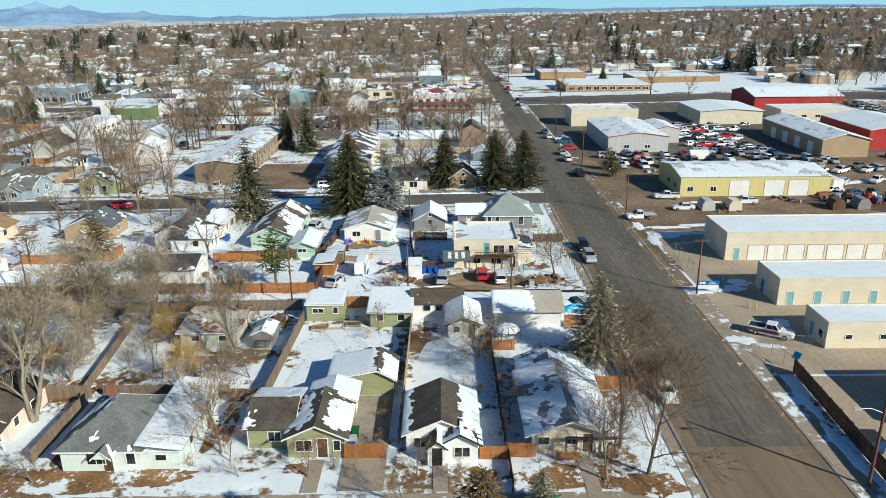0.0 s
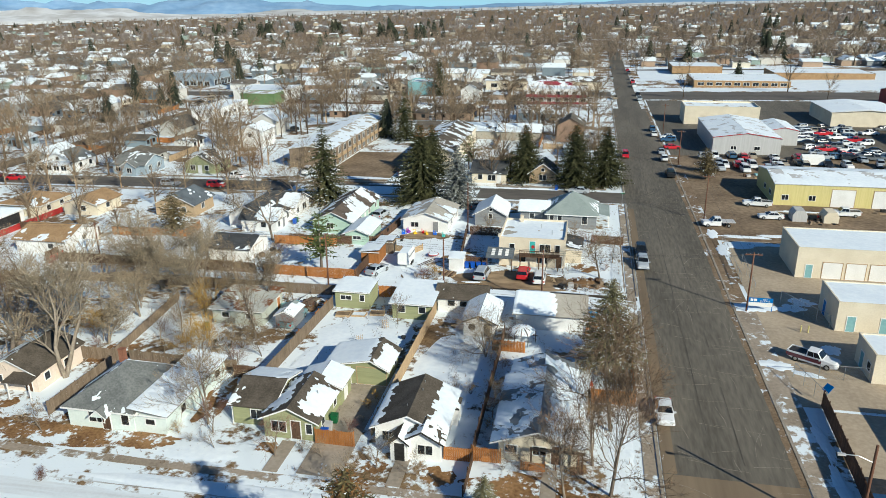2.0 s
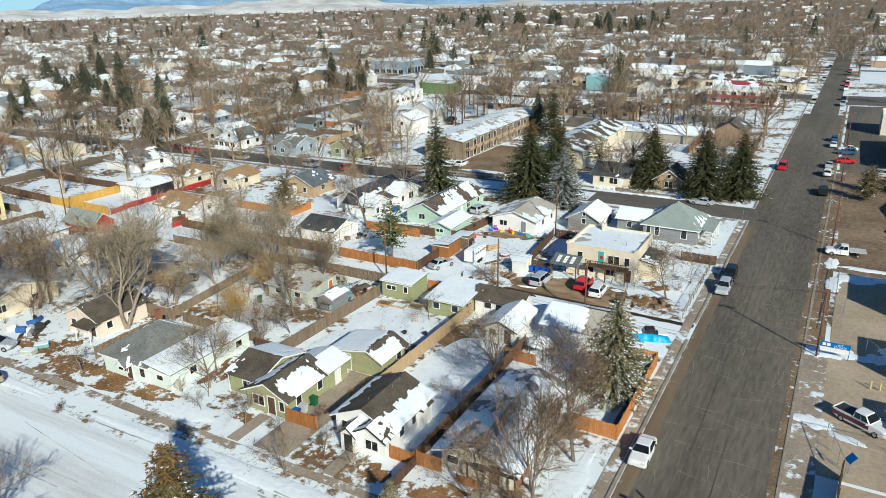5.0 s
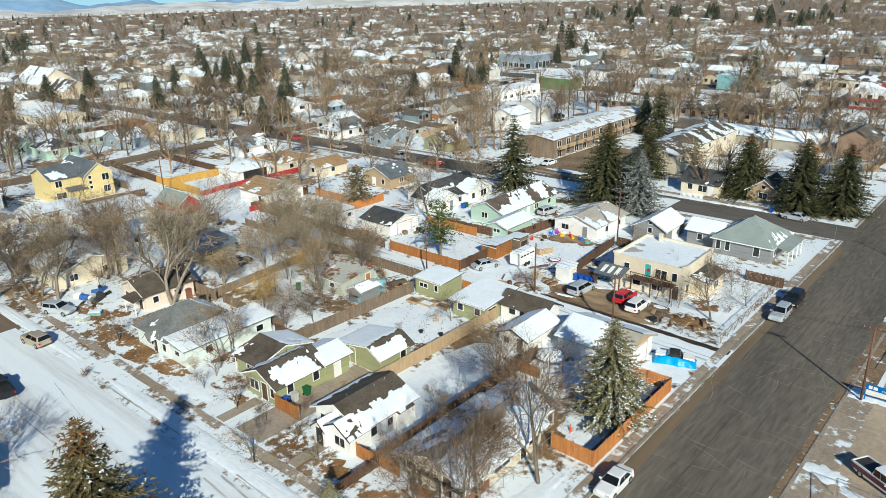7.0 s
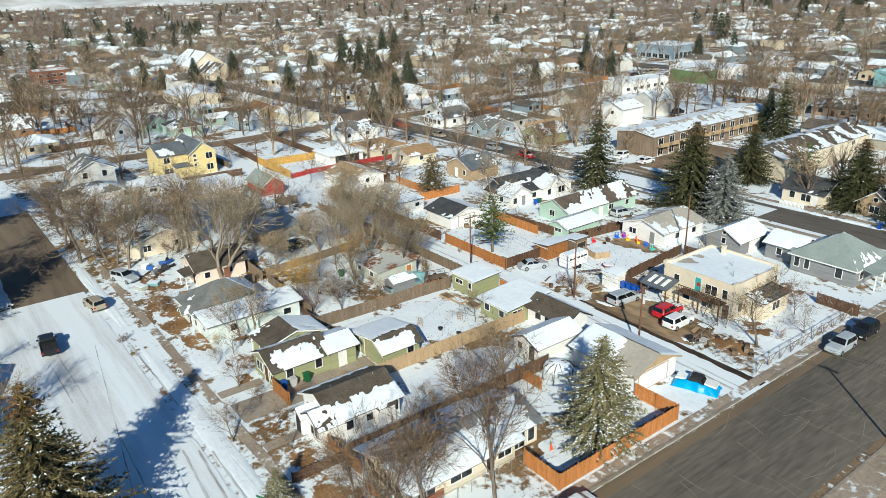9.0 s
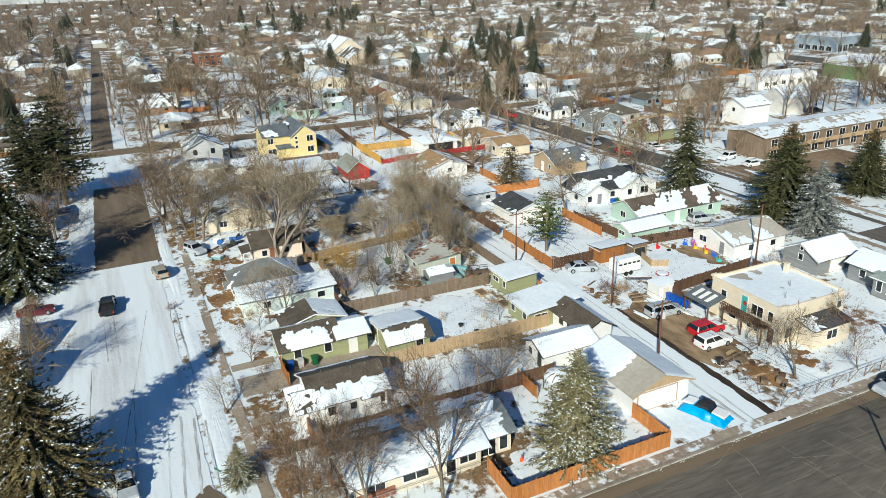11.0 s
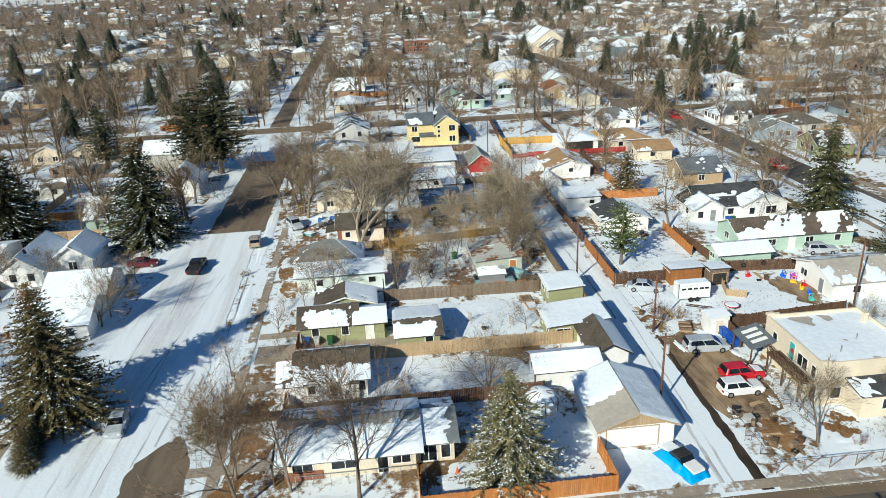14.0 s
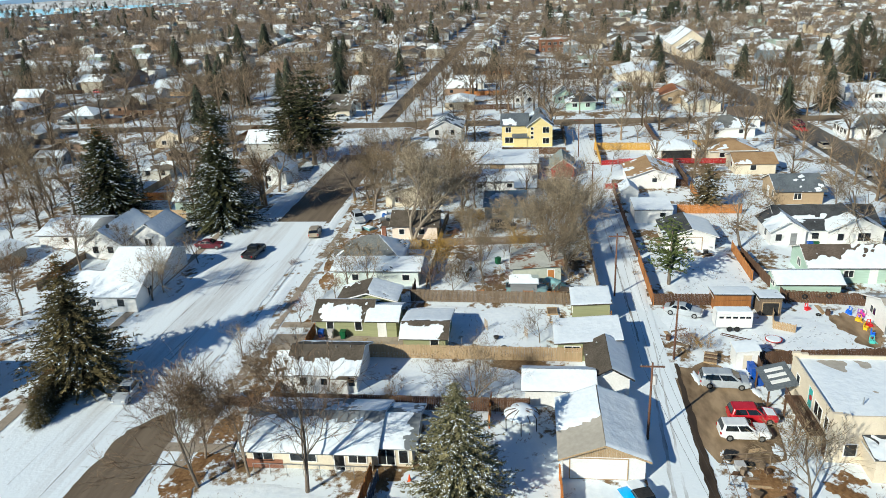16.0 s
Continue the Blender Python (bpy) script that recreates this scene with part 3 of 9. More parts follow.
strip("walk_olive", -12.9, -11.4, 55.0, 60.0, 0.066, concrete, "concrete walk to the door", "path")
lane("corner_melt", 7.6, 49.6, .4, 11.4, 48.9, 5.2, 0.072, dusty_x, "tan-brown asphalt laid bare at the corner", 21, .35)
lane("corner_bare", 11.35, 48.9, 5.2, 24.03, 48.7, 6.6, 0.0725, dusty_x, "tan-brown asphalt laid bare at the corner", 21, .35)
for k, (x0, y0, x1, y1, w) in enumerate(((-34.0, 41.7, -21.0, 42.0, .12), (-34.0, 42.9, -20.0, 43.3, .12), (-33.0, 50.6, -13.0, 50.9, .16), (-34.0, 47.2, 14.0, 41.0, .06), (-20.0, 40.2, 20.0, 39.4, .07), (-12.0, 44.4, 24.0, 43.4, .06), (-6.0, 47.4, 12.0, 46.1, .12), (-5.0, 48.6, 9.0, 47.6, .22), (-4.0, 49.8, 8.5, 49.0, .25), (-3.0, 50.8, 8.0, 50.6, .2))):
    lane("street_rut", x0, y0, w, x1, y1, w, 0.068 + .0006 * k, rut_m, "grey wheel rut in the packed snow", 30 + k, .10)
for k, (x, y, rx, ry, q) in enumerate(((-11.8, 84.5, 6.6, 6.2, .2), (0.9, 79.0, 4.6, 8.2, .12), (-15.6, 76.0, 2.9, 5.5, .2), (-27.0, 77.0, 6.5, 3.0, .5), (-14.0, 106.6, 9.5, 3.4, .25), (-11.0, 119.0, 5.4, 6.8, .25),
                                       (-26.0, 111.0, 5.6, 6.6, .3), (19.6, 93.4, 2.9, 3.0, .25), (18.4, 78.5, 3.0, 5.0, .35), (-21.0, 56.9, 5.0, 1.9, .25), (-7.6, 51.8, 26, 1.2, .2), (-52.0, 51.6, 16, 1.0, .3), (18.6, 117.5, 2.8, 6.4, .4),
                                       (-23.5, 101.9, 8.0, .9, .3), (20.2, 64.0, 1.6, 6.5, .35), (-46.0, 86.0, 6.0, 4.0, .5), (-30.0, 29.0, 16, 4.5, .3), (-57.0, 28.0, 10, 5.5, .4), (2.0, 34.0, 12, 1.6, .3), (-56.0, 111.0, 8, 7, .4), (-84, 110, 9, 6, .3), (-100, 110, 6, 6, .3))):
    patch("snow_cover", x, y, rx, ry, snow, "smooth snow lying over a yard", 40 + k, 0.02, 0.07, ragged=q, category="snow")
for k, (x, y, rx, ry) in enumerate(((12.0, 57.0, 5.6, 2.0), (3.6, 57.2, 1.6, 1.4), (-3.0, 57.6, 1.5, 1.2), (-32.0, 57.2, 8.0, 1.8), (-9.0, 92.6, 2.2, 1.8), (-22.8, 91.0, 1.6, 2.4), (-37.5, 57.0, 2.0, 1.6), (18.6, 55.6, 3.0, 1.6), (16.5, 107.5, 3.0, 2.2), (16.0, 114.0, 2.0, 2.0), (-13.5, 58.6, 1.4, .9), (-23.0, 66.0, 1.5, 4.0), (-42.0, 57.4, 4.5, 2.0), (-27.0, 57.6, 3.0, 1.5), (-49.0, 58.6, 4.0, 1.7), (-41.5, 74.0, 2.0, 3.5))):
    patch("dead_grass", x, y, rx, ry, leaf_m, "brown dead grass and fallen leaves", 80 + k, 0.035 + 0.003 * k, ragged=.5)
for k, (x, y, rx, ry, t) in enumerate(((42.0, 129.5, 4.0, 1.8, .2), (44.5, 102.8, 2.4, 1.5, .3), (39.7, 102.3, 3.3, 2.0, .1), (38.9, 85.2, 2.3, 1.5, -.2), (46.5, 90.5, 1.2, 1.4, 0), (58.0, 152.8, 5.0, .7, 0), (95.0, 143.0, 9.0, 1.0, .1), (52.0, 136.0, 6.0, 1.2, .05),
                                          (44.0, 134.6, 5.0, 1.0, 0), (100.0, 170.0, 12.0, 1.4, .3), (55.0, 70.0, 3.0, 2.0, 0), (-38.0, 168.5, 9.0, 1.3, 0), (-20.0, 152.9, 16, .6, 0), (4.0, 163.4, 10, .5, 0), (39.6, 61.0, .8, 5.5, 0), (39.9, 70.0, .7, 4.0, .05), (41.9, 83.5, 2.2, .7, -.3), (11.4, 109.6, 1.2, .5, 0), (1.6, 110.4, 1.0, .5, .2), (12.6, 104.6, 1.0, .35, 0), (-1.0, 104.9, 1.6, .4, .1), (46.6, 105.4, 1.9, 1.8, 0), (38.6, 135.4, 1.2, 3.0, 0), (39.2, 126.4, 1.3, 3.2, 0), (47.0, 130.6, 3.0, 1.0, 0))):
    patch("snow_heap", x, y, rx, ry, snow, "dirty snow bank beside the road", 120 + k, 0.03, 0.10, t, .5, category="snow")


# ---- houses ----
SNOW_CELL = [0.27]


def slope_snow(b, quad, share, seed, thick=0.10, cell=None):
    """Snow lying on a roof slope: quad is eave left, eave right, ridge right, ridge left."""
    box_ = share if isinstance(share, tuple) else None
    share = 0.5 if box_ else share
    q = [Vector(p) for p in quad]
    w, h = max((q[1] - q[0]).length, (q[2] - q[3]).length), max((q[3] - q[0]).length, (q[2] - q[1]).length)
    cell = cell or SNOW_CELL[0]
    nu, nv = max(2, int(w / cell)), max(2, int(h / cell))
    n = (q[1] - q[0]).cross(q[3] - q[0])
    if n.length < 1e-6:
        n = (q[1] - q[0]).cross(q[2] - q[0])
    n.normalize()
    if n.z < 0:
        n = -n
    vs = []
    for i in range(nu + 1):
        for j in range(nv + 1):
            u, v = i / nu, j / nv
            p = (q[0] * (1 - u) + q[1] * u) * (1 - v) + (q[3] * (1 - u) + q[2] * u) * v
            m = (share - 0.5) * 1.5 + 1.15 * rough(p.x + p.z, p.y - p.z, 0.33, seed) + 0.55 * rough(p.x, p.y, 1.1, seed + 2) + 0.45 * rough(p.x, p.y, 2.6, seed + 4) + 0.7 * (0.45 - v) * (1 - share)
            if box_:
                m = 0.8 * min((u - box_[0]) * w, (box_[1] - u) * w, (v - box_[2]) * h, (box_[3] - v) * h) + 0.6 * rough(p.x, p.y, 0.8, seed) + 0.55 * rough(p.x, p.y, 2.2, seed + 2)
            lift = max(-0.04, min(thick, m * 0.3)) if share < 0.99 else thick * (0.85 + 0.3 * rough(p.x, p.y, 0.6, seed))
            edge = min(i, nu - i, j * 2)
            vs.append(p + n * (lift if edge else min(lift, 0.015)))
    f = []
    for i in range(nu):
        for j in range(nv):
            a = i * (nv + 1) + j
            f.append((a, a + nv + 1, a + nv + 2, a + 1))
    b.add(vs, f)


def wall_place(side, u, box):
    x0, x1, y0, y1 = box
    return {"S": (u, y0, 0), "N": (u, y1, 180), "E": (x1, u, 90), "W": (x0, u, -90)}[side]


def window(parent, side, u, z, w, h, box, frame_m=None, bars=1):
    """A framed pane on a wall; u: where along the wall, z: its sill."""
    x, y, turn = wall_place(side, u, box)
    f = 0.09
    b = Build().ring(-w / 2, w / 2, z, z + h, f, -0.06, 0.02)
    o = part("window", b, frame_m or white, parent)
    o.matrix_local = pose(x, y, 0, 0, 0, turn)
    part("pane", Build().box(-w / 2, w / 2, -0.02, 0.015, z, z + h), glass, o, "dark window glass")
    if w >= 1.2:
        for k in range(1, bars + 1):
            c = -w / 2 + w * k / (bars + 1)
            part("mullion", Build().box(c - .035, c + .035, -.05, -.018, z, z + h), frame_m or white, o)


def door(parent, side, u, w, h, box, door_m, z=0.05, name="door", label=""):
    x, y, turn = wall_place(side, u, box)
    b = Build().ring(-w / 2, w / 2, z, z + h, 0.1, -0.05, 0.02)
    o = part("door_frame", b, tan_wood if name in ("garage_door", "roller_door") else white, parent)
    o.matrix_local = pose(x, y, 0, 0, 0, turn)
    b = Build()
    if name == "garage_door":
        for k in range(4):
            b.box(-w / 2, w / 2, -0.03, 0.015, z + h * k / 4 + 0.012, z + h * (k + 1) / 4 - 0.012)
        b.box(-w / 2, w / 2, -0.01, 0.014, z, z + h)
    else:
        b.box(-w / 2, w / 2, -0.025, 0.015, z, z + h).box(w / 2 - 0.16, w / 2 - 0.08, -0.07, -0.02, z + 0.95, z + 1.05)
    part(name, b, door_m, o, label)


def body(parent, x0, x1, y0, y1, eave, ridge, axis, wall_m, roof_m, snows=(0, 0, 0, 0), over=0.45, seed=1, trim=None, base=0.0, fascia=True, thick=0.07, skew=0.0):
    """Walls and roof of one block of a house under its empty. axis: the ridge's direction, 'hip', 'flat', or 'shed_e', 'shed_s' ... for the side to which a lean-to falls.
    snows: snow on the slopes facing south or west, north or east, and on the hips west or south, east or north."""
    trim = trim or white
    cx, cy = (x0 + x1) / 2, (y0 + y1) / 2
    b, r, s, t = Build(), Build(), Build(), Build()
    X0, X1, Y0, Y1 = x0 - over, x1 + over, y0 - over, y1 + over
    if axis in ("x", "y"):
        lo, hi = (y0, y1) if axis == "x" else (x0, x1)
        mid = (lo + hi) / 2 + skew
        ez, fz = eave - (ridge - eave) / (mid - lo) * over, eave - (ridge - eave) / (hi - mid) * over
        b.prism([(lo, base), (hi, base), (hi, eave), (mid, ridge), (lo, eave)], axis, x0 if axis == "x" else y0, x1 if axis == "x" else y1)
        if axis == "x":
            q1 = [(X0, Y0, ez), (X1, Y0, ez), (X1, mid, ridge), (X0, mid, ridge)]
            q2 = [(X1, Y1, fz), (X0, Y1, fz), (X0, mid, ridge), (X1, mid, ridge)]
        else:
            q1 = [(X0, Y1, ez), (X0, Y0, ez), (mid, Y0, ridge), (mid, Y1, ridge)]
            q2 = [(X1, Y0, fz), (X1, Y1, fz), (mid, Y1, ridge), (mid, Y0, ridge)]
        for q, sh, sd in ((q1, snows[0], seed), (q2, snows[1], seed + 1)):
            up = [(p[0], p[1], p[2] + 0.13) for p in q]
            r.slab(up, 0.12)
            if sh:
                slope_snow(s, up, sh, sd, thick)
        # barge boards on the gable ends
        for e in ((X0, X1) if axis == "x" else (Y0, Y1)):
            a, c = (Y0, Y1) if axis == "x" else (X0, X1)
            pts = [(a, ez - 0.06), (mid, ridge - 0.06), (c, fz - 0.06), (c, fz + 0.11), (mid, ridge + 0.11), (a, ez + 0.11)]
            if fascia:
                part("fascia", Build().prism(pts, axis, e - .02, e + .02), trim, parent)
    elif axis == "hip":
        b.box(x0, x1, y0, y1, base, eave)
        d = min(x1 - x0, y1 - y0) / 2 + over
        k = (ridge - eave) / (d - over)
        ez = eave - k * over + 0.12
        top = ridge + 0.12
        if x1 - x0 >= y1 - y0:
            A, B = (X0 + d, cy, top), (X1 - d, cy, top)
        else:
            A, B = (cx, Y0 + d, top), (cx, Y1 - d, top)
        SW, SE, NE, NW = (X0, Y0, ez), (X1, Y0, ez), (X1, Y1, ez), (X0, Y1, ez)
        if x1 - x0 >= y1 - y0:
            faces = [(SW, SE, B, A), (NE, NW, A, B), (NW, SW, A, A), (SE, NE, B, B)]
        else:
            faces = [(NW, SW, A, B), (SE, NE, B, A), (SW, SE, A, A), (NE, NW, B, B)]
        for q, sh, i in zip(faces, snows, range(4)):
            ring = [p for j, p in enumerate(q) if j == 0 or p != q[j - 1]]
            r.slab(ring, 0.1)
            if sh:
                slope_snow(s, q, sh, seed + i, thick)
        if fascia:
            for e in ((X0, X1, Y0 - .02, Y0 + .02), (X0, X1, Y1 - .02, Y1 + .02), (X0 - .02, X0 + .02, Y0, Y1), (X1 - .02, X1 + .02, Y0, Y1)):
                part("fascia", Build().box(*e, ez - .2, ez - .02), trim, parent)
    elif axis == "flat":
        b.box(x0, x1, y0, y1, base, eave)
        q = [(x0 + .15, y0 + .15, eave + .03), (x1 - .15, y0 + .15, eave + .03), (x1 - .15, y1 - .15, eave + .03), (x0 + .15, y1 - .15, eave + .03)]
        r.slab(q, 0.02)
        p = ridge
        t.box(x0 - .03, x1 + .03, y0 - .03, y0 + .15, eave, p).box(x0 - .03, x1 + .03, y1 - .15, y1 + .03, eave, p)
        t.box(x0 - .03, x0 + .15, y0 + .15, y1 - .15, eave, p).box(x1 - .15, x1 + .03, y0 + .15, y1 - .15, eave, p)
        if snows[0]:
            slope_snow(s, q, snows[0], seed, thick, 0.7)
    else:
        d = axis[-1]
        z = {"s": (eave, eave, ridge, ridge), "n": (ridge, ridge, eave, eave), "e": (ridge, eave, eave, ridge), "w": (eave, ridge, ridge, eave)}[d]
        c = [(x0, y0), (x1, y0), (x1, y1), (x0, y1)]
        b.add([(*p, base) for p in c] + [(*p, h) for p, h in zip(c, z)], [(3, 2, 1, 0), (4, 5, 6, 7), (0, 1, 5, 4), (1, 2, 6, 5), (2, 3, 7, 6), (3, 0, 4, 7)])
        q = [((X0, X1, X1, X0)[i], (Y0, Y0, Y1, Y1)[i], z[i] + 0.12) for i in range(4)]
        r.slab(q, 0.11)
        if snows[0]:
            slope_snow(s, q, snows[0], seed, thick)
        lo = min(z)
        t.box(X0, X1, Y0 - .02, Y0 + .0, lo - .05, lo + .1)
    part("wall", b, wall_m, parent)
    part("roof", r, roof_m, parent)
    if t.v:
        part("parapet" if axis == "flat" else "fascia", t, trim, parent)
    if s.v:
        tagged(part("roof_snow", s, snow, parent, "snow lying on the roof", smooth=True), kind="stuff")
    return (x0, x1, y0, y1)


def chimney(parent, x, y, z0, z1, w=0.5, m=None):
    b = Build().box(x - w / 2, x + w / 2, y - w / 2, y + w / 2, z0, z1).box(x - w / 2 - .05, x + w / 2 + .05, y - w / 2 - .05, y + w / 2 + .05, z1, z1 + .1)
    part("chimney", b, m or brick_m, parent)


def vents(parent, *places):
    for x, y, z in places:
        part("vent_pipe", Build().tube((x, y, z - .3), (x, y, z + .45), .05, .05, 6), steel, parent)


def house(label, x, y, category="house", name="house", group=""):
    return thing(name, x, y, 0, label, category, group)


# ---- fences ----
def fence(x0, y0, x1, y1, mat_, h=1.8, label="weathered wooden board fence", board=0.16, gap=0.02, name="wooden_fence", seed=0, rails=True):
    """A board fence from one point to the other, with posts, rails and single boards."""
    L = math.hypot(x1 - x0, y1 - y0)
    label += "" if len(label.split()) > 3 else " round a yard"
    o = thing(name, x0, y0, math.degrees(math.atan2(y1 - y0, x1 - x0)), label, "fence")
    rng = random.Random(seed * 31 + int(L * 10))
    b, k = Build(), 0.0
    zs = land(x0, y0)
    at = lambda s: land(x0 + (x1 - x0) * s / L, y0 + (y1 - y0) * s / L) - zs
    while k < L - 0.05:
        w = min(board, L - k)
        t = rng.uniform(-0.05, 0.04)
        z = at(k)
        b.box(k, k + w, -0.012 + rng.uniform(-.008, .008), 0.012, z + 0.04, z + h + t)
        k += board + gap
    tagged(part("boarding", b, mat_, o), kind="stuff")
    n = max(1, round(L / 2.4))
    if rails:
        b = Build()
        for z in (0.35, h - 0.35):
            for i in range(n):
                p, q = L * i / n, L * (i + 1) / n
                b.tube((p, 0.045, at(p) + z), (q, 0.045, at(q) + z), .045, .045, 4)
        tagged(part("railing", b, mat_, o), kind="stuff")
    post = Build().box(-.05, .05, .02, .12, 0, h + .05).mesh("post", mat_)
    for i in range(n + 1):
        p = part("post", post, mat_, o)
        p.matrix_local = pose(L * i / n, 0.02, at(L * i / n), 0, 0, 0)
    return o


def wire_fence(x0, y0, x1, y1, h=1.2, mat_=None, label="galvanised chain-link fence", step=2.4, rails=(1.0,), diag=True, brace=False):
    L = math.hypot(x1 - x0, y1 - y0)
    mat_ = mat_ or steel
    o = thing("chain_link_fence", x0, y0, math.degrees(math.atan2(y1 - y0, x1 - x0)), label, "fence")
    zs = land(x0, y0)
    at = lambda s: land(x0 + (x1 - x0) * s / L, y0 + (y1 - y0) * s / L) - zs
    n = max(1, round(L / step))
    post = Build().tube((0, 0, 0), (0, 0, h), .035, .035, 6).mesh("post", mat_)
    for i in range(n + 1):
        p = part("post", post, mat_, o)
        p.matrix_local = pose(L * i / n, 0, at(L * i / n))
    for r in rails:
        part("rail", Build().line([(L * i / n, 0, at(L * i / n) + h * r) for i in range(n + 1)], .03, 4), mat_, o)
    for i in range(n if brace else 0):
        part("brace", Build().tube((L * i / n, 0, at(L * i / n) + .1), (L * (i + .62) / n, 0, at(L * i / n) + h), .04, .04, 5), mat_, o)
    if diag:
        b = Build()
        k = 0.0
        while k < L:
            for s in (1, -1):
                p, q = k, k + s * h * 0.9
                if 0 <= q <= L:
                    z = at(k)
                    b.add([(p, 0, z + .05), (p + .012, 0, z + .05), (q + .012, 0, z + h), (q, 0, z + h)], [(0, 1, 2, 3)])
            k += 0.30
        tagged(part("wire_mesh", b, mat_, o), kind="stuff")
    return o


# ---- trees ----
def limb_points(rng, p, d, length, n, bend, lift):
    pts = [Vector(p)]
    d = Vector(d).normalized()
    for _ in range(n):
        d = (d + Vector((rng.gauss(0, bend), rng.gauss(0, bend), rng.gauss(0, bend) + lift))).normalized()
        pts.append(pts[-1] + d * (length / n))
    return pts, d


def bare_tree_meshes(seed, h, trunk_r, spread_=0.55, levels=4, first=0.25, kids=(5, 5, 5, 6), twig_w=0.035, bark_m=None, twigs_m=None, stems=1, gnarl=1.0):
    """A leafless tree: tapered trunk and limbs in one mesh, fine twigs in another."""
    rng = random.Random(seed)
    wood, twigs = Build(), Build()

    def grow(p, d, length, r, level):
        n = 5 if level == 0 else (3 if level < levels - 1 else 2)
        pts, end = limb_points(rng, p, d, length, n, (0.10 if level == 0 else 0.16) * gnarl, 0.04 if level else 0.06)
        sides = (6, 4, 3, 3)[min(level, 3)]
        last = level >= levels - 1
        for i in range(n):
            f0, f1 = 1 - 0.75 * i / n, 1 - 0.75 * (i + 1) / n
            if level < min(3, levels - 1):
                wood.pipe(pts[i], pts[i + 1], r * f0, r * f1, sides)
            else:
                a, c = pts[i], pts[i + 1]
                side = (c - a).cross(Vector((rng.gauss(0, 1), rng.gauss(0, 1), rng.gauss(0, 1)))).normalized() * twig_w * (0.5 if last else 0.85)
                twigs.add([a - side * f0, a + side * f0, c + side * f1, c - side * f1], [(0, 1, 2, 3)])
        if last:
            return
        m = kids[min(level, len(kids) - 1)]
        for i in range(m):
            s = first + (1 - first) * (i + rng.random()) / m if level == 0 else 0.18 + 0.82 * (i + rng.random()) / m
            k = min(n - 1, int(s * n))
            at = pts[k].lerp(pts[k + 1], s * n - k)
            along = (pts[k + 1] - pts[k]).normalized()
            az = rng.uniform(0, 2 * math.pi)
            side = along.orthogonal().normalized()
            side.rotate(Matrix.Rotation(az, 3, along))
            tilt = rng.uniform(0.55, 1.05) * spread_ * 1.6
            nd = along * math.cos(tilt) + side * math.sin(tilt)
            ln = length * (rng.uniform(0.42, 0.68) if level else rng.uniform(0.45, 0.72) * (1.25 - 0.55 * s))
            grow(at, nd, ln, r * (1 - 0.75 * s) * (0.55 if level == 0 else 0.6), level + 1)
        # the leader goes on
        if level and not last:
            grow(pts[-1], end, length * 0.45, r * 0.25, level + 1)

    for i in range(stems):
        a = 2 * math.pi * i / stems + rng.random()
        d = Vector((math.cos(a) * 0.35, math.sin(a) * 0.35, 1)) if stems > 1 else Vector((rng.gauss(0, .05), rng.gauss(0, .05), 1))
        grow((0, 0, -0.15), d, h * (0.72 if stems == 1 else rng.uniform(.6, .75)), trunk_r * (1 if stems == 1 else .6), 0)
    return wood.mesh("trunk", bark_m or bark, True), twigs.mesh("crown", twigs_m or twig_m)


def tree_thing(name, meshes, label, category="tree"):
    o = new(name)
    tagged(o, label, category)
    part("trunk", meshes[0], None, o)
    part("crown", meshes[1], None, o, "bare twigs")
    return o


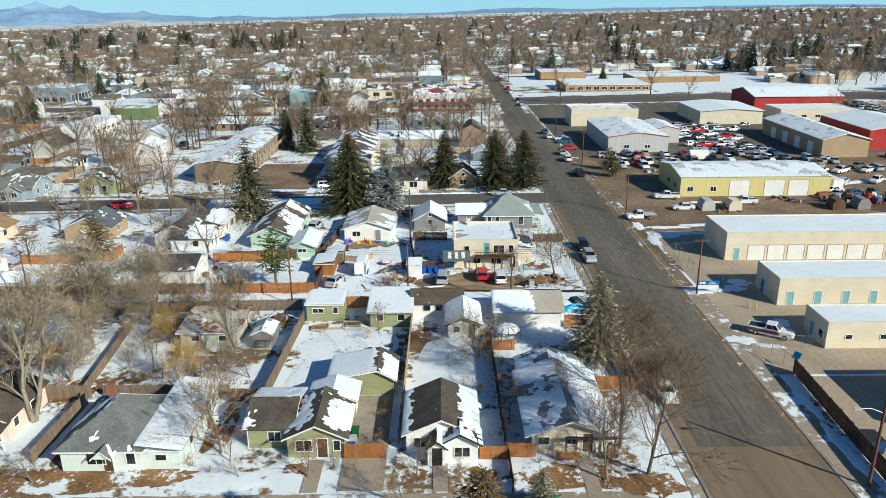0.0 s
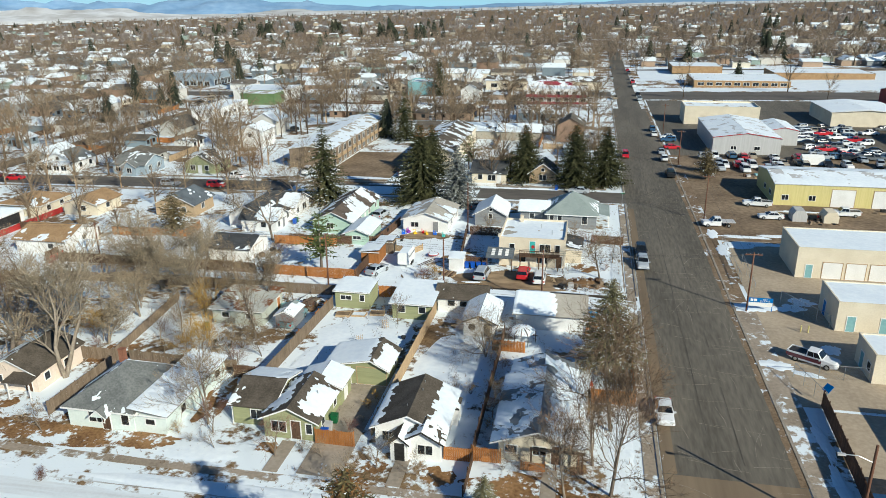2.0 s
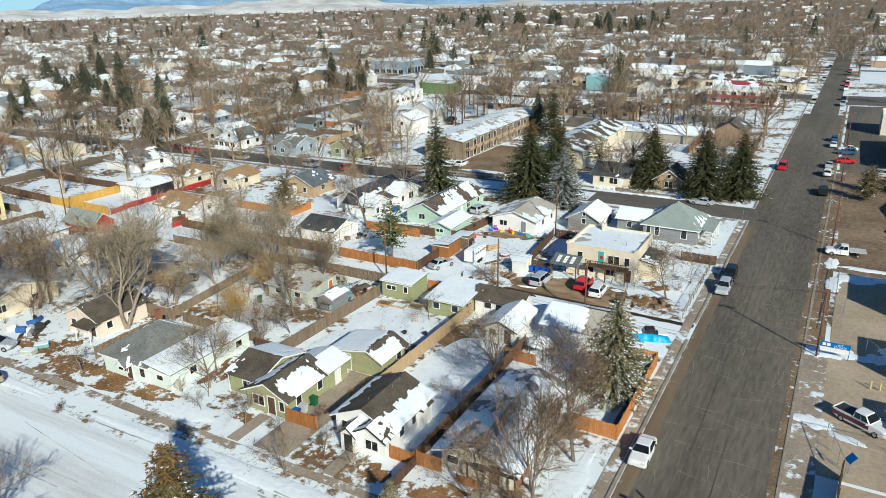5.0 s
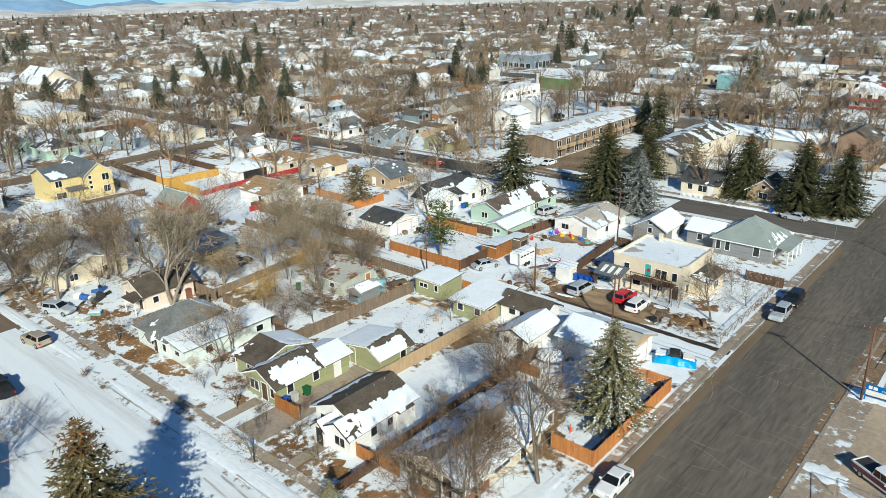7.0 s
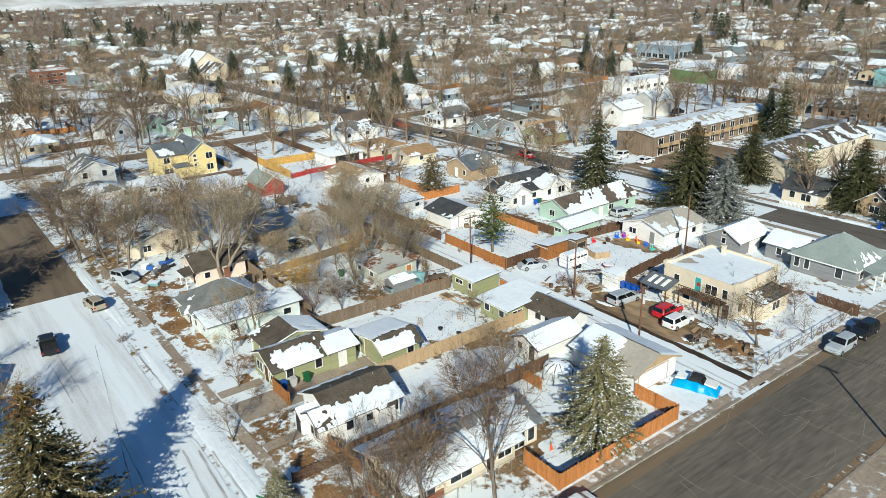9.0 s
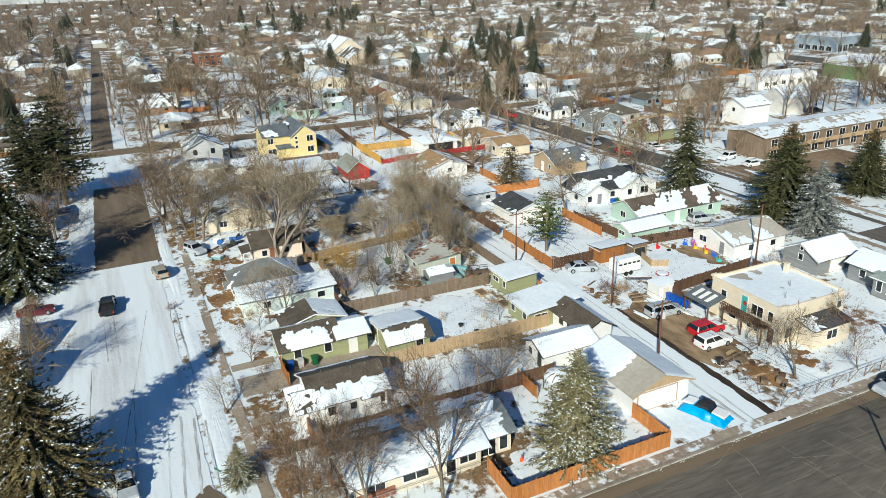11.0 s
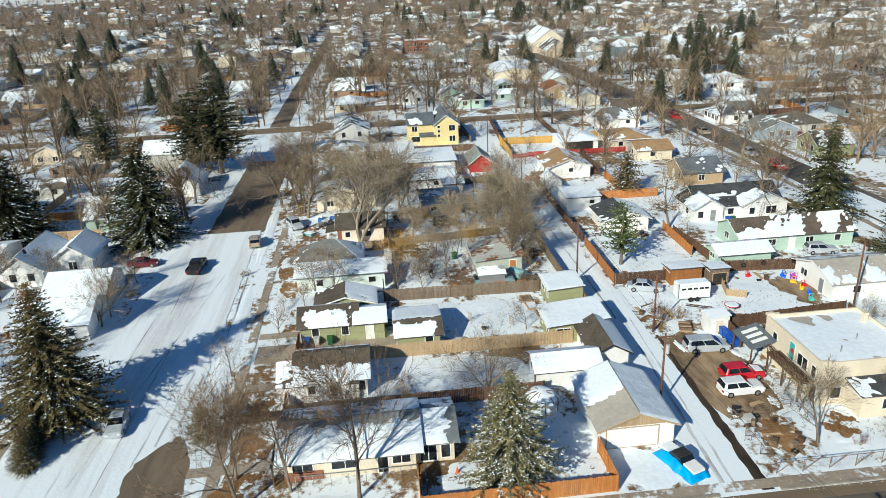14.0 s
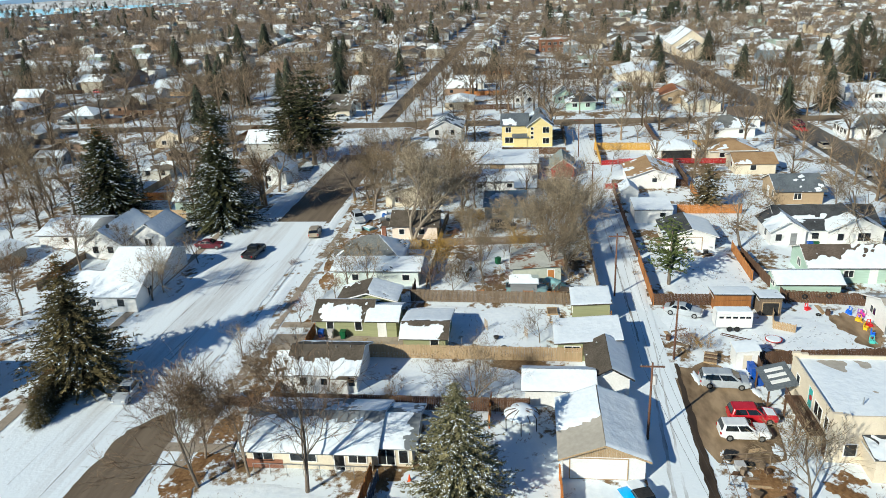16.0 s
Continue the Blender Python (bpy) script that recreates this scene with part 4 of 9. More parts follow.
def conifer(name, seed, h, r, label, needles=None, snowy=0.0, dense=1.0, cones=False, crown_from=0.05, droop=0.3, round_=0.0, fine=1.0):
    """An evergreen: trunk, whorls of boughs carrying many small sprays, inner boughs that close the crown, snow on some of them."""
    rng = random.Random(seed)
    o = tagged(new(name), label, "tree")
    part("trunk", Build().tube((0, 0, -0.2), (0, 0, h * 0.97), r * 0.07, 0.02, 7), bark, o, smooth=True)
    b, s, c = Build(), Build(), Build()

    def blade(to, p, d, hw):
        side = d.cross(Vector((rng.gauss(0, 1), rng.gauss(0, 1), rng.gauss(0, 1) + 1.2))).normalized() * hw
        to.add([p - side, p + side, p + d], [(0, 1, 2)])

    levels = int(h * 2.0 * dense)
    for k in range(levels):
        f = crown_from + (0.985 - crown_from) * (k + rng.random() * 0.8) / levels
        g = (f - crown_from) / (1 - crown_from)
        z = h * f
        lump = 1 + 0.22 * rough(z, seed, 0.5, seed)
        cone_ = (1 - g) ** 0.80 * min(1.0, 0.72 + g * 2.2)
        ball = math.sin(math.pi * (0.16 + 0.80 * g))
        reach = r * ((1 - round_) * cone_ + round_ * ball) * lump + 0.15
        n = max(5, int((6 + 6.5 * (1 - g)) * dense))
        off = rng.random() * 6.28
        for i in range(n):
            a = off + 2 * math.pi * (i + rng.uniform(-.4, .4)) / n
            L = reach * rng.uniform(0.62, 1.14) * (1 + 0.25 * rough(math.cos(a) * 2, math.sin(a) * 2 + z * .4, 1.0, seed + 3))
            ca, sa = math.cos(a), math.sin(a)
            dr = droop * rng.uniform(0.5, 1.4)
            out = Vector((ca, sa, -dr * 0.5))
            b.add([(-sa * L * .12, ca * L * .12, z + .2), (sa * L * .12, -ca * L * .12, z + .2), (ca * L * .8, sa * L * .8, z - dr * L * .55)], [(0, 1, 2)])
            m = max(2, int(L * 1.9 * fine))
            for j in range(m):
                q = (j + rng.uniform(.5, 1.0)) / m
                d = L * q
                p = Vector((ca * d, sa * d, z - dr * d * (1 - 0.5 * q) + 0.2 * f))
                big = (0.42 + 0.16 * (1 - q)) * min(1.0, 0.45 + L * 0.25) / fine ** .6
                tgt = c if cones and f > 0.84 and rng.random() < .55 else b
                for e in range(4):
                    w = Vector((rng.gauss(0, .62) - sa * rng.choice((-.6, .6)), rng.gauss(0, .62) + ca * rng.choice((-.6, .6)), rng.gauss(.12, .42)))
                    blade(tgt, p, (out + w).normalized() * big * rng.uniform(.8, 1.9), big * rng.uniform(.16, .28))
                if snowy and q > 0.3 and rng.random() < snowy * (1.4 - f) * (2.0 if rough(a * 2.0, z, 0.8, seed) > 0.02 else 0.3):
                    for e in range(3):
                        blade(s, p + Vector((rng.gauss(0, .12), rng.gauss(0, .12), .10)), (out + Vector((rng.gauss(0, .7), rng.gauss(0, .7), .1))).normalized() * big * .8, big * .19)
    part("crown", b, needles or needle, o)
    if s.v:
        tagged(part("snow", s, snow, o, "snow on the boughs"), kind="stuff")
    if c.v:
        tagged(part("cone_mass", c, cone_top, o, "brown cones at the top"), kind="stuff")
    return o


def place(ob, x, y, rz=0.0, scale=1.0):
    """A copy of a tree or other thing standing on the ground."""
    c = copy_thing(ob, pose(x, y, land(x, y), 0, 0, rz) @ Matrix.Scale(scale, 4))
    return c


# ---- vehicles ----
CARS = {}
PAINT = {"white": ((0.70, 0.70, 0.70), (0.76, 0.76, 0.76)), "silver": ((0.36, 0.39, 0.42), (0.44, 0.47, 0.50)), "red": ((0.42, 0.012, 0.02), (0.52, 0.02, 0.03)),
         "black": ((0.012, 0.013, 0.015), (0.02, 0.022, 0.025)), "blue": ((0.03, 0.08, 0.16), (0.045, 0.11, 0.2)), "grey": ((0.10, 0.11, 0.12), (0.14, 0.15, 0.16)),
         "tan": ((0.32, 0.27, 0.19), (0.38, 0.32, 0.24)), "maroon": ((0.10, 0.02, 0.03), (0.14, 0.03, 0.04)), "teal": ((0.16, 0.26, 0.28), (0.2, 0.32, 0.33))}
PAINTS = {}


def vehicle(kind, colour):
    """A car, once for each body and colour; it faces along +x."""
    if (kind, colour) in CARS:
        return CARS[(kind, colour)]
    if colour not in PAINTS:
        PAINTS[colour] = material(colour + "_car_paint", *PAINT[colour], 0.25, 3.0, 0.6, 0.0, spec=0.6)
    pm = PAINTS[colour]
    word = {"sedan": "saloon car", "suv": "sport utility car", "pickup": "pickup truck", "van": "minivan", "flatbed": "flatbed truck"}[kind]
    o = tagged(new({"sedan": "car", "suv": "suv", "pickup": "pickup_truck", "van": "minivan", "flatbed": "flatbed_truck"}[kind]), colour + " " + word + " standing parked", "car")
    S = {"sedan": (4.7, 1.80, [(-2.35, .42), (-2.33, .92), (-1.75, 1.0), (1.0, .98), (2.1, .84), (2.35, .62), (2.35, .35), (1.9, .24), (-1.9, .24)], [(-1.75, .98), (-1.05, 1.42), (.15, 1.44), (1.05, .96)]),
         "suv": (4.6, 1.86, [(-2.3, .45), (-2.28, 1.05), (1.0, 1.08), (2.1, .98), (2.3, .7), (2.3, .4), (1.9, .28), (-1.9, .28)], [(-2.22, 1.04), (-1.95, 1.66), (.15, 1.70), (1.0, 1.06)]),
         "van": (5.1, 1.95, [(-2.55, .42), (-2.52, 1.05), (1.4, 1.02), (2.35, .86), (2.55, .62), (2.55, .35), (2.1, .25), (-2.1, .25)], [(-2.5, 1.03), (-2.25, 1.68), (.55, 1.72), (1.65, .98)]),
         "pickup": (5.7, 1.95, [(-2.85, .5), (-2.85, 1.05), (-.75, 1.05), (1.1, 1.12), (2.6, 1.04), (2.85, .8), (2.85, .45), (2.4, .33), (-2.4, .33)], [(-.72, 1.08), (-.62, 1.78), (.55, 1.80), (1.2, 1.10)]),
         "flatbed": (6.2, 2.0, [(-.6, .5), (-.6, 1.12), (1.3, 1.12), (2.7, 1.0), (2.85, .8), (2.85, .45), (2.4, .33), (-.6, .33)], [(-.55, 1.1), (-.45, 1.8), (.65, 1.82), (1.35, 1.1)])}[kind]
    length, wide, low, cab = S
    w = wide / 2

    def loft(ring, ins, lo):
        """The outline pushed across the car, drawn in towards the top."""
        top = max(z for _, z in ring)
        bt = Build()
        k = len(ring)
        mx, mz = sum(p for p, _ in ring) / k, sum(z for _, z in ring) / k
        rows = ((-1.0, .90, .80), (-.90, .975, .95), (-.72, 1.0, 1.0), (.72, 1.0, 1.0), (.90, .975, .95), (1.0, .90, .80))
        for sgn, fx, fz in rows:
            for px, pz in ring:
                g_ = ins * max(0.0, (pz - lo) / max(.01, top - lo))
                bt.v.append((mx + (px - mx) * fx, sgn * (w - g_), pz if pz <= mz else mz + (pz - mz) * fz))
        m = len(rows)
        bt.f = [tuple(range(k))[::-1], tuple(range((m - 1) * k, m * k))] + [(r_ * k + i, r_ * k + (i + 1) % k, (r_ + 1) * k + (i + 1) % k, (r_ + 1) * k + i) for r_ in range(m - 1) for i in range(k)]
        return bt

    bod = loft(low, 0.08, 0.5)
    if kind == "pickup":
        bod.box(-2.84, -.78, -w + .02, -w + .12, 1.0, 1.18).box(-2.84, -.78, w - .12, w - .02, 1.0, 1.18).box(-2.86, -2.78, -w + .02, w - .02, 1.0, 1.18)
    top_in = 0.24
    bod.add(*[(q.v, q.f) for q in (loft(cab, top_in, cab[0][1]),)][0])
    part("body", bod, pm, o)
    if kind == "pickup":
        part("bed", Build().box(-2.76, -.82, -w + .14, w - .14, 1.02, 1.07), dark, o, "dark cargo bed")
    if kind == "flatbed":
        part("bed", Build().box(-3.1, -.65, -1.1, 1.1, .92, 1.05), grey_metal, o, "flat steel bed")
    z0, z1 = cab[0][1], max(cab[1][1], cab[2][1])
    edge = lambda z: w - top_in * (z - z0) / (z1 - z0)
    lerp = lambda p, q, k: (p[0] + (q[0] - p[0]) * k, p[1] + (q[1] - p[1]) * k)
    for nm, p, q in (("windscreen", cab[3], cab[2]), ("rear_window", cab[0], cab[1])):
        lo, hi = lerp(p, q, .12), lerp(p, q, .88)
        dx = .012 if nm == "windscreen" else -.012
        part(nm, Build().slab([(lo[0] + dx, -edge(lo[1]) + .10, lo[1] + .012), (lo[0] + dx, edge(lo[1]) - .10, lo[1] + .012), (hi[0] + dx, edge(hi[1]) - .08, hi[1] + .012), (hi[0] + dx, -edge(hi[1]) + .08, hi[1] + .012)], .02), car_glass, o)
    for sg in (-1, 1):
        for u0, u1 in ((.10, .50), (.54, .92)):
            ring = []
            for u, v in ((u0, .12), (u1, .12), (u1, .86), (u0, .86)):
                p = lerp(lerp(cab[0], cab[3], u), lerp(cab[1], cab[2], u), v)
                ring.append((p[0], sg * (edge(p[1]) + .012), p[1]))
            part("side_window", Build().slab(ring, .02), car_glass, o)
    tyre = Build().tube((0, -.11, 0), (0, .11, 0), .34, .34, 14).mesh("wheel", tyre_m)
    rim = Build().tube((0, -.118, 0), (0, .118, 0), .2, .2, 10).mesh("rim", steel)
    for px in (length * .31, -length * .31):
        for sg in (-1, 1):
            t_ = part("wheel", tyre, tyre_m, o)
            t_.matrix_local = pose(px, sg * (w - .1), .34)
            part("rim", rim, steel, t_, "metal rim")
    front, rear = max(p for p, _ in low), min(p for p, _ in low)
    for sg in (-1, 1):
        part("headlight", Build().box(front - .12, front + .012, sg * (w - .3) - .17, sg * (w - .3) + .17, .62, .76), lamp_glass, o)
        if kind != "flatbed":
            part("tail_light", Build().box(rear - .012, rear + .1, sg * (w - .16) - .1, sg * (w - .16) + .1, .72, .92), tail_m, o)
        part("mirror", Build().box(cab[3][0] - .35, cab[3][0] - .2, sg * (w + .08) - .1, sg * (w + .08) + .1, 1.0, 1.14), pm, o)
    o.matrix_world = pose(0, -400, -60)
    CARS[(kind, colour)] = o
    return o


USED = set()


PLAIN, PARKED = {}, []


def park(kind, colour, x, y, rz, label="", up=0.05):
    """Stands a car on the ground, heading rz degrees from east."""
    m = pose(x, y, land(x, y) + up, 0, 0, rz)
    PARKED.append((x, y))
    key = (kind, colour)
    if y > 178 or x < -110:
        # far off, without the smallest parts
        if key in PLAIN:
            o = copy_thing(PLAIN[key], m)
        else:
            o = vehicle(kind, colour)
            if key in USED:
                o = copy_thing(o, m)
            else:
                del CARS[key]
                o.matrix_world = m
            for q in [q for q in o.children_recursive if q.name.split(".")[0] in ("rim", "mirror", "headlight", "tail_light")]:
                bpy.data.objects.remove(q)
            PLAIN[key] = o
        if label:
            o["label"] = label
        return o
    o = vehicle(kind, colour)
    if key in USED:
        o = copy_thing(o, m)
    else:
        USED.add(key)
        o.matrix_world = m
    if label:
        o["label"] = label
    return o


STANDING = []


def claim(x, y, r):
    STANDING.append((x, y, r))


def free(x, y, r):
    return all((x - a) ** 2 + (y - c) ** 2 > (r + q) ** 2 for a, c, q in STANDING)


def home(label, x0, x1, y0, y1, *rest, name="house", category="house", windows=(), doors=(), group="", **kw):
    """A plain house or shed of one block, standing on the ground, in world places."""
    cx, cy = (x0 + x1) / 2, (y0 + y1) / 2
    claim(cx, cy, max(x1 - x0, y1 - y0) / 2)
    o = thing(name, cx, cy, 0, label, category, group)
    box = body(o, x0 - cx, x1 - cx, y0 - cy, y1 - cy, *rest, base=-0.3, **kw)
    off = {"S": cx, "N": cx, "E": cy, "W": cy}
    for side, u, z, w, h in windows:
        window(o, side, u - off[side], z, w, h, box)
    for side, u, w, h, m, kind in doors:
        door(o, side, u - off[side], w, h, box, m, name=kind)
    o["cx"], o["cy"] = cx, cy
    return o


def wing(o, x0, x1, y0, y1, *rest, windows=(), doors=(), **kw):
    """One more block of the same house."""
    cx, cy = o["cx"], o["cy"]
    box = body(o, x0 - cx, x1 - cx, y0 - cy, y1 - cy, *rest, **{"base": -0.3, **kw})
    off = {"S": cx, "N": cx, "E": cy, "W": cy}
    for side, u, z, w, h in windows:
        window(o, side, u - off[side], z, w, h, box)
    for side, u, w, h, m, kind in doors:
        door(o, side, u - off[side], w, h, box, m, name=kind)


# ---- the block between the snowy street and the alley ----
o = home("olive-green house with brown shingles and white trim", -15.0, -9.4, 60.5, 67.3, 2.35, 3.65, "y", olive, shingle, (0.42, (.14, .8, -.3, .74)), seed=3,
         windows=(("S", -13.4, 0.75, 1.5, 1.15), ("S", -10.2, 0.8, 0.6, 1.1), ("E", 62.3, 0.9, 0.8, 1.1), ("E", 65.9, 0.9, 0.8, 1.1)),
         doors=(("S", -11.6, 0.95, 2.05, dark_wood, "door"),))
wing(o, -19.2, -15.0, 62.2, 69.6, 2.35, 3.4, "x", olive, shingle, (0.15, 0.9), seed=7, windows=(("S", -16.6, 0.8, 1.2, 1.0),))
wing(o, -13.8, -9.2, 67.3, 70.7, 2.4, 3.2, "y", olive, shingle, (1.0, 1.0), seed=9, doors=(("E", 68.9, 0.9, 2.0, white, "door"),))
part("downpipe", Build().tube((-19.2 - o["cx"], 62.0 - o["cy"], 0), (-19.2 - o["cx"], 62.0 - o["cy"], 2.3), .05, .05, 6), white, o)
vents(o, (1.6, 0.5, 3.0), (-1.8, 1.5, 3.0))
o = home("olive-green detached garage with white trim and snowy roof", -12.4, -5.4, 72.2, 77.2, 2.2, 3.2, "y", olive, shingle, ((-.2, 1.2, -.3, .96), (-.2, .84, -.3, .75)), seed=11, skew=1.7, name="garage", category="garage",
         windows=(("E", 75.9, 0.9, 0.9, 0.9),), doors=(("S", -7.2, 3.4, 2.1, olive, "garage_door"), ("S", -10.2, 0.9, 2.0, olive, "door")))
o = home("white bungalow with brown shingle roof and melting snow", -3.5, 3.3, 61.0, 68.5, 2.35, 3.85, "y", white, shingle, ((-.2, 1.2, -.3, .2), (.0, 1.2, -.3, .5)), seed=5,
         windows=(("S", -2.1, 0.75, 1.3, 1.0), ("E", 62.6, 0.8, 0.8, 1.0), ("E", 67.9, 0.8, 0.8, 1.1), ("E", 64.9, 0.9, 0.7, 0.8)))
wing(o, -0.1, 3.4, 59.4, 61.4, 2.3, 3.3, "y", white, shingle, (0.5, 0.7), seed=13, windows=(("S", 1.9, 0.7, 1.4, 1.0),), trim=dark)
wing(o, -1.4, 0.3, 58.9, 61.2, 2.05, 2.75, "y", white, shingle, (0.2, 0.4), seed=15, over=0.25, doors=(("S", -0.5, 1.0, 1.95, dark, "door"),), trim=dark)
wing(o, 3.2, 3.9, 65.8, 67.6, 2.0, 2.5, "shed_e", white, shingle, (0.3,), seed=17, over=0.2, trim=dark)
vents(o, (0.4, 1.0, 3.6), (-0.5, -2.0, 3.5), (0.3, 2.6, 3.6))
o = home("cream corner house with low snowy grey roof", 8.7, 16.2, 61.0, 72.8, 2.4, 3.75, "y", cream, rolled_roof, (0.66, (-.2, 1.2, -.3, .8)), over=0.75, seed=21,
         windows=(("S", 9.9, 0.9, 1.1, 0.8), ("E", 62.6, 0.9, 1.8, 1.0), ("E", 66.4, 0.9, 2.4, 1.2), ("E", 71.5, 0.9, 1.6, 1.1), ("S", 12.6, 0.9, 1.2, 0.9)), doors=(("S", 14.2, 0.95, 2.0, dark_wood, "door"), ("E", 69.8, 0.9, 2.0, dark, "door")))
wing(o, 8.9, 15.4, 72.8, 76.4, 2.3, 3.5, "y", cream, rolled_roof, (0.5, (-.1, .8, -.3, 1.2)), over=0.5, seed=23, windows=(("E", 74.0, 0.2, 1.5, 1.8), ("E", 75.6, 0.4, 0.8, 1.4)))
cx, cy = o["cx"], o["cy"]
part("porch_beam", Build().box(11.8 - cx, 16.8 - cx, 59.9 - cy, 60.1 - cy, 2.05, 2.3), dark, o)
for x in (11.9, 14.2, 16.6):
    part("porch_post", Build().box(x - .07 - cx, x + .07 - cx, 59.93 - cy, 60.07 - cy, 0, 2.1), dark_wood, o)
part("brick_front", Build().box(16.2 - cx, 16.26 - cx, 60.9 - cy, 64.4 - cy, 0, 0.95), brick_m, o, "brown brick facing")
vents(o, (-2.0, -3.0, 3.1), (1.2, 4.0, 3.4), (0.9, -1.5, 3.4))
o = home("cream double garage with wooden gable and snowy roof", 7.4, 16.2, 89.9, 97.0, 2.35, 3.75, "x", white, tar_roof, ((-.2, .56, -.3, 1.3), 1.0), seed=27, name="garage", category="garage", trim=tan_wood, thick=0.16,
         doors=(("E", 93.0, 4.9, 2.1, white, "garage_door"),))
cx, cy = o["cx"], o["cy"]
b = Build()
for k in range(46):
    y = 90.1 + 6.7 * k / 46
    top = 2.45 + (3.66 - 2.35) * (1 - abs(y + .07 - 93.45) / 3.55)
    b.box(16.2 - cx, 16.24 - cx, y - cy, y + .13 - cy, 2.36, max(2.4, top))
tagged(part("gable_boarding", b, tan_wood, o, "bare wooden boards in the gable"), kind="stuff")
o = home("small white shed with dark trim and snowy roof", 0.9, 5.0, 86.6, 93.4, 2.1, 3.0, "y", white, dark_shingle, (1.0, 1.0), seed=29, name="shed", category="shed", trim=dark, windows=(("S", 2.0, 0.9, 0.8, 0.8),), doors=(("S", 4.0, 0.9, 1.9, dark, "door"),))
o = home("white garden shed with brown shingles on one slope", -3.9, 2.8, 93.4, 97.3, 2.3, 3.4, "x", white, shingle, (0.05, 1.0), seed=31, name="shed", category="shed", trim=dark, windows=(("S", -2.0, 1.0, 1.0, 0.8), ("S", -0.3, 1.0, 1.0, 0.8)))
o = home("olive-green outbuilding with white windows and snow roof", -9.6, -4.2, 90.2, 97.0, 2.3, 2.9, "shed_s", olive, shingle, (1.0,), seed=33, name="outbuilding", category="shed", windows=(("E", 91.8, 1.2, 1.7, 0.7), ("E", 94.6, 1.1, 0.9, 0.8), ("S", -8.3, 1.0, 0.9, 0.9), ("S", -5.4, 1.0, 0.9, 0.9)))
o = home("olive-green shed with snow-dusted flat roof", -18.6, -13.6, 92.4, 96.9, 2.5, 2.8, "shed_s", olive, shingle, (0.98,), seed=35, name="shed", category="shed", over=0.25, windows=(("S", -17.0, 1.3, 1.5, 0.6), ("S", -14.6, 1.2, 0.6, 0.9)))
o = home("pale mint-white stuccoed house with grey hipped roof", -36.0, -28.4, 58.7, 68.0, 2.6, 5.0, "hip", pale_mint, grey_shingle, (0.4, 0.1, 0.08, 0.95), seed=37, windows=(("S", -32.7, 0.8, 1.7, 1.3), ("S", -29.4, 0.8, 0.8, 1.3)), doors=(("S", -31.6, 0.9, 2.0, dark_wood, "door"),))
wing(o, -28.4, -24.8, 58.8, 71.2, 2.3, 2.9, "shed_e", pale_mint, grey_shingle, (0.93,), seed=39, windows=(("S", -26.6, 1.1, 1.0, 0.6), ("E", 69.4, 0.9, 1.0, 0.8), ("E", 62.0, 0.9, 0.9, 0.9)))
wing(o, -32.4, -30.8, 57.6, 58.7, 2.2, 2.9, "y", pale_mint, grey_shingle, (0.3, 0.4), over=0.2, seed=41, base=2.05)
chimney(o, -1.0, 1.6, 4.3, 5.9, 0.6)
o = home("pale pink-cream cottage with brown shingle roof", -50.5, -44.0, 64.0, 71.6, 2.5, 4.0, "y", pink, shingle, (0.5, 0.12), seed=43, windows=(("S", -49.0, 0.9, 1.0, 0.9), ("E", 65.6, 0.9, 0.8, 0.9), ("E", 69.0, 0.9, 1.0, 0.9)), doors=(("S", -45.2, 0.9, 2.0, dark_wood, "door"),))
cx, cy = o["cx"], o["cy"]
for x in (-46.4, -43.6):
    part("porch_post", Build().box(x - .06 - cx, x + .06 - cx, 62.2 - cy, 62.32 - cy, 0, 2.2), white, o, "white porch post")
part("porch_roof", Build().slab([(-46.8 - cx, 62.0 - cy, 2.2), (-43.4 - cx, 62.0 - cy, 2.2), (-43.4 - cx, 64.0 - cy, 2.45), (-46.8 - cx, 64.0 - cy, 2.45)], .1), shingle, o)
o = home("grey cabin with rusty leaf-strewn roof", -33.4, -26.2, 84.6, 91.4, 2.2, 2.7, "shed_s", pale_green, felt_green, (0.05,), seed=45, name="cabin", category="shed", windows=(("S", -31.5, 1.0, 1.0, 0.7), ("S", -28.0, 1.0, 1.0, 0.7)), doors=(("E", 90.0, 0.9, 1.9, new_wood, "door"),))
o = home("small green shed with mossy roof", -24.2, -21.6, 84.4, 88.0, 1.9, 2.5, "y", grey_side, green_shingle, (0.4, 0.6), seed=47, name="shed", category="shed", over=0.2)

# fences of that block
fence(-9.5, 60.2, -5.5, 60.2, new_wood, 1.7, "new orange cedar gate beside the driveway", seed=1)
fence(-4.3, 62.5, -4.0, 92.9, tan_wood, 1.8, "light wooden board fence between gardens", seed=2)
fence(-19.6, 71.0, -18.9, 92.3, old_wood, 1.8, "weathered wooden fence with a few new boards", seed=3)
fence(-13.5, 97.0, -9.7, 97.0, new_wood, 1.8, "reddish wooden fence beside the alley", seed=4)
fence(-19.6, 71.0, -23.5, 71.0, dark_wood, 1.7, "dark wooden fence", seed=5)
fence(6.3, 60.3, 6.3, 87.0, dark_wood, 1.7, "dark wooden fence beside a path", seed=6)
fence(6.4, 60.2, 9.0, 60.2, new_wood, 1.6, "orange-brown wooden fence", seed=7)
fence(6.4, 54.8, 6.4, 60.2, dark_wood, 1.2, "dark low wooden fence", seed=8)
fence(11.0, 59.6, 13.2, 59.6, new_wood, 1.0, "low orange-brown porch railing", seed=9)
fence(22.0, 72.8, 21.9, 89.8, new_wood, 1.75, "orange cedar fence along the street", seed=10)
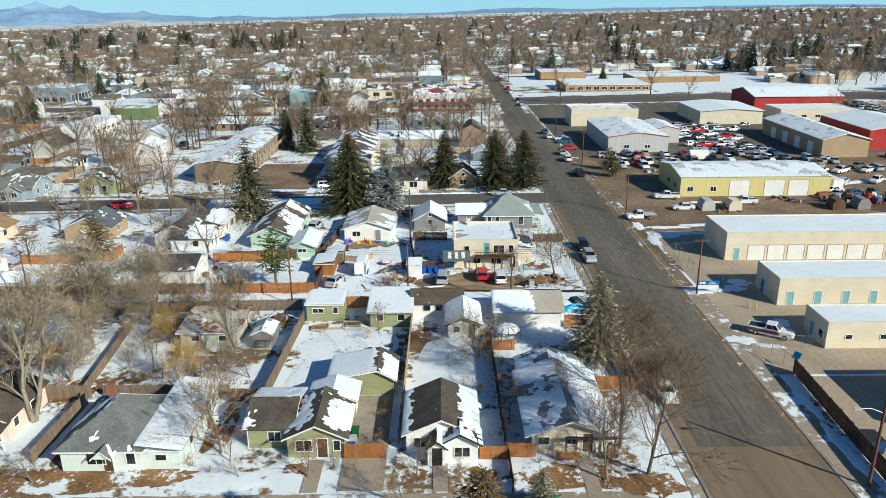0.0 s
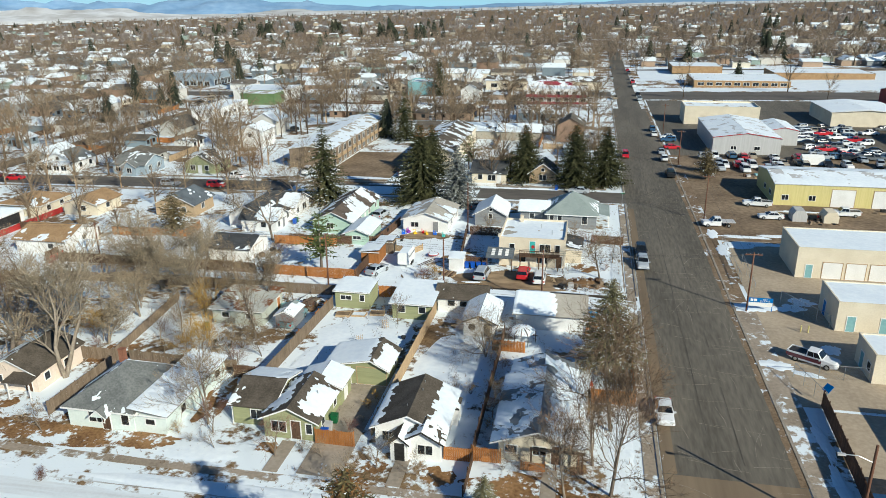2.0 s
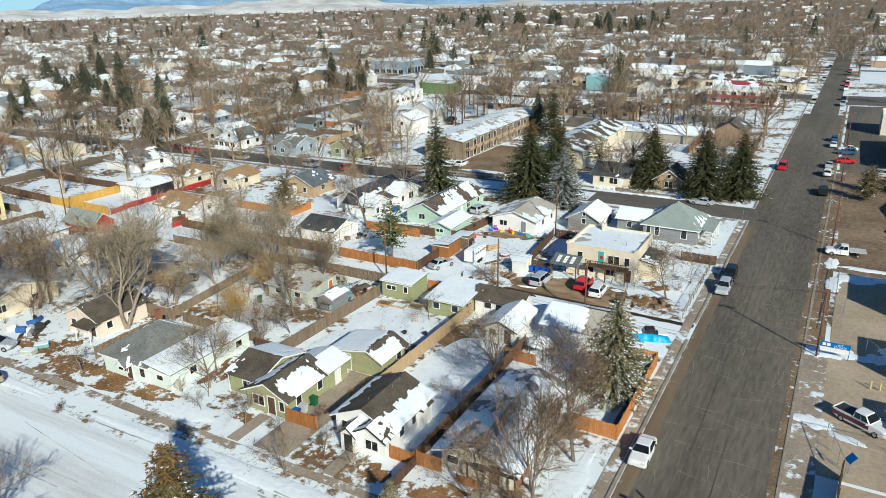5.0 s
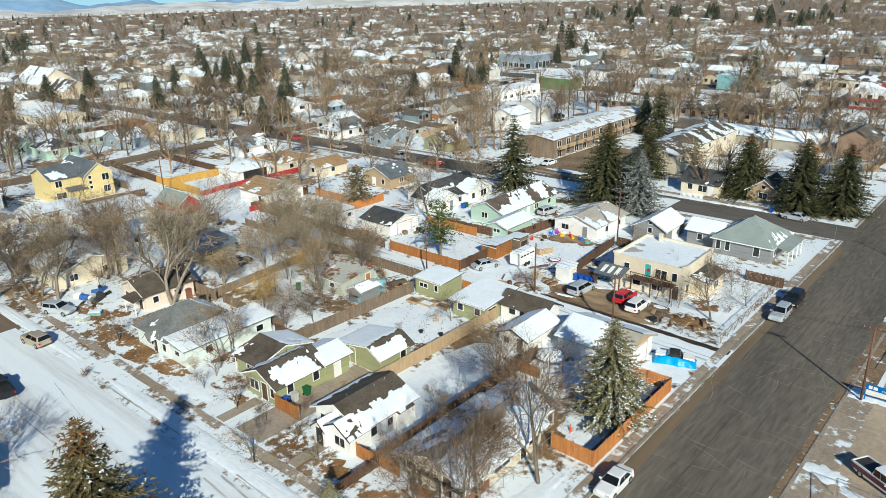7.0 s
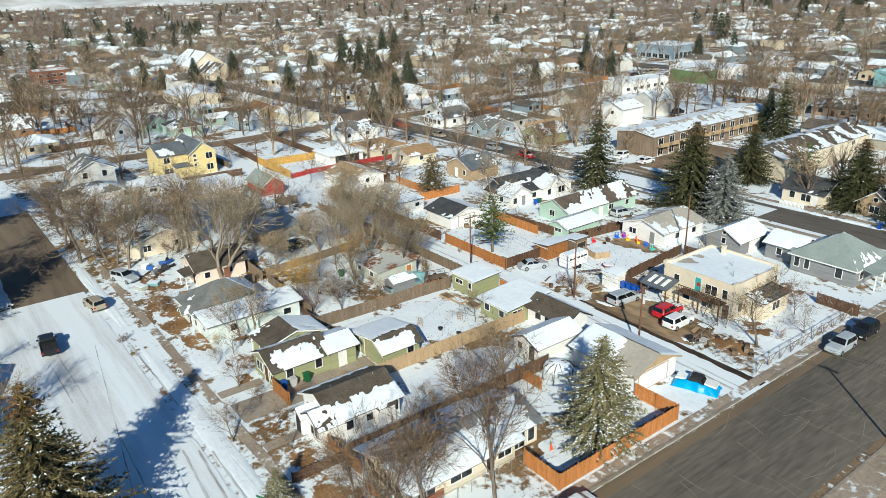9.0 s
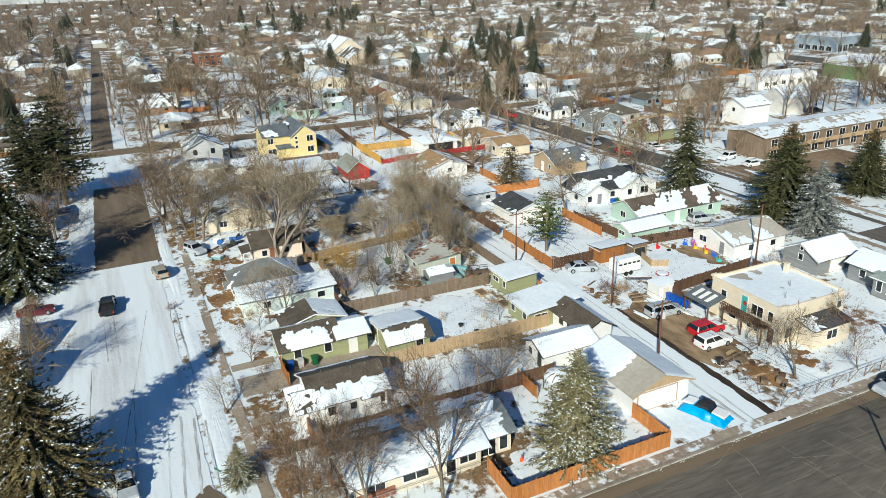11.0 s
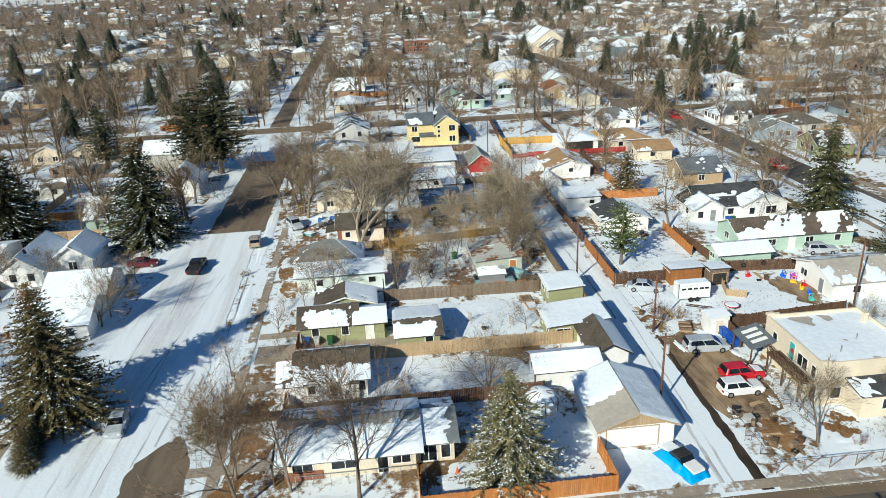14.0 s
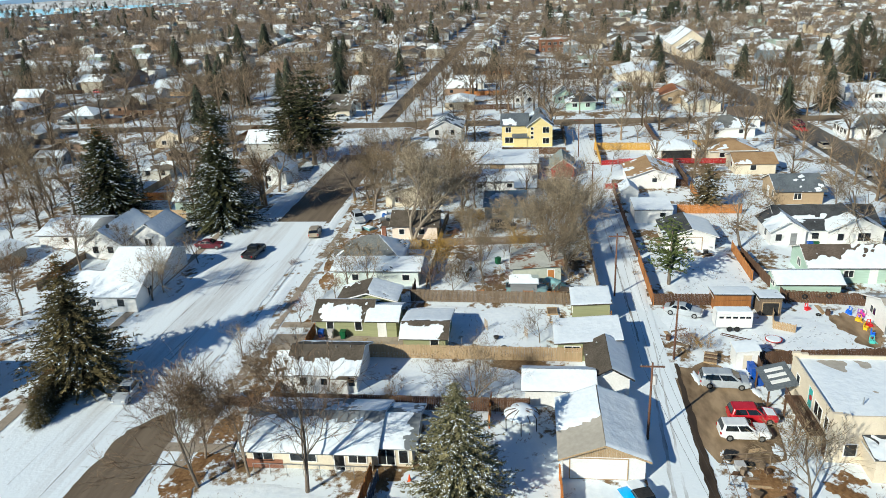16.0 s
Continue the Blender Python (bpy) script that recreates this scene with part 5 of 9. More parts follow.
fence(17.3, 72.9, 22.0, 72.8, new_wood, 1.75, "orange cedar fence", seed=11)
fence(21.9, 89.8, 16.6, 89.7, new_wood, 1.75, "orange cedar fence beside the garage", seed=12)
fence(3.6, 59.9, 6.3, 59.9, new_wood, 1.5, "orange wooden gate beside the white house", seed=13)
fence(-39.5, 60.0, -39.2, 71.0, old_wood, 1.7, "weathered wooden fence beside the white house", seed=14)
fence(-40.4, 72.6, -41.5, 83.3, old_wood, 1.4, "grey weathered wooden fence between back yards", seed=16)
fence(-41.5, 83.3, -42.3, 91.0, old_wood, 1.4, "grey weathered wooden fence between back yards", seed=20)
for y, w in ((80.0, .9), (86.2, 1.2), (89.3, 1.0)):
    fence(-18.95 - .033 * (90.6 - y) - .05, y, -18.95 - .033 * (90.6 - y) - .05, y + w, new_wood, 1.9, "new orange boards mending the weathered fence", seed=int(y))
fence(-137, 95.6, -112, 95.8, old_wood, 1.6, "old wooden fence along the alley", seed=17)
fence(-66, 95.9, -56, 95.9, old_wood, 1.5, "old wooden fence along the alley", seed=19)
fence(-57.0, 96.1, -20.0, 96.3, old_wood, 1.7, "weathered grey fence along the snowy alley", seed=71)
fence(-72.0, 103.3, -36.0, 103.2, dark_wood, 1.7, "dark wooden fence along the snowy alley", seed=72)
fence(-38.2, 72.6, -24.0, 72.4, old_wood, 1.5, "old grey fence behind the white house", seed=73)
fence(5.2, 83.0, 9.2, 83.0, new_wood, 1.5, "brown slatted fence", seed=18)
wire_fence(17.3, 62.0, 17.3, 72.9, 1.3, steel, "black iron yard fence", 1.6)

# ---- north of the alley ----
SNOW_CELL[0] = 0.46
o = home("two-storey cream stucco house with snowy flat roof", 2.2, 12.8, 113.2, 123.8, 4.5, 4.9, "flat", stucco, tar_roof, (0.90,), seed=51, trim=stucco,
         windows=(("S", 4.3, 2.9, 0.8, 0.9), ("S", 9.6, 2.6, 1.7, 1.3), ("S", 11.6, 2.7, 0.7, 1.2), ("S", 6.0, 0.8, 1.1, 1.0), ("S", 9.2, 0.7, 1.6, 1.1), ("E", 115.0, 0.8, 1.0, 1.2), ("E", 123.0, 2.8, 0.7, 0.9)),
         doors=(("S", 11.9, 0.9, 2.0, dark_wood, "door"),))
cx, cy = o["cx"], o["cy"]
part("balcony", Build().box(5.6 - cx, 12.0 - cx, 111.6 - cy, 113.16 - cy, 2.2, 2.34), dark_wood, o, "dark timber balcony")
for k in range(24):
    part("baluster", Build().box(5.65 + .27 * k - cx, 5.71 + .27 * k - cx, 111.62 - cy, 111.68 - cy, 2.34, 3.2), dark_wood, o)
part("handrail", Build().box(5.6 - cx, 12.0 - cx, 111.6 - cy, 111.7 - cy, 3.2, 3.28), dark_wood, o)
for x in (5.8, 8.8, 11.8):
    part("balcony_post", Build().box(x - .08 - cx, x + .08 - cx, 111.66 - cy, 111.82 - cy, 0, 2.2), dark_wood, o)
q = part("door_frame", Build().ring(-.45, .45, 0, 2.0, .1, -.05, .02), white, o)
q.matrix_local = pose(7.6 - cx, 113.2 - cy, 2.36)
part("door", Build().box(-.45, .45, -.03, .015, 0, 2.0), turquoise, q, "turquoise balcony door")
part("wreath", Build().tube((.1, -.08, 1.1), (.1, -.03, 1.1), .28, .28, 12), red_paint, q, "red wreath")
part("porch_roof", Build().slab([(.4 - cx, 110.3 - cy, 2.3), (4.8 - cx, 110.3 - cy, 2.3), (4.8 - cx, 113.15 - cy, 3.1), (.4 - cx, 113.15 - cy, 3.1)], .14), slate_shingle, o, "dark grey lean-to roof")
for k in range(3):
    part("skylight", Build().slab([(1.2 + 1.1 * k - cx, 110.9 - cy, 2.53), (1.75 + 1.1 * k - cx, 110.9 - cy, 2.53), (1.75 + 1.1 * k - cx, 112.6 - cy, 3.01), (1.2 + 1.1 * k - cx, 112.6 - cy, 3.01)], .06), white, o, "white roof light")
for x, y in ((.6, 110.5), (4.6, 110.5)):
    part("porch_post", Build().box(x - .07 - cx, x + .07 - cx, y - .07 - cy, y + .07 - cy, 0, 2.2), dark_wood, o)
for sx in (2.2, 12.8):
    part("parapet_curl", Build().box(sx - .2 - cx, sx + .2 - cx, 113.1 - cy, 113.9 - cy, 4.88, 5.2).box(sx - .2 - cx, sx + .2 - cx, 113.9 - cy, 114.6 - cy, 4.88, 5.05), stucco, o)
wing(o, 12.8, 15.4, 116.0, 122.0, 2.4, 3.0, "shed_e", stucco, dark_shingle, (0.3,), seed=54, over=0.25, windows=(("E", 119.0, 0.9, 1.6, 1.1),))
chimney(o, -2.5, 4.2, 4.5, 5.7, 0.5, stucco)
vents(o, (1.0, 1.0, 4.9), (3.0, -2.0, 4.9))
o = home("slate-grey house with pale hipped roof", 8.6, 17.8, 135.0, 144.4, 2.9, 5.9, "hip", grey_side, green_shingle, (0.35, 0.2, 0.03, 0.35), seed=55, windows=(("S", 9.5, 0.9, 0.7, 1.6), ("S", 11.0, 0.9, 0.7, 1.6), ("S", 15.6, 0.9, 0.9, 1.6), ("E", 137.0, 0.9, 1.0, 1.5), ("E", 142.0, 0.9, 1.0, 1.5)))
wing(o, 3.4, 8.6, 137.0, 142.4, 2.5, 3.8, "x", grey_side, green_shingle, (0.9, 1.0), seed=57, windows=(("S", 5.6, 1.0, 0.8, 1.0),))
cx, cy = o["cx"], o["cy"]
part("porch_roof", Build().slab([(18.2 - cx, 136 - cy, 2.85), (20.2 - cx, 136 - cy, 2.45), (20.2 - cx, 143.4 - cy, 2.45), (18.2 - cx, 143.4 - cy, 2.85)], .12), green_shingle, o)
for y in (136.2, 138.6, 141, 143.2):
    part("porch_post", Build().box(20.0 - cx, 20.15 - cx, y - .07 - cy, y + .07 - cy, 0, 2.45), white, o)
home("grey garage with snow roof", -5.0, 0.9, 134.0, 141.6, 2.4, 4.0, "y", grey_side, dark_shingle, (1.0, 1.0), seed=59, name="garage", category="garage", windows=(("S", -2.0, 1.5, 0.7, 0.9), ("S", -2.0, 3.0, 0.5, 0.5)), doors=(("E", 138.0, 3.0, 2.1, white, "garage_door"),))
home("white cottage with low grey roof and snow streaks", -17.8, -9.2, 128.6, 139.0, 2.4, 3.8, "y", white, tar_roof, (0.5, 0.42), seed=61, windows=(("S", -15.6, 0.9, 1.4, 0.9), ("E", 132.0, 0.9, 1.0, 0.9), ("E", 136.5, 0.9, 1.0, 0.9)), doors=(("S", -11.6, 0.95, 2.0, grey_side, "door"),))
home("long mint-green house with brown shingles and snow", -34.3, -26.7, 125.0, 143.0, 2.5, 4.2, "y", mint, brown_shingle, (0.35, 0.56), seed=63, windows=(("E", 130.0, 1.0, 1.2, 0.9), ("E", 136.0, 1.0, 1.2, 0.9), ("E", 140.5, 1.0, 0.9, 0.9), ("S", -31.0, 1.0, 1.2, 1.0)), doors=(("E", 133.2, 0.9, 2.0, white, "door"),))
home("mint-green garage with snow roof", -26.2, -21.8, 119.4, 127.2, 2.1, 2.9, "y", mint, shingle, (1.0, 0.99), seed=65, name="garage", category="garage", windows=(("S", -24.0, 1.0, 1.4, 0.6),))
home("brown wooden shed with snow-covered flat roof", -20.4, -17.4, 110.4, 114.8, 2.0, 2.4, "shed_w", new_wood, dark_shingle, (1.0,), seed=67, name="shed", category="shed", over=0.25)
home("open wooden lean-to with snow on top", -19.2, -16.4, 115.6, 118.2, 2.1, 2.4, "shed_w", old_wood, dark_shingle, (0.98,), seed=69, name="lean_to", category="shed", over=0.2, doors=(("E", 116.9, 1.9, 1.7, dark, "garage_door"),))
home("small white garden shed", -5.4, -3.1, 109.4, 111.8, 2.0, 2.3, "shed_s", white, white, (1.0,), seed=71, name="shed", category="shed", over=0.12, doors=(("E", 110.6, 0.9, 1.7, cream, "door"),))
o = home("white house with grey-black roof and snow", -52.0, -44.6, 126.2, 141.0, 2.5, 4.3, "y", white, dark_shingle, (0.6, (.1, .9, .0, .45)), seed=73, windows=(("S", -48.5, 0.9, 1.2, 1.0),))
wing(o, -48.5, -41.4, 124.2, 129.4, 2.5, 4.0, "x", white, dark_shingle, ((.45, 1.2, -.3, 1.2), 0.8), seed=74, windows=(("E", 125.4, 0.8, 0.9, 1.1), ("S", -44.0, 0.9, 1.0, 1.0)), doors=(("E", 127.6, 0.95, 2.0, grey_side, "door"),))
wing(o, -48.0, -41.2, 132.6, 140.6, 2.6, 4.6, "x", white, dark_shingle, ((.5, 1.2, -.3, .9), 0.6), seed=76, windows=(("E", 134.4, 0.9, 0.9, 1.1), ("E", 137.8, 0.8, 1.8, 1.3)))
wing(o, -44.6, -42.0, 129.4, 132.6, 2.4, 3.0, "shed_e", white, dark_shingle, (0.2,), seed=78, windows=(("E", 131.0, 0.9, 1.0, 1.0),))
home("white garage with dark roof half under snow", -46.5, -39.2, 108.0, 115.4, 2.3, 3.5, "x", white, dark_shingle, (0.25, 1.0), seed=77, name="garage", category="garage", doors=(("E", 111.6, 3.6, 2.0, white, "garage_door"),))
home("low white shed with black base and flat snowy roof", -58.0, -51.8, 105.0, 111.2, 2.4, 2.6, "shed_e", white, dark_shingle, (1.0,), seed=79, name="shed", category="shed", over=0.2, windows=(("E", 109.6, 1.2, 0.9, 0.7),))
home("little white barn-like shed", -69.0, -64.2, 104.0, 107.2, 2.0, 3.2, "x", white, white, (0.9, 0.9), seed=81, name="shed", category="shed", over=0.15)
home("white cottage with tan shingles and snow", -83.0, -73.0, 106.6, 115.6, 2.5, 4.1, "x", white, tan_shingle, (0.15, 0.7), seed=83, windows=(("E", 111.5, 1.4, 0.9, 0.8), ("S", -76, 1.0, 1.0, 0.9)))
home("cream cottage with tan shingle roof", -104.2, -94.6, 127.0, 136.6, 2.6, 4.2, "hip", cream, tan_shingle, (0.15, 0.6, 0.1, 0.05), seed=85, windows=(("E", 129.5, 1.0, 1.1, 1.0), ("E", 133.5, 1.0, 1.1, 1.0)))
home("cream cottage with tan roof and green porch", -91.0, -83.2, 129.5, 137.5, 2.4, 3.7, "y", cream, tan_shingle, (0.12, 0.12), seed=87, windows=(("E", 133.0, 1.0, 1.1, 1.0), ("S", -86.4, 1.0, 1.1, 1.0)))
home("white carport with snow-covered hipped roof", -105.0, -96.4, 115.5, 124.5, 2.5, 3.6, "hip", white, tan_shingle, (1.0, 0.9, 0.9, 0.85), seed=89, name="carport", category="carport", doors=(("E", 120.0, 6.5, 2.1, dark, "garage_door"),))
home("white house with grey hipped roof and snow edges", -130.5, -119.6, 131.5, 143.4, 2.6, 4.6, "hip", white, grey_shingle, (0.5, 0.5, 0.4, 0.4), seed=91, windows=(("E", 134.0, 1.0, 1.1, 1.0), ("E", 140.0, 1.0, 1.1, 1.0)))
home("white house with steep gable", -138.0, -131.4, 140.0, 148.0, 2.6, 5.0, "y", white, brown_shingle, (0.15, 0.2), seed=93, windows=(("S", -134.7, 2.9, 0.8, 0.9), ("S", -136.2, 1.0, 1.0, 1.2)))
home("grey-brown house with slate roof and white door", -71.0, -62.4, 131.4, 139.4, 2.6, 4.5, "y", tan_block, slate_shingle, (0.15, 0.12), seed=95, windows=(("S", -64.6, 0.9, 0.8, 1.1), ("E", 135, 1.0, 1.2, 1.1)), doors=(("S", -67.4, 0.95, 2.0, white, "door"),))
o = home("yellow two-storey house with blue-grey gabled roofs", -123.0, -113.0, 80.0, 86.4, 5.3, 7.2, "y", yellow, slate_shingle, (0.4, (.1, .5, .1, .5)), seed=97, windows=(("E", 81.6, 3.5, 1.3, 1.3), ("E", 81.8, 0.8, 2.0, 1.4)), doors=(("E", 84.6, 1.0, 2.1, dark_wood, "door"),))
wing(o, -124.0, -111.2, 86.4, 92.6, 5.3, 7.6, "x", yellow, slate_shingle, ((.0, .35, .0, .6), 0.6), seed=99, windows=(("E", 91.0, 3.6, 1.5, 1.4), ("E", 91.0, 0.9, 1.5, 1.4), ("E", 87.6, 4.4, 0.6, 0.6), ("E", 87.6, 3.3, 0.6, 0.6), ("E", 87.6, 2.2, 0.6, 0.6), ("S", -111.9, 3.6, 0.7, 1.2)))
wing(o, -113.0, -111.0, 83.0, 86.38, 2.5, 3.1, "shed_e", yellow, slate_shingle, (0.1,), seed=100, over=0.4)
home("red barn-like garage with snowy grey roof", -90.5, -82.4, 91.6, 96.4, 2.2, 4.0, "x", red_paint, green_shingle, (0.12, 0.2), seed=101, name="barn", category="barn")
home("pale grey two-storey house with blue-grey gables", -121.0, -111.6, 61.5, 69.8, 5.0, 7.0, "x", pale_grey, slate_shingle, (0.4, 0.5), seed=103, windows=(("E", 63.6, 3.4, 1.0, 1.3), ("E", 67.6, 3.4, 1.0, 1.3), ("E", 63.6, 0.9, 1.0, 1.3), ("E", 67.6, 0.9, 1.0, 1.3)))
home("grey hip-roofed garage beside the alley", -108.5, -101.0, 57.5, 68.5, 2.4, 4.0, "hip", white, grey_shingle, (0.3, 0.3, 0.3, 0.95), seed=105, name="garage", category="garage")
home("long white shed with snow roof", -104.0, -98.8, 70.5, 80.0, 2.3, 2.8, "shed_e", white, dark_shingle, (1.0,), seed=107, name="shed", category="shed", windows=(("E", 74, 1.2, 1.6, 0.7),))
home("blue-grey house with snowy roof", -88.0, -78.4, 59.0, 70.8, 2.5, 4.2, "x", grey_side, grey_shingle, (0.8, 0.9), seed=109, windows=(("E", 63, 0.9, 1.0, 1.0), ("E", 67, 0.9, 1.0, 1.0)))
home("white house under bare trees", -72.0, -62.0, 59.5, 70.5, 2.5, 4.2, "x", cream, grey_shingle, (0.7, 0.9), seed=111, windows=(("E", 62, 0.9, 1.2, 1.0), ("E", 67, 0.9, 1.0, 1.0), ("S", -66, 0.9, 1.2, 1.0)))
home("long low white shed under snow", -80.0, -71.2, 73.0, 87.0, 2.3, 3.0, "y", white, dark_shingle, (0.97, 0.97), seed=113, name="shed", category="shed", windows=(("E", 77, 1.0, 1.0, 0.8), ("E", 83, 1.0, 1.0, 0.8)))
home("wide white garage with flat snowy roof", -95.4, -85.0, 75.0, 88.6, 2.4, 2.8, "shed_e", white, dark_shingle, (1.0,), seed=115, name="garage", category="garage", doors=(("E", 80, 3.0, 2.0, tan_wood, "garage_door"),))
home("slate-blue shed with blue-grey roof", -61.6, -54.6, 79.0, 86.0, 2.2, 2.9, "shed_e", grey_side, slate_blue, (0.2,), seed=117, name="shed", category="shed", windows=(("E", 81, 1.0, 1.0, 0.8),))
home("small white shed with snow roof", -71.0, -67.4, 84.4, 88.0, 2.0, 2.5, "shed_e", white, dark_shingle, (1.0,), seed=119, name="shed", category="shed")

fence(-3.6, 111.7, 0.5, 111.4, dark_wood, 1.8, "dark wooden fence behind the bins", seed=37)
fence(-4.1, 112.2, -5.6, 128.2, dark_wood, 1.7, "dark brown wooden fence", seed=21)
fence(-34.5, 103.2, -19.0, 103.0, new_wood, 1.7, "orange wooden fence along the alley", seed=22)
fence(-19.0, 103.0, -19.1, 110.3, dark_wood, 1.7, "dark wooden fence", seed=23)
fence(-36.5, 118.5, -20.0, 119.8, dark_wood, 1.6, "brown wooden fence", seed=24)
fence(-39.0, 117.8, -27.2, 117.6, new_wood, 1.6, "reddish wooden fence", seed=25)
fence(-57.0, 113.0, -57.0, 124.0, new_wood, 1.7, "orange wooden fence", seed=26)
fence(-74.5, 103.4, -74.6, 118.0, dark_wood, 1.5, "brown wooden fence", seed=27)
fence(-92.0, 103.0, -92.5, 106.5, red_paint, 1.1, "low red fence", seed=28)
fence(-73.0, 101.9, -73.0, 105.8, red_paint, 1.1, "low red fence", seed=29)
fence(-93.0, 106.8, -92.6, 131.0, red_paint, 1.2, "red wooden fence round snowy yards", seed=30)
fence(-138.5, 105.0, -112.0, 103.2, dark_wood, 1.8, "dark brown wooden fence along the alley", seed=61)
fence(-112.0, 103.1, -92.6, 102.7, gold_wood, 1.8, "golden wooden fence along the alley", seed=31)
fence(-107.0, 102.6, -106.0, 118.0, gold_wood, 1.8, "golden wooden fence", seed=32)
fence(-108.6, 118.0, -108.6, 132.0, gold_wood, 1.8, "golden wooden fence", seed=33)
fence(-137.0, 118.6, -108.8, 118.0, dark_wood, 1.7, "brown wooden fence between gardens", seed=62)
fence(-104.0, 68.9, -89.0, 68.7, dark_wood, 1.7, "brown wooden fence between gardens", seed=63)
fence(-98.0, 88.9, -74.0, 88.8, dark_wood, 1.7, "brown wooden fence between gardens", seed=64)
fence(-54.0, 72.4, -39.4, 72.2, old_wood, 1.7, "grey weathered wooden fence between gardens", seed=65)
fence(-72.0, 118.2, -57.2, 118.0, new_wood, 1.7, "orange wooden fence between gardens", seed=66)
fence(-92.4, 118.6, -74.8, 118.2, dark_wood, 1.7, "brown wooden fence between gardens", seed=67)
fence(-73.8, 58.0, -73.4, 95.0, old_wood, 1.6, "old grey wooden fence between gardens", seed=68)
fence(21.3, 73.4, 21.25, 89.2, slate_wood, 1.25, "low slate-blue picket fence inside the yard", seed=69, gap=0.1, board=0.12)
fence(17.5, 73.5, 21.3, 73.4, slate_wood, 1.25, "low slate-blue picket fence inside the yard", seed=70, gap=0.1, board=0.12)
fence(-104.0, 80.0, -103.0, 95.5, dark_wood, 1.7, "brown wooden fence", seed=34)
fence(17.0, 126.5, 22.4, 126.4, dark_wood, 1.6, "brown wooden fence", seed=35)
fence(1.2, 128.0, -5.0, 128.2, dark_wood, 1.7, "dark wooden fence", seed=36)
wire_fence(13.6, 104.0, 21.9, 104.0, 1.2, old_wood, "wooden post fence with slanting braces", brace=True)
wire_fence(21.9, 104.0, 21.9, 126.0, 1.25, old_wood, "wooden post fence with slanting braces and wire", brace=True)
wire_fence(13.6, 104.0, 12.6, 110.6, 1.0, old_wood, "grey wooden rail fence", rails=(0.5, 1.0), diag=False)

# ---- across the snowy street ----
home("white cottage with steep snowy gable", -23.4, -15.4, 24.0, 33.4, 2.5, 4.4, "y", white, shingle, (0.95, 0.9), seed=121, windows=(("N", -19.4, 0.9, 1.2, 1.2), ("E", 27.0, 0.9, 1.0, 1.1), ("E", 31.2, 0.9, 1.0, 1.1)))
home("white garage house with snow roof", -33.0, -24.5, 24.5, 32.6, 2.6, 4.4, "y", white, shingle, (0.97, 0.97), seed=123, windows=(("E", 26.0, 1.0, 0.9, 0.9),), doors=(("E", 29.0, 2.6, 2.0, tan_wood, "garage_door"),))
house_now = home("white house with twin snow-covered gables", -46.0, -35.0, 14.0, 20.4, 2.8, 5.0, "x", white, dark_shingle, (0.97, 0.97), seed=125, windows=(("E", 16.0, 1.0, 1.0, 1.2), ("E", 18.6, 1.0, 1.0, 1.2)))
wing(house_now, -46.0, -38.5, 20.4, 26.4, 2.8, 4.8, "x", white, dark_shingle, (0.97, 0.97), seed=126, windows=(("E", 23.4, 1.0, 1.2, 1.2),))
home("small white garage with snow roof", -50.0, -40.0, 2.5, 11.0, 2.4, 3.6, "y", white, shingle, (1.0, 1.0), seed=127, name="garage", category="garage", windows=(("E", 7.5, 1.1, 0.9, 0.8),))
home("white shed beside the hedge", 2.0, 9.0, 17.0, 25.0, 2.6, 4.2, "y", cream, shingle, (0.9, 0.9), seed=129, windows=(("E", 20, 1.0, 1.0, 0.9), ("N", 5.5, 1.0, 1.0, 0.9)))
home("white cottage with snowy steep roof", -87.0, -78.2, 26.5, 34.5, 2.8, 5.4, "x", white, shingle, (0.95, 0.95), seed=131, windows=(("E", 30.5, 0.9, 1.2, 1.2), ("E", 30.5, 3.2, 0.7, 0.9)))
fence(-24.0, 22.0, -18.0, 22.0, new_wood, 1.6, "orange wooden fence", seed=41)
fence(-40.0, 14.0, -22.0, 14.0, old_wood, 1.4, "weathered fence under snow", seed=42)

for y0, y1, e, s in ((-15.0, -6.4, 2.7, 161), (-4.6, 3.6, 2.8, 163)):
    home("tan stuccoed house with snowy gabled roof", -128.0, -117.0, y0, y1, e, e + 2.0, "x", stucco, tan_shingle, (0.4, 0.8), seed=s, windows=(("E", (y0 + y1) / 2 - 1.8, 0.9, 1.2, 1.1), ("E", (y0 + y1) / 2 + 1.8, 0.9, 1.2, 1.1)))
home("pale cream cottage beneath dark pines", -120.0, -110.0, 18.0, 26.0, 2.7, 4.8, "x", cream, dark_shingle, (0.8, 0.8), seed=165, windows=(("E", 20.2, 0.9, 1.0, 1.1), ("E", 24, 0.9, 1.0, 1.1)))
home("white shed with flat snowy roof", -86.6, -81.4, 12.6, 18.8, 2.6, 2.9, "shed_e", white, dark_shingle, (1.0,), seed=167, name="shed", category="shed", windows=(("E", 15.6, 1.2, 1.0, 0.8),))

# ---- north of the next street ----
home("pale yellow cottage with dark green roof", -11.0, -3.0, 167.4, 175.5, 2.6, 4.6, "x", cream, dark_shingle, (0.12, 0.3), seed=141, windows=(("S", -9.0, 0.9, 1.0, 1.2), ("S", -6.3, 0.7, 1.8, 1.3), ("E", 171, 0.9, 1.0, 1.2)), doors=(("S", -4.6, 0.9, 2.0, white, "door"),))
home("tan cottage beneath spruces", 2.4, 8.6, 168.5, 175.5, 2.6, 4.8, "y", tan_block, dark_shingle, (0.4, 0.3), seed=143, windows=(("S", 5.5, 0.9, 1.6, 1.2), ("S", 5.5, 3.0, 0.7, 0.7)))
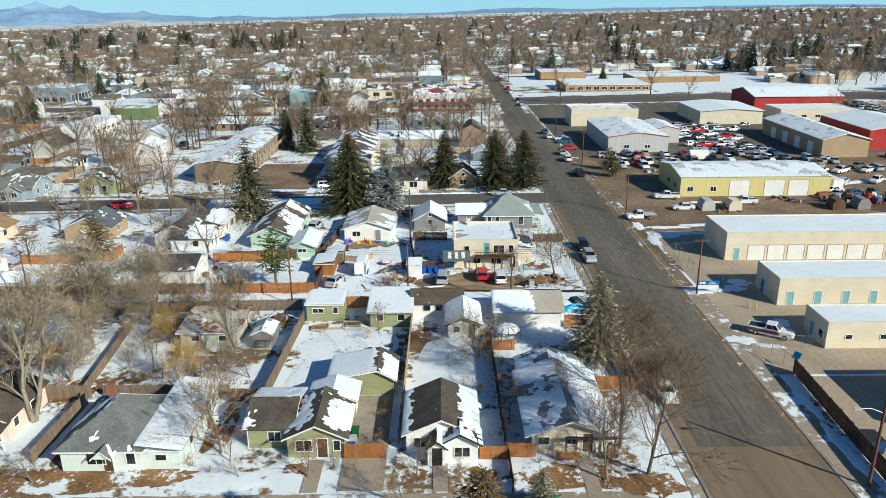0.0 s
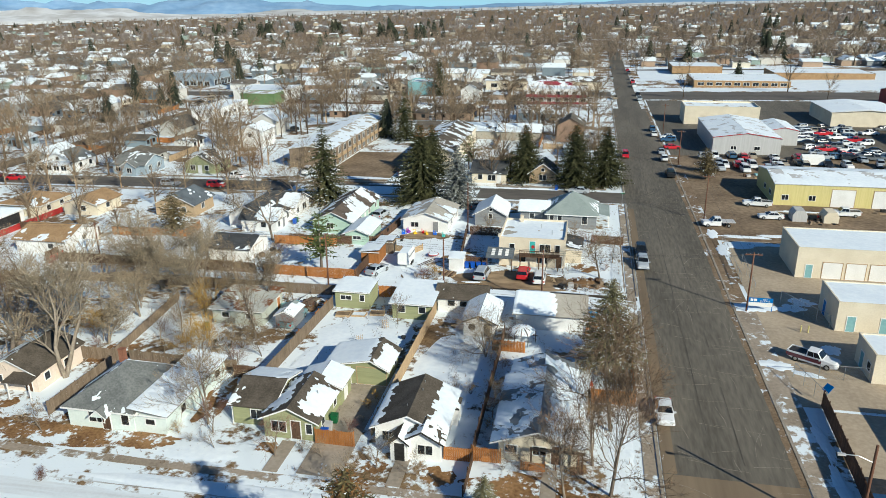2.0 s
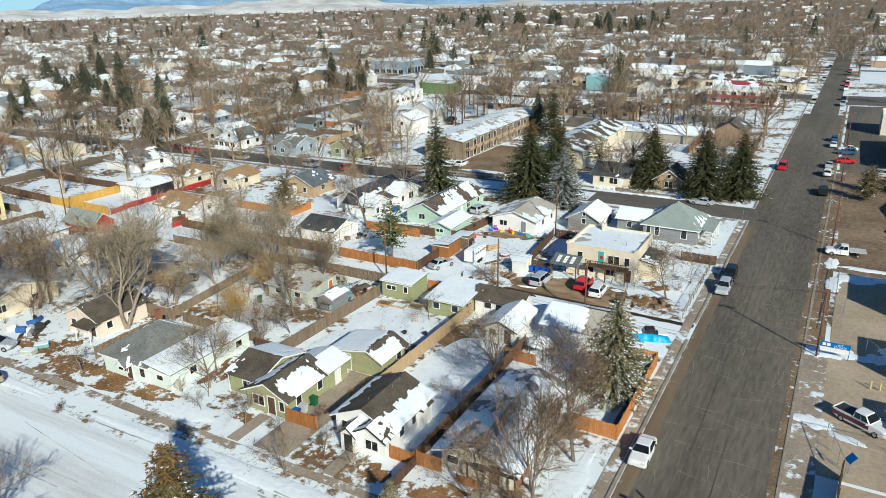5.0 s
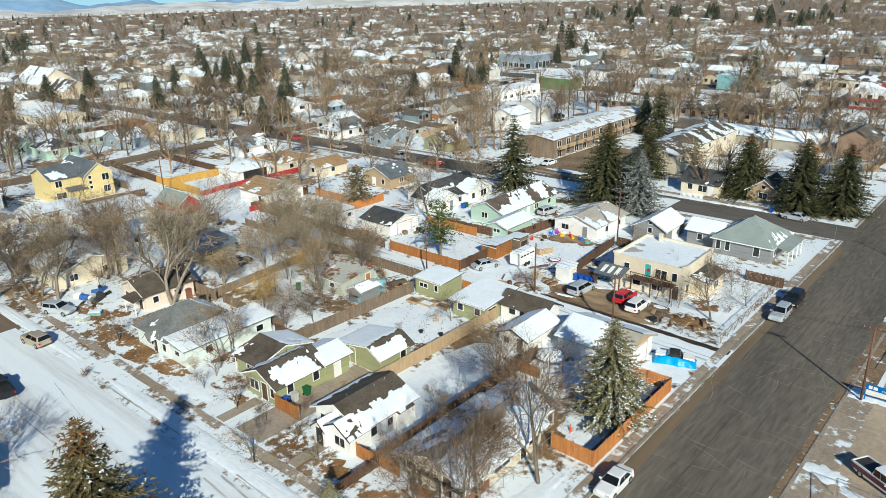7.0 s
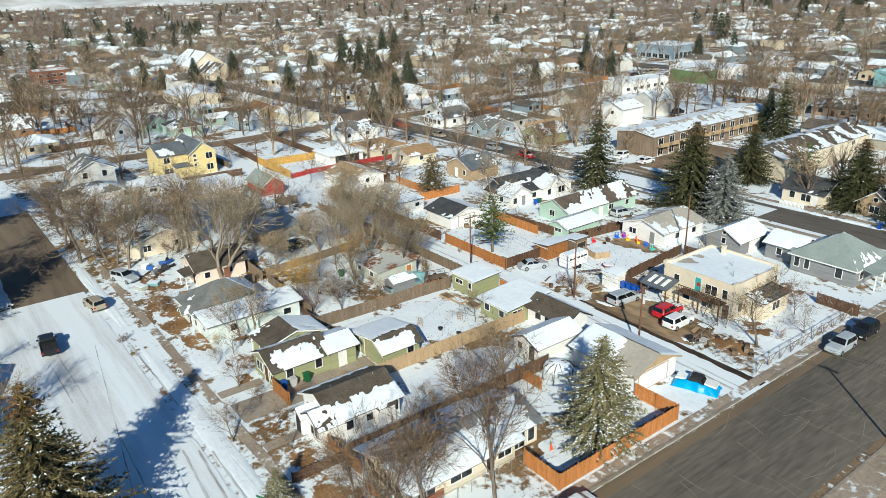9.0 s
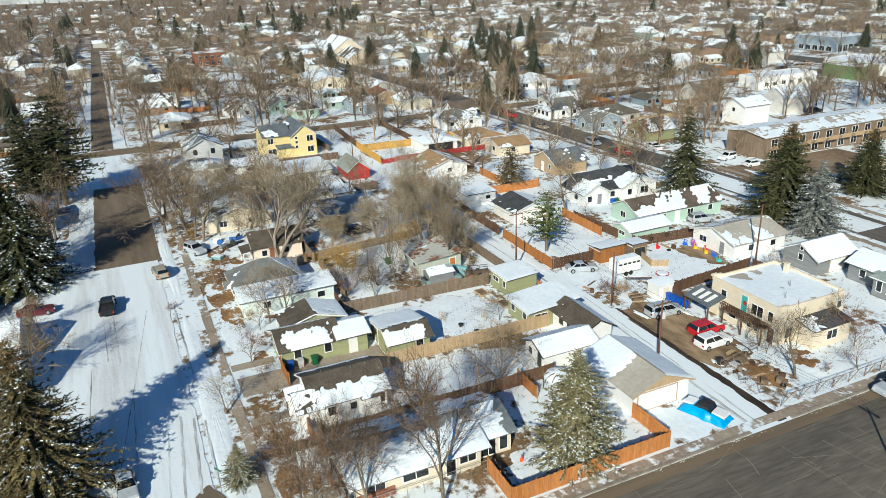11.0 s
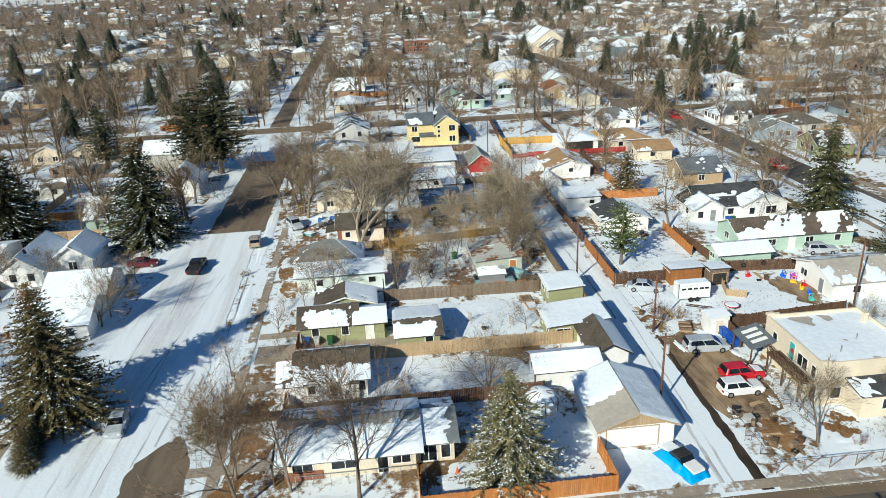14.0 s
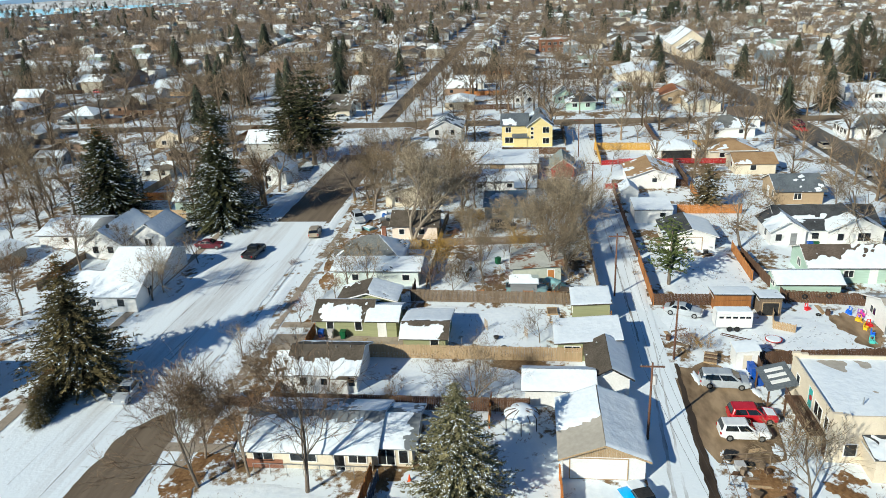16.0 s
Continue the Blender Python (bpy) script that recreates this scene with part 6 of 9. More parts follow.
fence(-9.6, 164.2, -5.0, 164.2, white, 0.9, "low white picket fence round a deck", seed=43, gap=0.1)
home("long cream two-storey row with patchy snow roof", -29.0, -18.0, 180.0, 218.0, 4.8, 6.4, "y", cream, shingle, (0.6, 0.5), seed=145, windows=(("S", -24.5, 3.2, 1.2, 1.0), ("E", 190, 3.2, 1.4, 1.0), ("E", 200, 3.2, 1.4, 1.0), ("E", 210, 3.2, 1.4, 1.0), ("E", 220, 3.2, 1.4, 1.0)))
o = home("long brown timber apartment block with snow roof", -61.0, -49.6, 178.0, 231.0, 5.2, 6.0, "y", old_wood, tar_roof, (0.75, 0.6), seed=147)
cx, cy = o["cx"], o["cy"]
for k in range(12):
    y = 179 + 4.3 * k - cy
    part("balcony", Build().box(-49.6 - cx, -48.2 - cx, y, y + 3.2, 2.6, 2.75).box(-48.25 - cx, -48.2 - cx, y, y + 3.2, 2.75, 3.6), tan_wood, o)
    window(o, "E", y + 1.6, 3.0, 1.8, 1.6, (-61.0 - cx, -49.6 - cx, 178 - cy, 231 - cy))
    window(o, "E", y + 1.6, 0.5, 1.8, 1.6, (-61.0 - cx, -49.6 - cx, 178 - cy, 231 - cy))
home("white two-storey house with snowy roof", -88.0, -80.0, 203.0, 212.0, 5.0, 6.6, "y", white, grey_shingle, (0.8, 0.8), seed=149, windows=(("S", -84, 3.2, 1.0, 1.0),))
o = home("slate-blue cottage with snow on its roof", -104.0, -95.0, 165.0, 174.0, 2.7, 4.6, "x", pale_slate, grey_shingle, (0.4, 0.8), seed=151, windows=(("S", -102.6, 0.9, 1.2, 1.2), ("E", 167.5, 0.9, 1.2, 1.2), ("E", 171.5, 0.9, 1.2, 1.2)))
wing(o, -100.5, -96.5, 163.4, 165.0, 2.6, 3.9, "y", pale_slate, grey_shingle, (0.3, 0.4), seed=152, windows=(("S", -98.3, 0.9, 1.2, 1.2),))
o = home("white cottage with a glazed front porch", -125.6, -116.4, 166.4, 175.0, 2.8, 5.0, "y", white, grey_shingle, (0.15, 0.3), seed=155, windows=(("E", 169, 0.9, 1.1, 1.2), ("E", 173, 0.9, 1.1, 1.2), ("S", -121.0, 3.2, 0.9, 0.8)))
wing(o, -125.4, -116.6, 164.2, 166.38, 2.4, 2.9, "shed_s", white, grey_shingle, (0.6,), seed=156, windows=[("S", -124.4 + 2.2 * k, 0.9, 1.5, 1.2) for k in range(4)])
home("grey-green cottage with dark gabled roof", -85.6, -77.4, 168.4, 177.0, 2.7, 4.9, "y", olive, dark_shingle, (0.2, 0.5), seed=153, windows=(("S", -83.4, 0.9, 1.2, 1.2), ("S", -79.6, 0.9, 1.0, 1.2), ("E", 172, 0.9, 1.0, 1.0)), doors=(("S", -81.5, 0.9, 2.0, white, "door"),))


# ---- trade buildings east of the street ----
def flat_block(label, x0, x1, y0, y1, h, wall_m, roof_snow=1.0, lip=0.25, seed=1, **kw):
    return home(label, x0, x1, y0, y1, h, h + lip, "flat", wall_m, tar_roof, (roof_snow,), seed=seed, trim=wall_m, name="storage_building", category="building", **kw)


STORE = [("S", 49.9, 0.95, 2.1, teal_paint, "door")] + [("S", 53.2 + 3.35 * k, 2.75, 2.6, white, "roller_door") for k in range(16)]
flat_block("long cream storage building with white roller doors", 48.0, 110, 115.6, 126.0, 4.7, cream, seed=201, doors=STORE)
flat_block("long cream storage building with blue-green doors", 48.4, 110, 96.4, 104.0, 3.9, cream, seed=203, doors=[("S", 50.2 + 4.0 * k, 1.0, 2.1, teal_paint, "door") for k in range(14)] + [("W", 101.5, 1.0, 2.1, sign_blue, "door")])
flat_block("cream storage office with small windows", 48.4, 75, 82.6, 88.4, 3.4, cream, seed=205, doors=(("W", 86.3, 1.0, 2.1, teal_paint, "door"), ("S", 57.5, 1.0, 2.1, teal_paint, "door")), windows=(("W", 84.0, 1.0, 1.0, 1.0), ("S", 51.2, 1.3, 0.8, 0.6), ("S", 55.6, 1.3, 0.8, 0.6)))
flat_block("cream storage building beside the fence", 50.4, 80, 62.0, 72.6, 3.4, cream, 0.9, seed=207)
o = home("yellow metal workshop with roller doors and snowy roof", 53.6, 87.0, 157.6, 174.0, 4.4, 5.6, "x", yellow_metal, grey_metal, (0.7, 0.85), seed=209, over=0.15, name="workshop", category="building",
         doors=[("S", x, 4.4, 3.6, white, "roller_door") for x in (66.8, 74.6, 80.0)], windows=(("S", 55.8, 1.2, 1.2, 1.0), ("S", 61.0, 1.2, 1.2, 1.0), ("W", 161, 1.5, 1.6, 1.0), ("W", 166, 1.5, 1.6, 1.0)))
o = home("pale grey metal workshop with pink trim", 48.6, 66.0, 208.0, 240.0, 4.6, 5.8, "y", grey_metal, grey_metal, (0.75, 0.7), seed=211, over=0.15, name="workshop", category="building", trim=red_paint, windows=(("S", 54, 1.4, 1.4, 0.9), ("S", 60, 1.4, 1.4, 0.9)))
wing(o, 66.0, 73.5, 222.0, 238.0, 4.4, 5.2, "y", grey_metal, grey_metal, (0.8, 0.8), seed=212, over=0.1, trim=red_paint)
flat_block("low beige workshop with flat snowy roof", 122.5, 150.0, 262.0, 276.0, 4.0, cream, 1.0, seed=251, windows=[("S", 126 + 5 * k, 1.2, 1.8, 1.0) for k in range(5)])
flat_block("beige masonry building with flat roof", 46.4, 70, 257.0, 270.0, 5.4, cream, 0.8, 0.6, seed=213)
home("cream warehouse with wide snow-covered roof", 91.5, 113.5, 256.0, 281.0, 4.6, 5.4, "y", cream, grey_metal, (0.97, 0.97), seed=215, name="warehouse", category="building")
home("tan masonry workshop with roller doors", 105.6, 118.6, 198.5, 237.0, 5.0, 6.6, "y", tan_block, grey_metal, (0.75, 0.85), seed=217, name="workshop", category="building", doors=[("W", y, 3.4, 3.4, white, "roller_door") for y in (205, 213, 221, 229)])
home("red metal barn with snow roof", 124.5, 148.0, 209.0, 238.0, 5.6, 7.4, "y", red_paint, grey_metal, (0.95, 0.8), seed=219, name="barn", category="barn", over=0.1)
home("long white-roofed hall with red front", 125.0, 160.0, 291.0, 315.0, 5.0, 7.4, "x", red_paint, grey_metal, (0.9, 0.97), seed=221, name="warehouse", category="building")
o = home("low orange-brick school with snowy roofs", 62.0, 104.0, 362.0, 392.0, 3.2, 3.4, "flat", tan_shingle, tar_roof, (0.95,), seed=223, name="school", category="building", trim=white, windows=[("S", 65 + 4 * k, 1.0, 2.6, 1.3) for k in range(10)])
wing(o, 58.0, 84.0, 425.0, 450.0, 3.4, 3.6, "flat", tan_shingle, tar_roof, (0.9,), seed=224, trim=tan_shingle)
wing(o, 104.0, 150.0, 396.0, 420.0, 3.4, 3.6, "flat", tan_shingle, tar_roof, (0.95,), seed=225, trim=tan_shingle)
o = home("two-storey motel with red balconies and snowy roof", -10.5, 14.0, 305.0, 316.0, 5.6, 6.0, "flat", white, tar_roof, (0.97,), seed=227, name="motel", category="building", trim=white, windows=[("S", -8 + 3.4 * k, z, 1.6, 1.3) for k in range(7) for z in (0.9, 3.6)])
cx, cy = o["cx"], o["cy"]
part("gallery", Build().box(-10.5 - cx, 14.0 - cx, 303.6 - cy, 304.96 - cy, 2.7, 2.9).box(-10.5 - cx, 14.0 - cx, 303.6 - cy, 303.7 - cy, 2.9, 3.8).box(-10.5 - cx, 14.0 - cx, 303.6 - cy, 303.7 - cy, 0, .9), magenta_roof, o, "dark red gallery railing")
home("red-roofed restaurant by the road", -11.0, 7.0, 317.0, 326.0, 4.4, 7.0, "x", cream, magenta_roof, (0.7, 0.8), seed=229, name="restaurant", category="building")
flat_block("turquoise shop with a flat roof", -67.0, -54.0, 331.0, 346.0, 5.4, teal_paint, 0.9, 0.6, seed=231)
flat_block("slate-blue showroom with snow roof", -207.0, -183.0, 367.0, 392.0, 7.0, pale_slate, 1.0, 0.3, seed=233, windows=[("E", 369.5 + 3.6 * k, 0.6, 2.8, 3.0) for k in range(6)] + [("S", -203 + 4 * k, 0.6, 2.8, 2.2) for k in range(5)])
flat_block("long white store with flat snowy roof", -131.5, -121.6, 253.0, 280.0, 4.0, white, 1.0, 0.2, seed=241, windows=[("E", 256 + 4 * k, 1.0, 1.8, 1.2) for k in range(6)])
flat_block("white store behind the green shop", -142.0, -117.0, 308.0, 328.0, 4.8, white, 1.0, 0.2, seed=243)
flat_block("white store with a blue front", -271.0, -246.0, 383.0, 400.0, 4.6, pale_grey, 0.9, 0.4, seed=245, windows=[("S", -268 + 4 * k, 0.8, 2.6, 1.8) for k in range(6)])
flat_block("green shop with snow roof", -132.4, -117.0, 295.6, 306.0, 4.6, shop_green, 0.55, 0.2, seed=235)
home("cream shops in a row with snow roof", -34.0, 20.0, 352.0, 366.0, 4.0, 5.6, "x", cream, shingle, (0.5, 0.7), seed=237, name="shops", category="building", windows=[("S", -30 + 6 * k, 0.9, 3.0, 1.8) for k in range(8)])
o = home("tan stone church with steep snowy roof", -346, -318, 158, 176, 5.5, 12.0, "x", stucco, shingle, (0.75, 0.8), seed=239, name="church", category="building", windows=[("S", -342 + 5 * k, 1.5, 1.6, 3.0) for k in range(5)] + [("E", 167, 3.0, 2.4, 4.0)])
wing(o, -318, -296, 160, 174, 4.0, 8.0, "x", stucco, shingle, (0.45, 0.5), seed=240, windows=[("S", -315 + 5 * k, 1.0, 2.0, 1.6) for k in range(4)])
# ---- houses beyond the western cross street ----
home("mint-green house with dark hipped roof", -172.0, -162.5, 98.4, 107.4, 2.8, 4.8, "hip", mint, dark_shingle, (0.3, 0.3, 0.1, 0.1), seed=253, windows=(("E", 101, 1.0, 1.4, 1.2), ("E", 105, 1.0, 1.2, 1.2), ("S", -167, 1.0, 1.4, 1.2)))
home("mint-green cottage with grey gabled roof", -184.5, -176.0, 95.0, 102.0, 2.7, 4.6, "x", mint, grey_shingle, (0.5, 0.6), seed=255, windows=(("E", 97, 1.0, 1.2, 1.1), ("E", 101, 1.0, 1.2, 1.1), ("S", -179, 1.0, 1.4, 1.1)))
home("long white shed with faded maroon roof", -226.0, -216.5, 99.0, 114.0, 2.7, 3.8, "y", white, brown_shingle, (0.1, 0.15), seed=257, name="shed", category="shed", windows=(("E", 104, 1.0, 1.2, 1.0), ("E", 110, 1.0, 1.2, 1.0)))
home("long cream building with snow-covered roof", -245.0, -221.0, 121.0, 136.0, 3.4, 5.0, "x", cream, shingle, (0.97, 0.9), seed=259, name="hall", category="building", windows=[("S", -242 + 4 * k, 1.0, 1.6, 1.2) for k in range(6)] + [("E", 128, 1.0, 1.6, 1.2)])
home("cottage with rusty orange shingle roof", -182.0, -171.0, 128.5, 139.0, 2.8, 4.8, "x", tan_block, new_shingle, (0.1, 0.5), seed=261, windows=(("E", 131.5, 1.0, 1.2, 1.1), ("S", -176, 1.0, 1.4, 1.1)))
home("blue-grey cottage with pale gabled roof", -169.0, -158.0, 117.5, 126.0, 2.8, 5.0, "y", pale_slate, grey_shingle, (0.6, 0.5), seed=263, windows=(("E", 120, 1.0, 1.2, 1.1), ("S", -163.5, 1.0, 1.4, 1.1)))
home("white house with snowy hipped roof and carport", -184.0, -170.5, 184.5, 198.5, 2.8, 4.6, "hip", white, grey_shingle, (0.98, 0.95, 0.95, 0.95), seed=265, windows=(("E", 188, 1.0, 2.2, 1.2), ("E", 194, 1.0, 2.2, 1.2), ("S", -177, 1.0, 2.0, 1.2)))
home("white gabled house with maroon roof", -184.5, -175.3, 80.5, 90.0, 2.8, 5.2, "x", white, brown_shingle, (0.4, 0.7), seed=267, windows=(("E", 83, 1.0, 1.1, 1.1), ("E", 87, 1.0, 1.1, 1.1), ("E", 85.2, 3.4, 0.8, 0.8)))
home("brick two-storey apartment block with flat roof", -366.0, -350.0, 92.0, 110.0, 6.4, 6.8, "flat", brick_m, tar_roof, (0.6,), seed=269, name="apartment_block", category="building", trim=brick_m, windows=[("E", 94.5 + 3.2 * k, z, 1.6, 1.4) for k in range(5) for z in (0.9, 3.9)])

# storage sign, bollards, solar panel
o = thing("storage_sign", 40.1, 101.2, 0, "blue and white storage sign on two posts", "sign")
part("board", Build().box(-1.55, 1.55, -.05, .05, 1.35, 2.0), sign_blue, o)
part("lower_board", Build().box(-1.55, 1.55, -.05, .05, 0.75, 1.33), white, o)
for x in (-1.55, 1.55):
    part("post", Build().box(x - .05, x + .05, -.04, .04, 0, 2.05), sign_blue, o)
part("emblem", Build().box(-1.35, -1.0, -.062, -.05, 1.5, 1.86).box(-.9, -.5, -.062, -.05, 1.5, 1.86), white, o)
for k, (word, z) in enumerate((("SELF", 1.70), ("STORAGE", 1.44))):
    cu = bpy.data.curves.new("lettering", "FONT")
    cu.body, cu.size, cu.extrude, cu.align_x = word, 0.30, 0.006, "CENTER"
    cu.materials.append(white)
    t_ = new("lettering", cu)
    t_.parent, t_.matrix_local = o, pose(0.55, -.058, z, 90, 0, 0)
for x in (44.0, 44.9):
    solo("bollard", Build().tube((x, 95.2, land(x, 95)), (x, 95.2, land(x, 95) + 1.0), .09, .09, 8), yellow_metal, "yellow steel bollard by the gate", "bollard", group="bollards")
o = thing("solar_panel", 42.2, 77.4, -60, "small solar panel on a post", "panel")
part("post", Build().tube((0, 0, 0), (0, 0, 1.5), .05, .05, 6), steel, o)
part("panel", Build().slab([(-.45, -.3, 1.45), (.45, -.3, 1.45), (.45, .35, 2.1), (-.45, .35, 2.1)], .05), sign_blue, o, "dark blue panel")
wire_fence(40.2, 82.7, 48.3, 82.9, 1.8, steel, "chain-link fence round the yard")
wire_fence(41.9, 76.4, 40.2, 82.7, 1.8, steel, "chain-link gate standing open")
wire_fence(43.5, 104.5, 47.9, 97.0, 1.9, steel, "chain-link gate by the storage units")
wire_fence(40.5, 107.0, 41.0, 120.0, 1.9, steel, "galvanised chain-link fence posts")
wire_fence(39.6, 112.0, 39.8, 131.5, 1.2, steel, "low wire fence by the pavement")
fence(41.6, 76.6, 40.6, 56.0, dark_wood, 1.9, "tall dark wooden fence beside the pavement", seed=51)
fence(40.6, 56.0, 40.4, 36.0, dark_wood, 1.9, "tall dark wooden fence beside the pavement", seed=52)

o = thing("skip_bin", 41.9, 61.0, 90, "dark blue steel skip bin beside the fence", "bin")
part("bin_body", Build().prism([(-.8, .15), (.8, .15), (1.0, 1.5), (-.9, 1.5)], "x", -1.1, 1.1), sign_navy, o)
for s_ in (-.56, .56):
    part("lid", Build().slab([(s_ - .53, -.92, 1.5), (s_ + .53, -.92, 1.5), (s_ + .53, 1.02, 1.6), (s_ - .53, 1.02, 1.6)], .06), dark, o, "black plastic lid")
part("label_plate", Build().box(-.4, .4, -.95, -.90, .7, 1.0), yellow_metal, o, "yellow plate")

# ---- utility poles, lamps and wires ----
def utility_pole(x, y, h, rz=0.0, arms=1, label="brown wooden utility pole with a crossarm", drum=False):
    o = thing("utility_pole", x, y, rz, label, "utility pole")
    part("shaft", Build().tube((0, 0, -.2), (0, 0, h), .13, .09, 9), pole_wood, o, smooth=True)
    for k in range(arms):
        part("crossarm", Build().box(-1.1, 1.1, -.06, .06, h - .45 - k, h - .32 - k), pole_wood, o)
        for dx in (-1.0, -.5, .5, 1.0):
            part("insulator", Build().tube((dx, 0, h - .32 - k), (dx, 0, h - .16 - k), .05, .03, 6), steel, o)
    if drum:
        part("transformer", Build().tube((.3, 0, h - 2.2), (.3, 0, h - 1.3), .22, .22, 10), grey_metal, o, "grey transformer drum")
    return o


utility_pole(10.2, 98.1, 8.3, 90, 1, drum=True)
utility_pole(-5.0, 103.2, 7.6, 90, 0, "plain reddish wooden pole")
utility_pole(-21.8, 98.4, 9.0, 90, 1)
utility_pole(-5.6, 129.2, 9.6, 0, 0, "plain brown wooden pole")
utility_pole(38.3, 100.8, 8.8, 0, 1, "red-brown wooden pole by the storage sign")
utility_pole(38.3, 144.2, 9.0, 0, 1)
utility_pole(38.3, 192.5, 9.0, 0, 1)
utility_pole(-60.0, 98.3, 9.0, 90, 1)
utility_pole(-100.0, 98.3, 9.0, 90, 1)
utility_pole(38.4, 240, 9.0, 0, 1)


def wire(x0, y0, z0, x1, y1, z1, sag=0.5):
    b = Build()
    n = 8
    pts = [(x0 + (x1 - x0) * i / n, y0 + (y1 - y0) * i / n, z0 + (z1 - z0) * i / n - sag * 4 * (i / n) * (1 - i / n)) for i in range(n + 1)]
    b.line(pts, .014)
    solo("overhead_wire", b, dark, "thin dark overhead wire between poles", "wire", group="overhead wires")


for d in (-.9, 0, .9):
    wire(38.3, 100.8 + d * .2, 8.4, 10.2, 98.1 + d, 8.0)
    wire(10.2, 98.1 + d, 8.0, -21.8, 98.4 + d, 8.7)
    wire(-21.8, 98.4 + d, 8.6, -60.0, 98.3 + d, 8.2)
    wire(-60.0, 98.3 + d, 8.2, -100.0, 98.3 + d, 7.3)
    wire(38.3 + d, 100.8, 8.5, 38.3 + d, 144.2, 8.2)
    wire(38.3 + d, 144.2, 8.2, 38.3 + d, 192.5, 7.0)
wire(10.2, 98.1, 6.6, -5.0, 103.2, 7.2)
wire(-5.0, 103.2, 7.2, -5.6, 129.2, 9.0)
o = thing("street_lamp", 38.6, 55.2, 0, "wooden street lamp with a bent arm", "street lamp")
part("shaft", Build().tube((0, 0, -.2), (0, 0, 9.2), .16, .11, 9), pole_wood, o)
part("arm", Build().tube((0, 0, 7.6), (-1.2, 0, 8.1), .04, .04, 6).tube((-1.2, 0, 8.1), (-2.2, 0, 8.1), .04, .04, 6), steel, o)
part("lamp_head", Build().box(-2.7, -2.1, -.13, .13, 8.02, 8.16), grey_metal, o)

# ---- vehicles ----
park("van", "silver", 0.3, 107.4, 86, "silver minivan parked on the dirt")
o = park("suv", "red", 6.6, 108.5, 90, "red sport utility car with snow on its bonnet")
part("bonnet_snow", Build().slab([(1.15, -.7, 1.08), (2.05, -.62, 1.0), (2.0, .5, 1.0), (1.1, .68, 1.09)], .07), snow, o)
park("suv", "white", 9.3, 107.0, 90, "white sport utility car on the muddy parking place")
park("sedan", "silver", -16.5, 106.4, 70, "silver hatchback parked in the snow")
park("sedan", "white", 22.9 + 2.0, 71.4, -90, "white saloon car parked at the kerb")
park("suv", "silver", 25.2, 116.2, -90, "silver car parked at the kerb")
park("suv", "black", 25.2, 122.0, -90, "dark car parked at the kerb")
park("sedan", "silver", 5.0, 43.0, 5, "silver saloon car on the snowy street")
park("suv", "tan", -46.0, 50.0, -172, "tan estate car on the snowy street")
park("pickup", "black", -36.6, 42.4, 176, "black pickup truck parked in the snow")
park("sedan", "maroon", -40.0, 33.4, 90, "dark red car in a driveway")
park("suv", "silver", -53.4, 56.0, 25, "silver sport utility car on a dirt drive under trees")
park("flatbed", "white", 40.2, 140.6, 185, "white flatbed truck at the kerb")
park("pickup", "white", 50.2, 156.0, 175, "white pickup truck on the dirt lot")
park("pickup", "white", 65.4, 151.2, 180, "white pickup truck on the dirt lot")
park("sedan", "white", 51.0, 147.0, 180, "white saloon car on the dirt lot")
park("pickup", "teal", -22.6, 86.6, 88, "old dark pickup behind the weathered fence", up=0.0)
park("suv", "silver", -24.4, 136.5, 80, "silver car in a driveway")
park("sedan", "grey", -6.5, 146.0, 90, "grey car in a driveway")
park("sedan", "silver", 14.0, 161.0, 175, "silver car at the kerb")
park("suv", "black", -48.6, 82.5, 92, "dark sport utility car on a snowy yard")
park("sedan", "red", -126, 156.5, 10, "red car at the kerb")
park("sedan", "maroon", -134, 158.5, 10, "dark red car at the kerb")
park("sedan", "grey", -140.5, 146, 95, "grey car turning into the side street")
park("pickup", "white", -70, 164, 170, "white pickup at the kerb")
rng = random.Random(77)
COL = ("white", "silver", "black", "blue", "grey", "red", "white", "silver", "tan")
KIND = ("sedan", "suv", "pickup", "suv", "van", "sedan")
for x0, x1, y0, y1, nx, ny, rz in ((70, 104, 146, 153, 7, 2, 90), (38.5, 47, 196, 236, 2, 8, 5), (48, 100, 188, 203, 11, 3, 90), (76, 104, 208, 250, 6, 6, 12), (88, 104, 157, 180, 3, 3, 40),
                                   (122, 150, 244, 268, 5, 4, 90), (-54, -26, 172, 198, 5, 2, 90), (-160, -120, 300, 322, 8, 3, 90), (112, 150, 182, 198, 7, 2, 90), (-56, -14, 288, 300, 6, 1, 90)):
    for i in range(nx):
        for j in range(ny):
            if rng.random() < 0.74:
                x, y = x0 + (x1 - x0) * i / max(1, nx - 1) + rng.uniform(-.5, .5), y0 + (y1 - y0) * j / max(1, ny - 1) + rng.uniform(-.6, .6)
                if free(x, y, 1.5):
                    park(rng.choice(KIND), rng.choice(COL), x, y, rz + rng.choice((0, 180)) + rng.uniform(-8, 8), "")
for y in list(range(180, 256, 9)) + list(range(300, 480, 16)):
    if rng.random() < 0.7:
        park(rng.choice(KIND), rng.choice(COL), 35.2, y, 90, "")
    if rng.random() < 0.35:
        park(rng.choice(KIND), rng.choice(COL), 25.4, y + 3, -90, "")
for x in range(-130, -58, 12):
    if rng.random() < 0.5:
        park(rng.choice(KIND), rng.choice(COL), x, 155.2, 0, "")
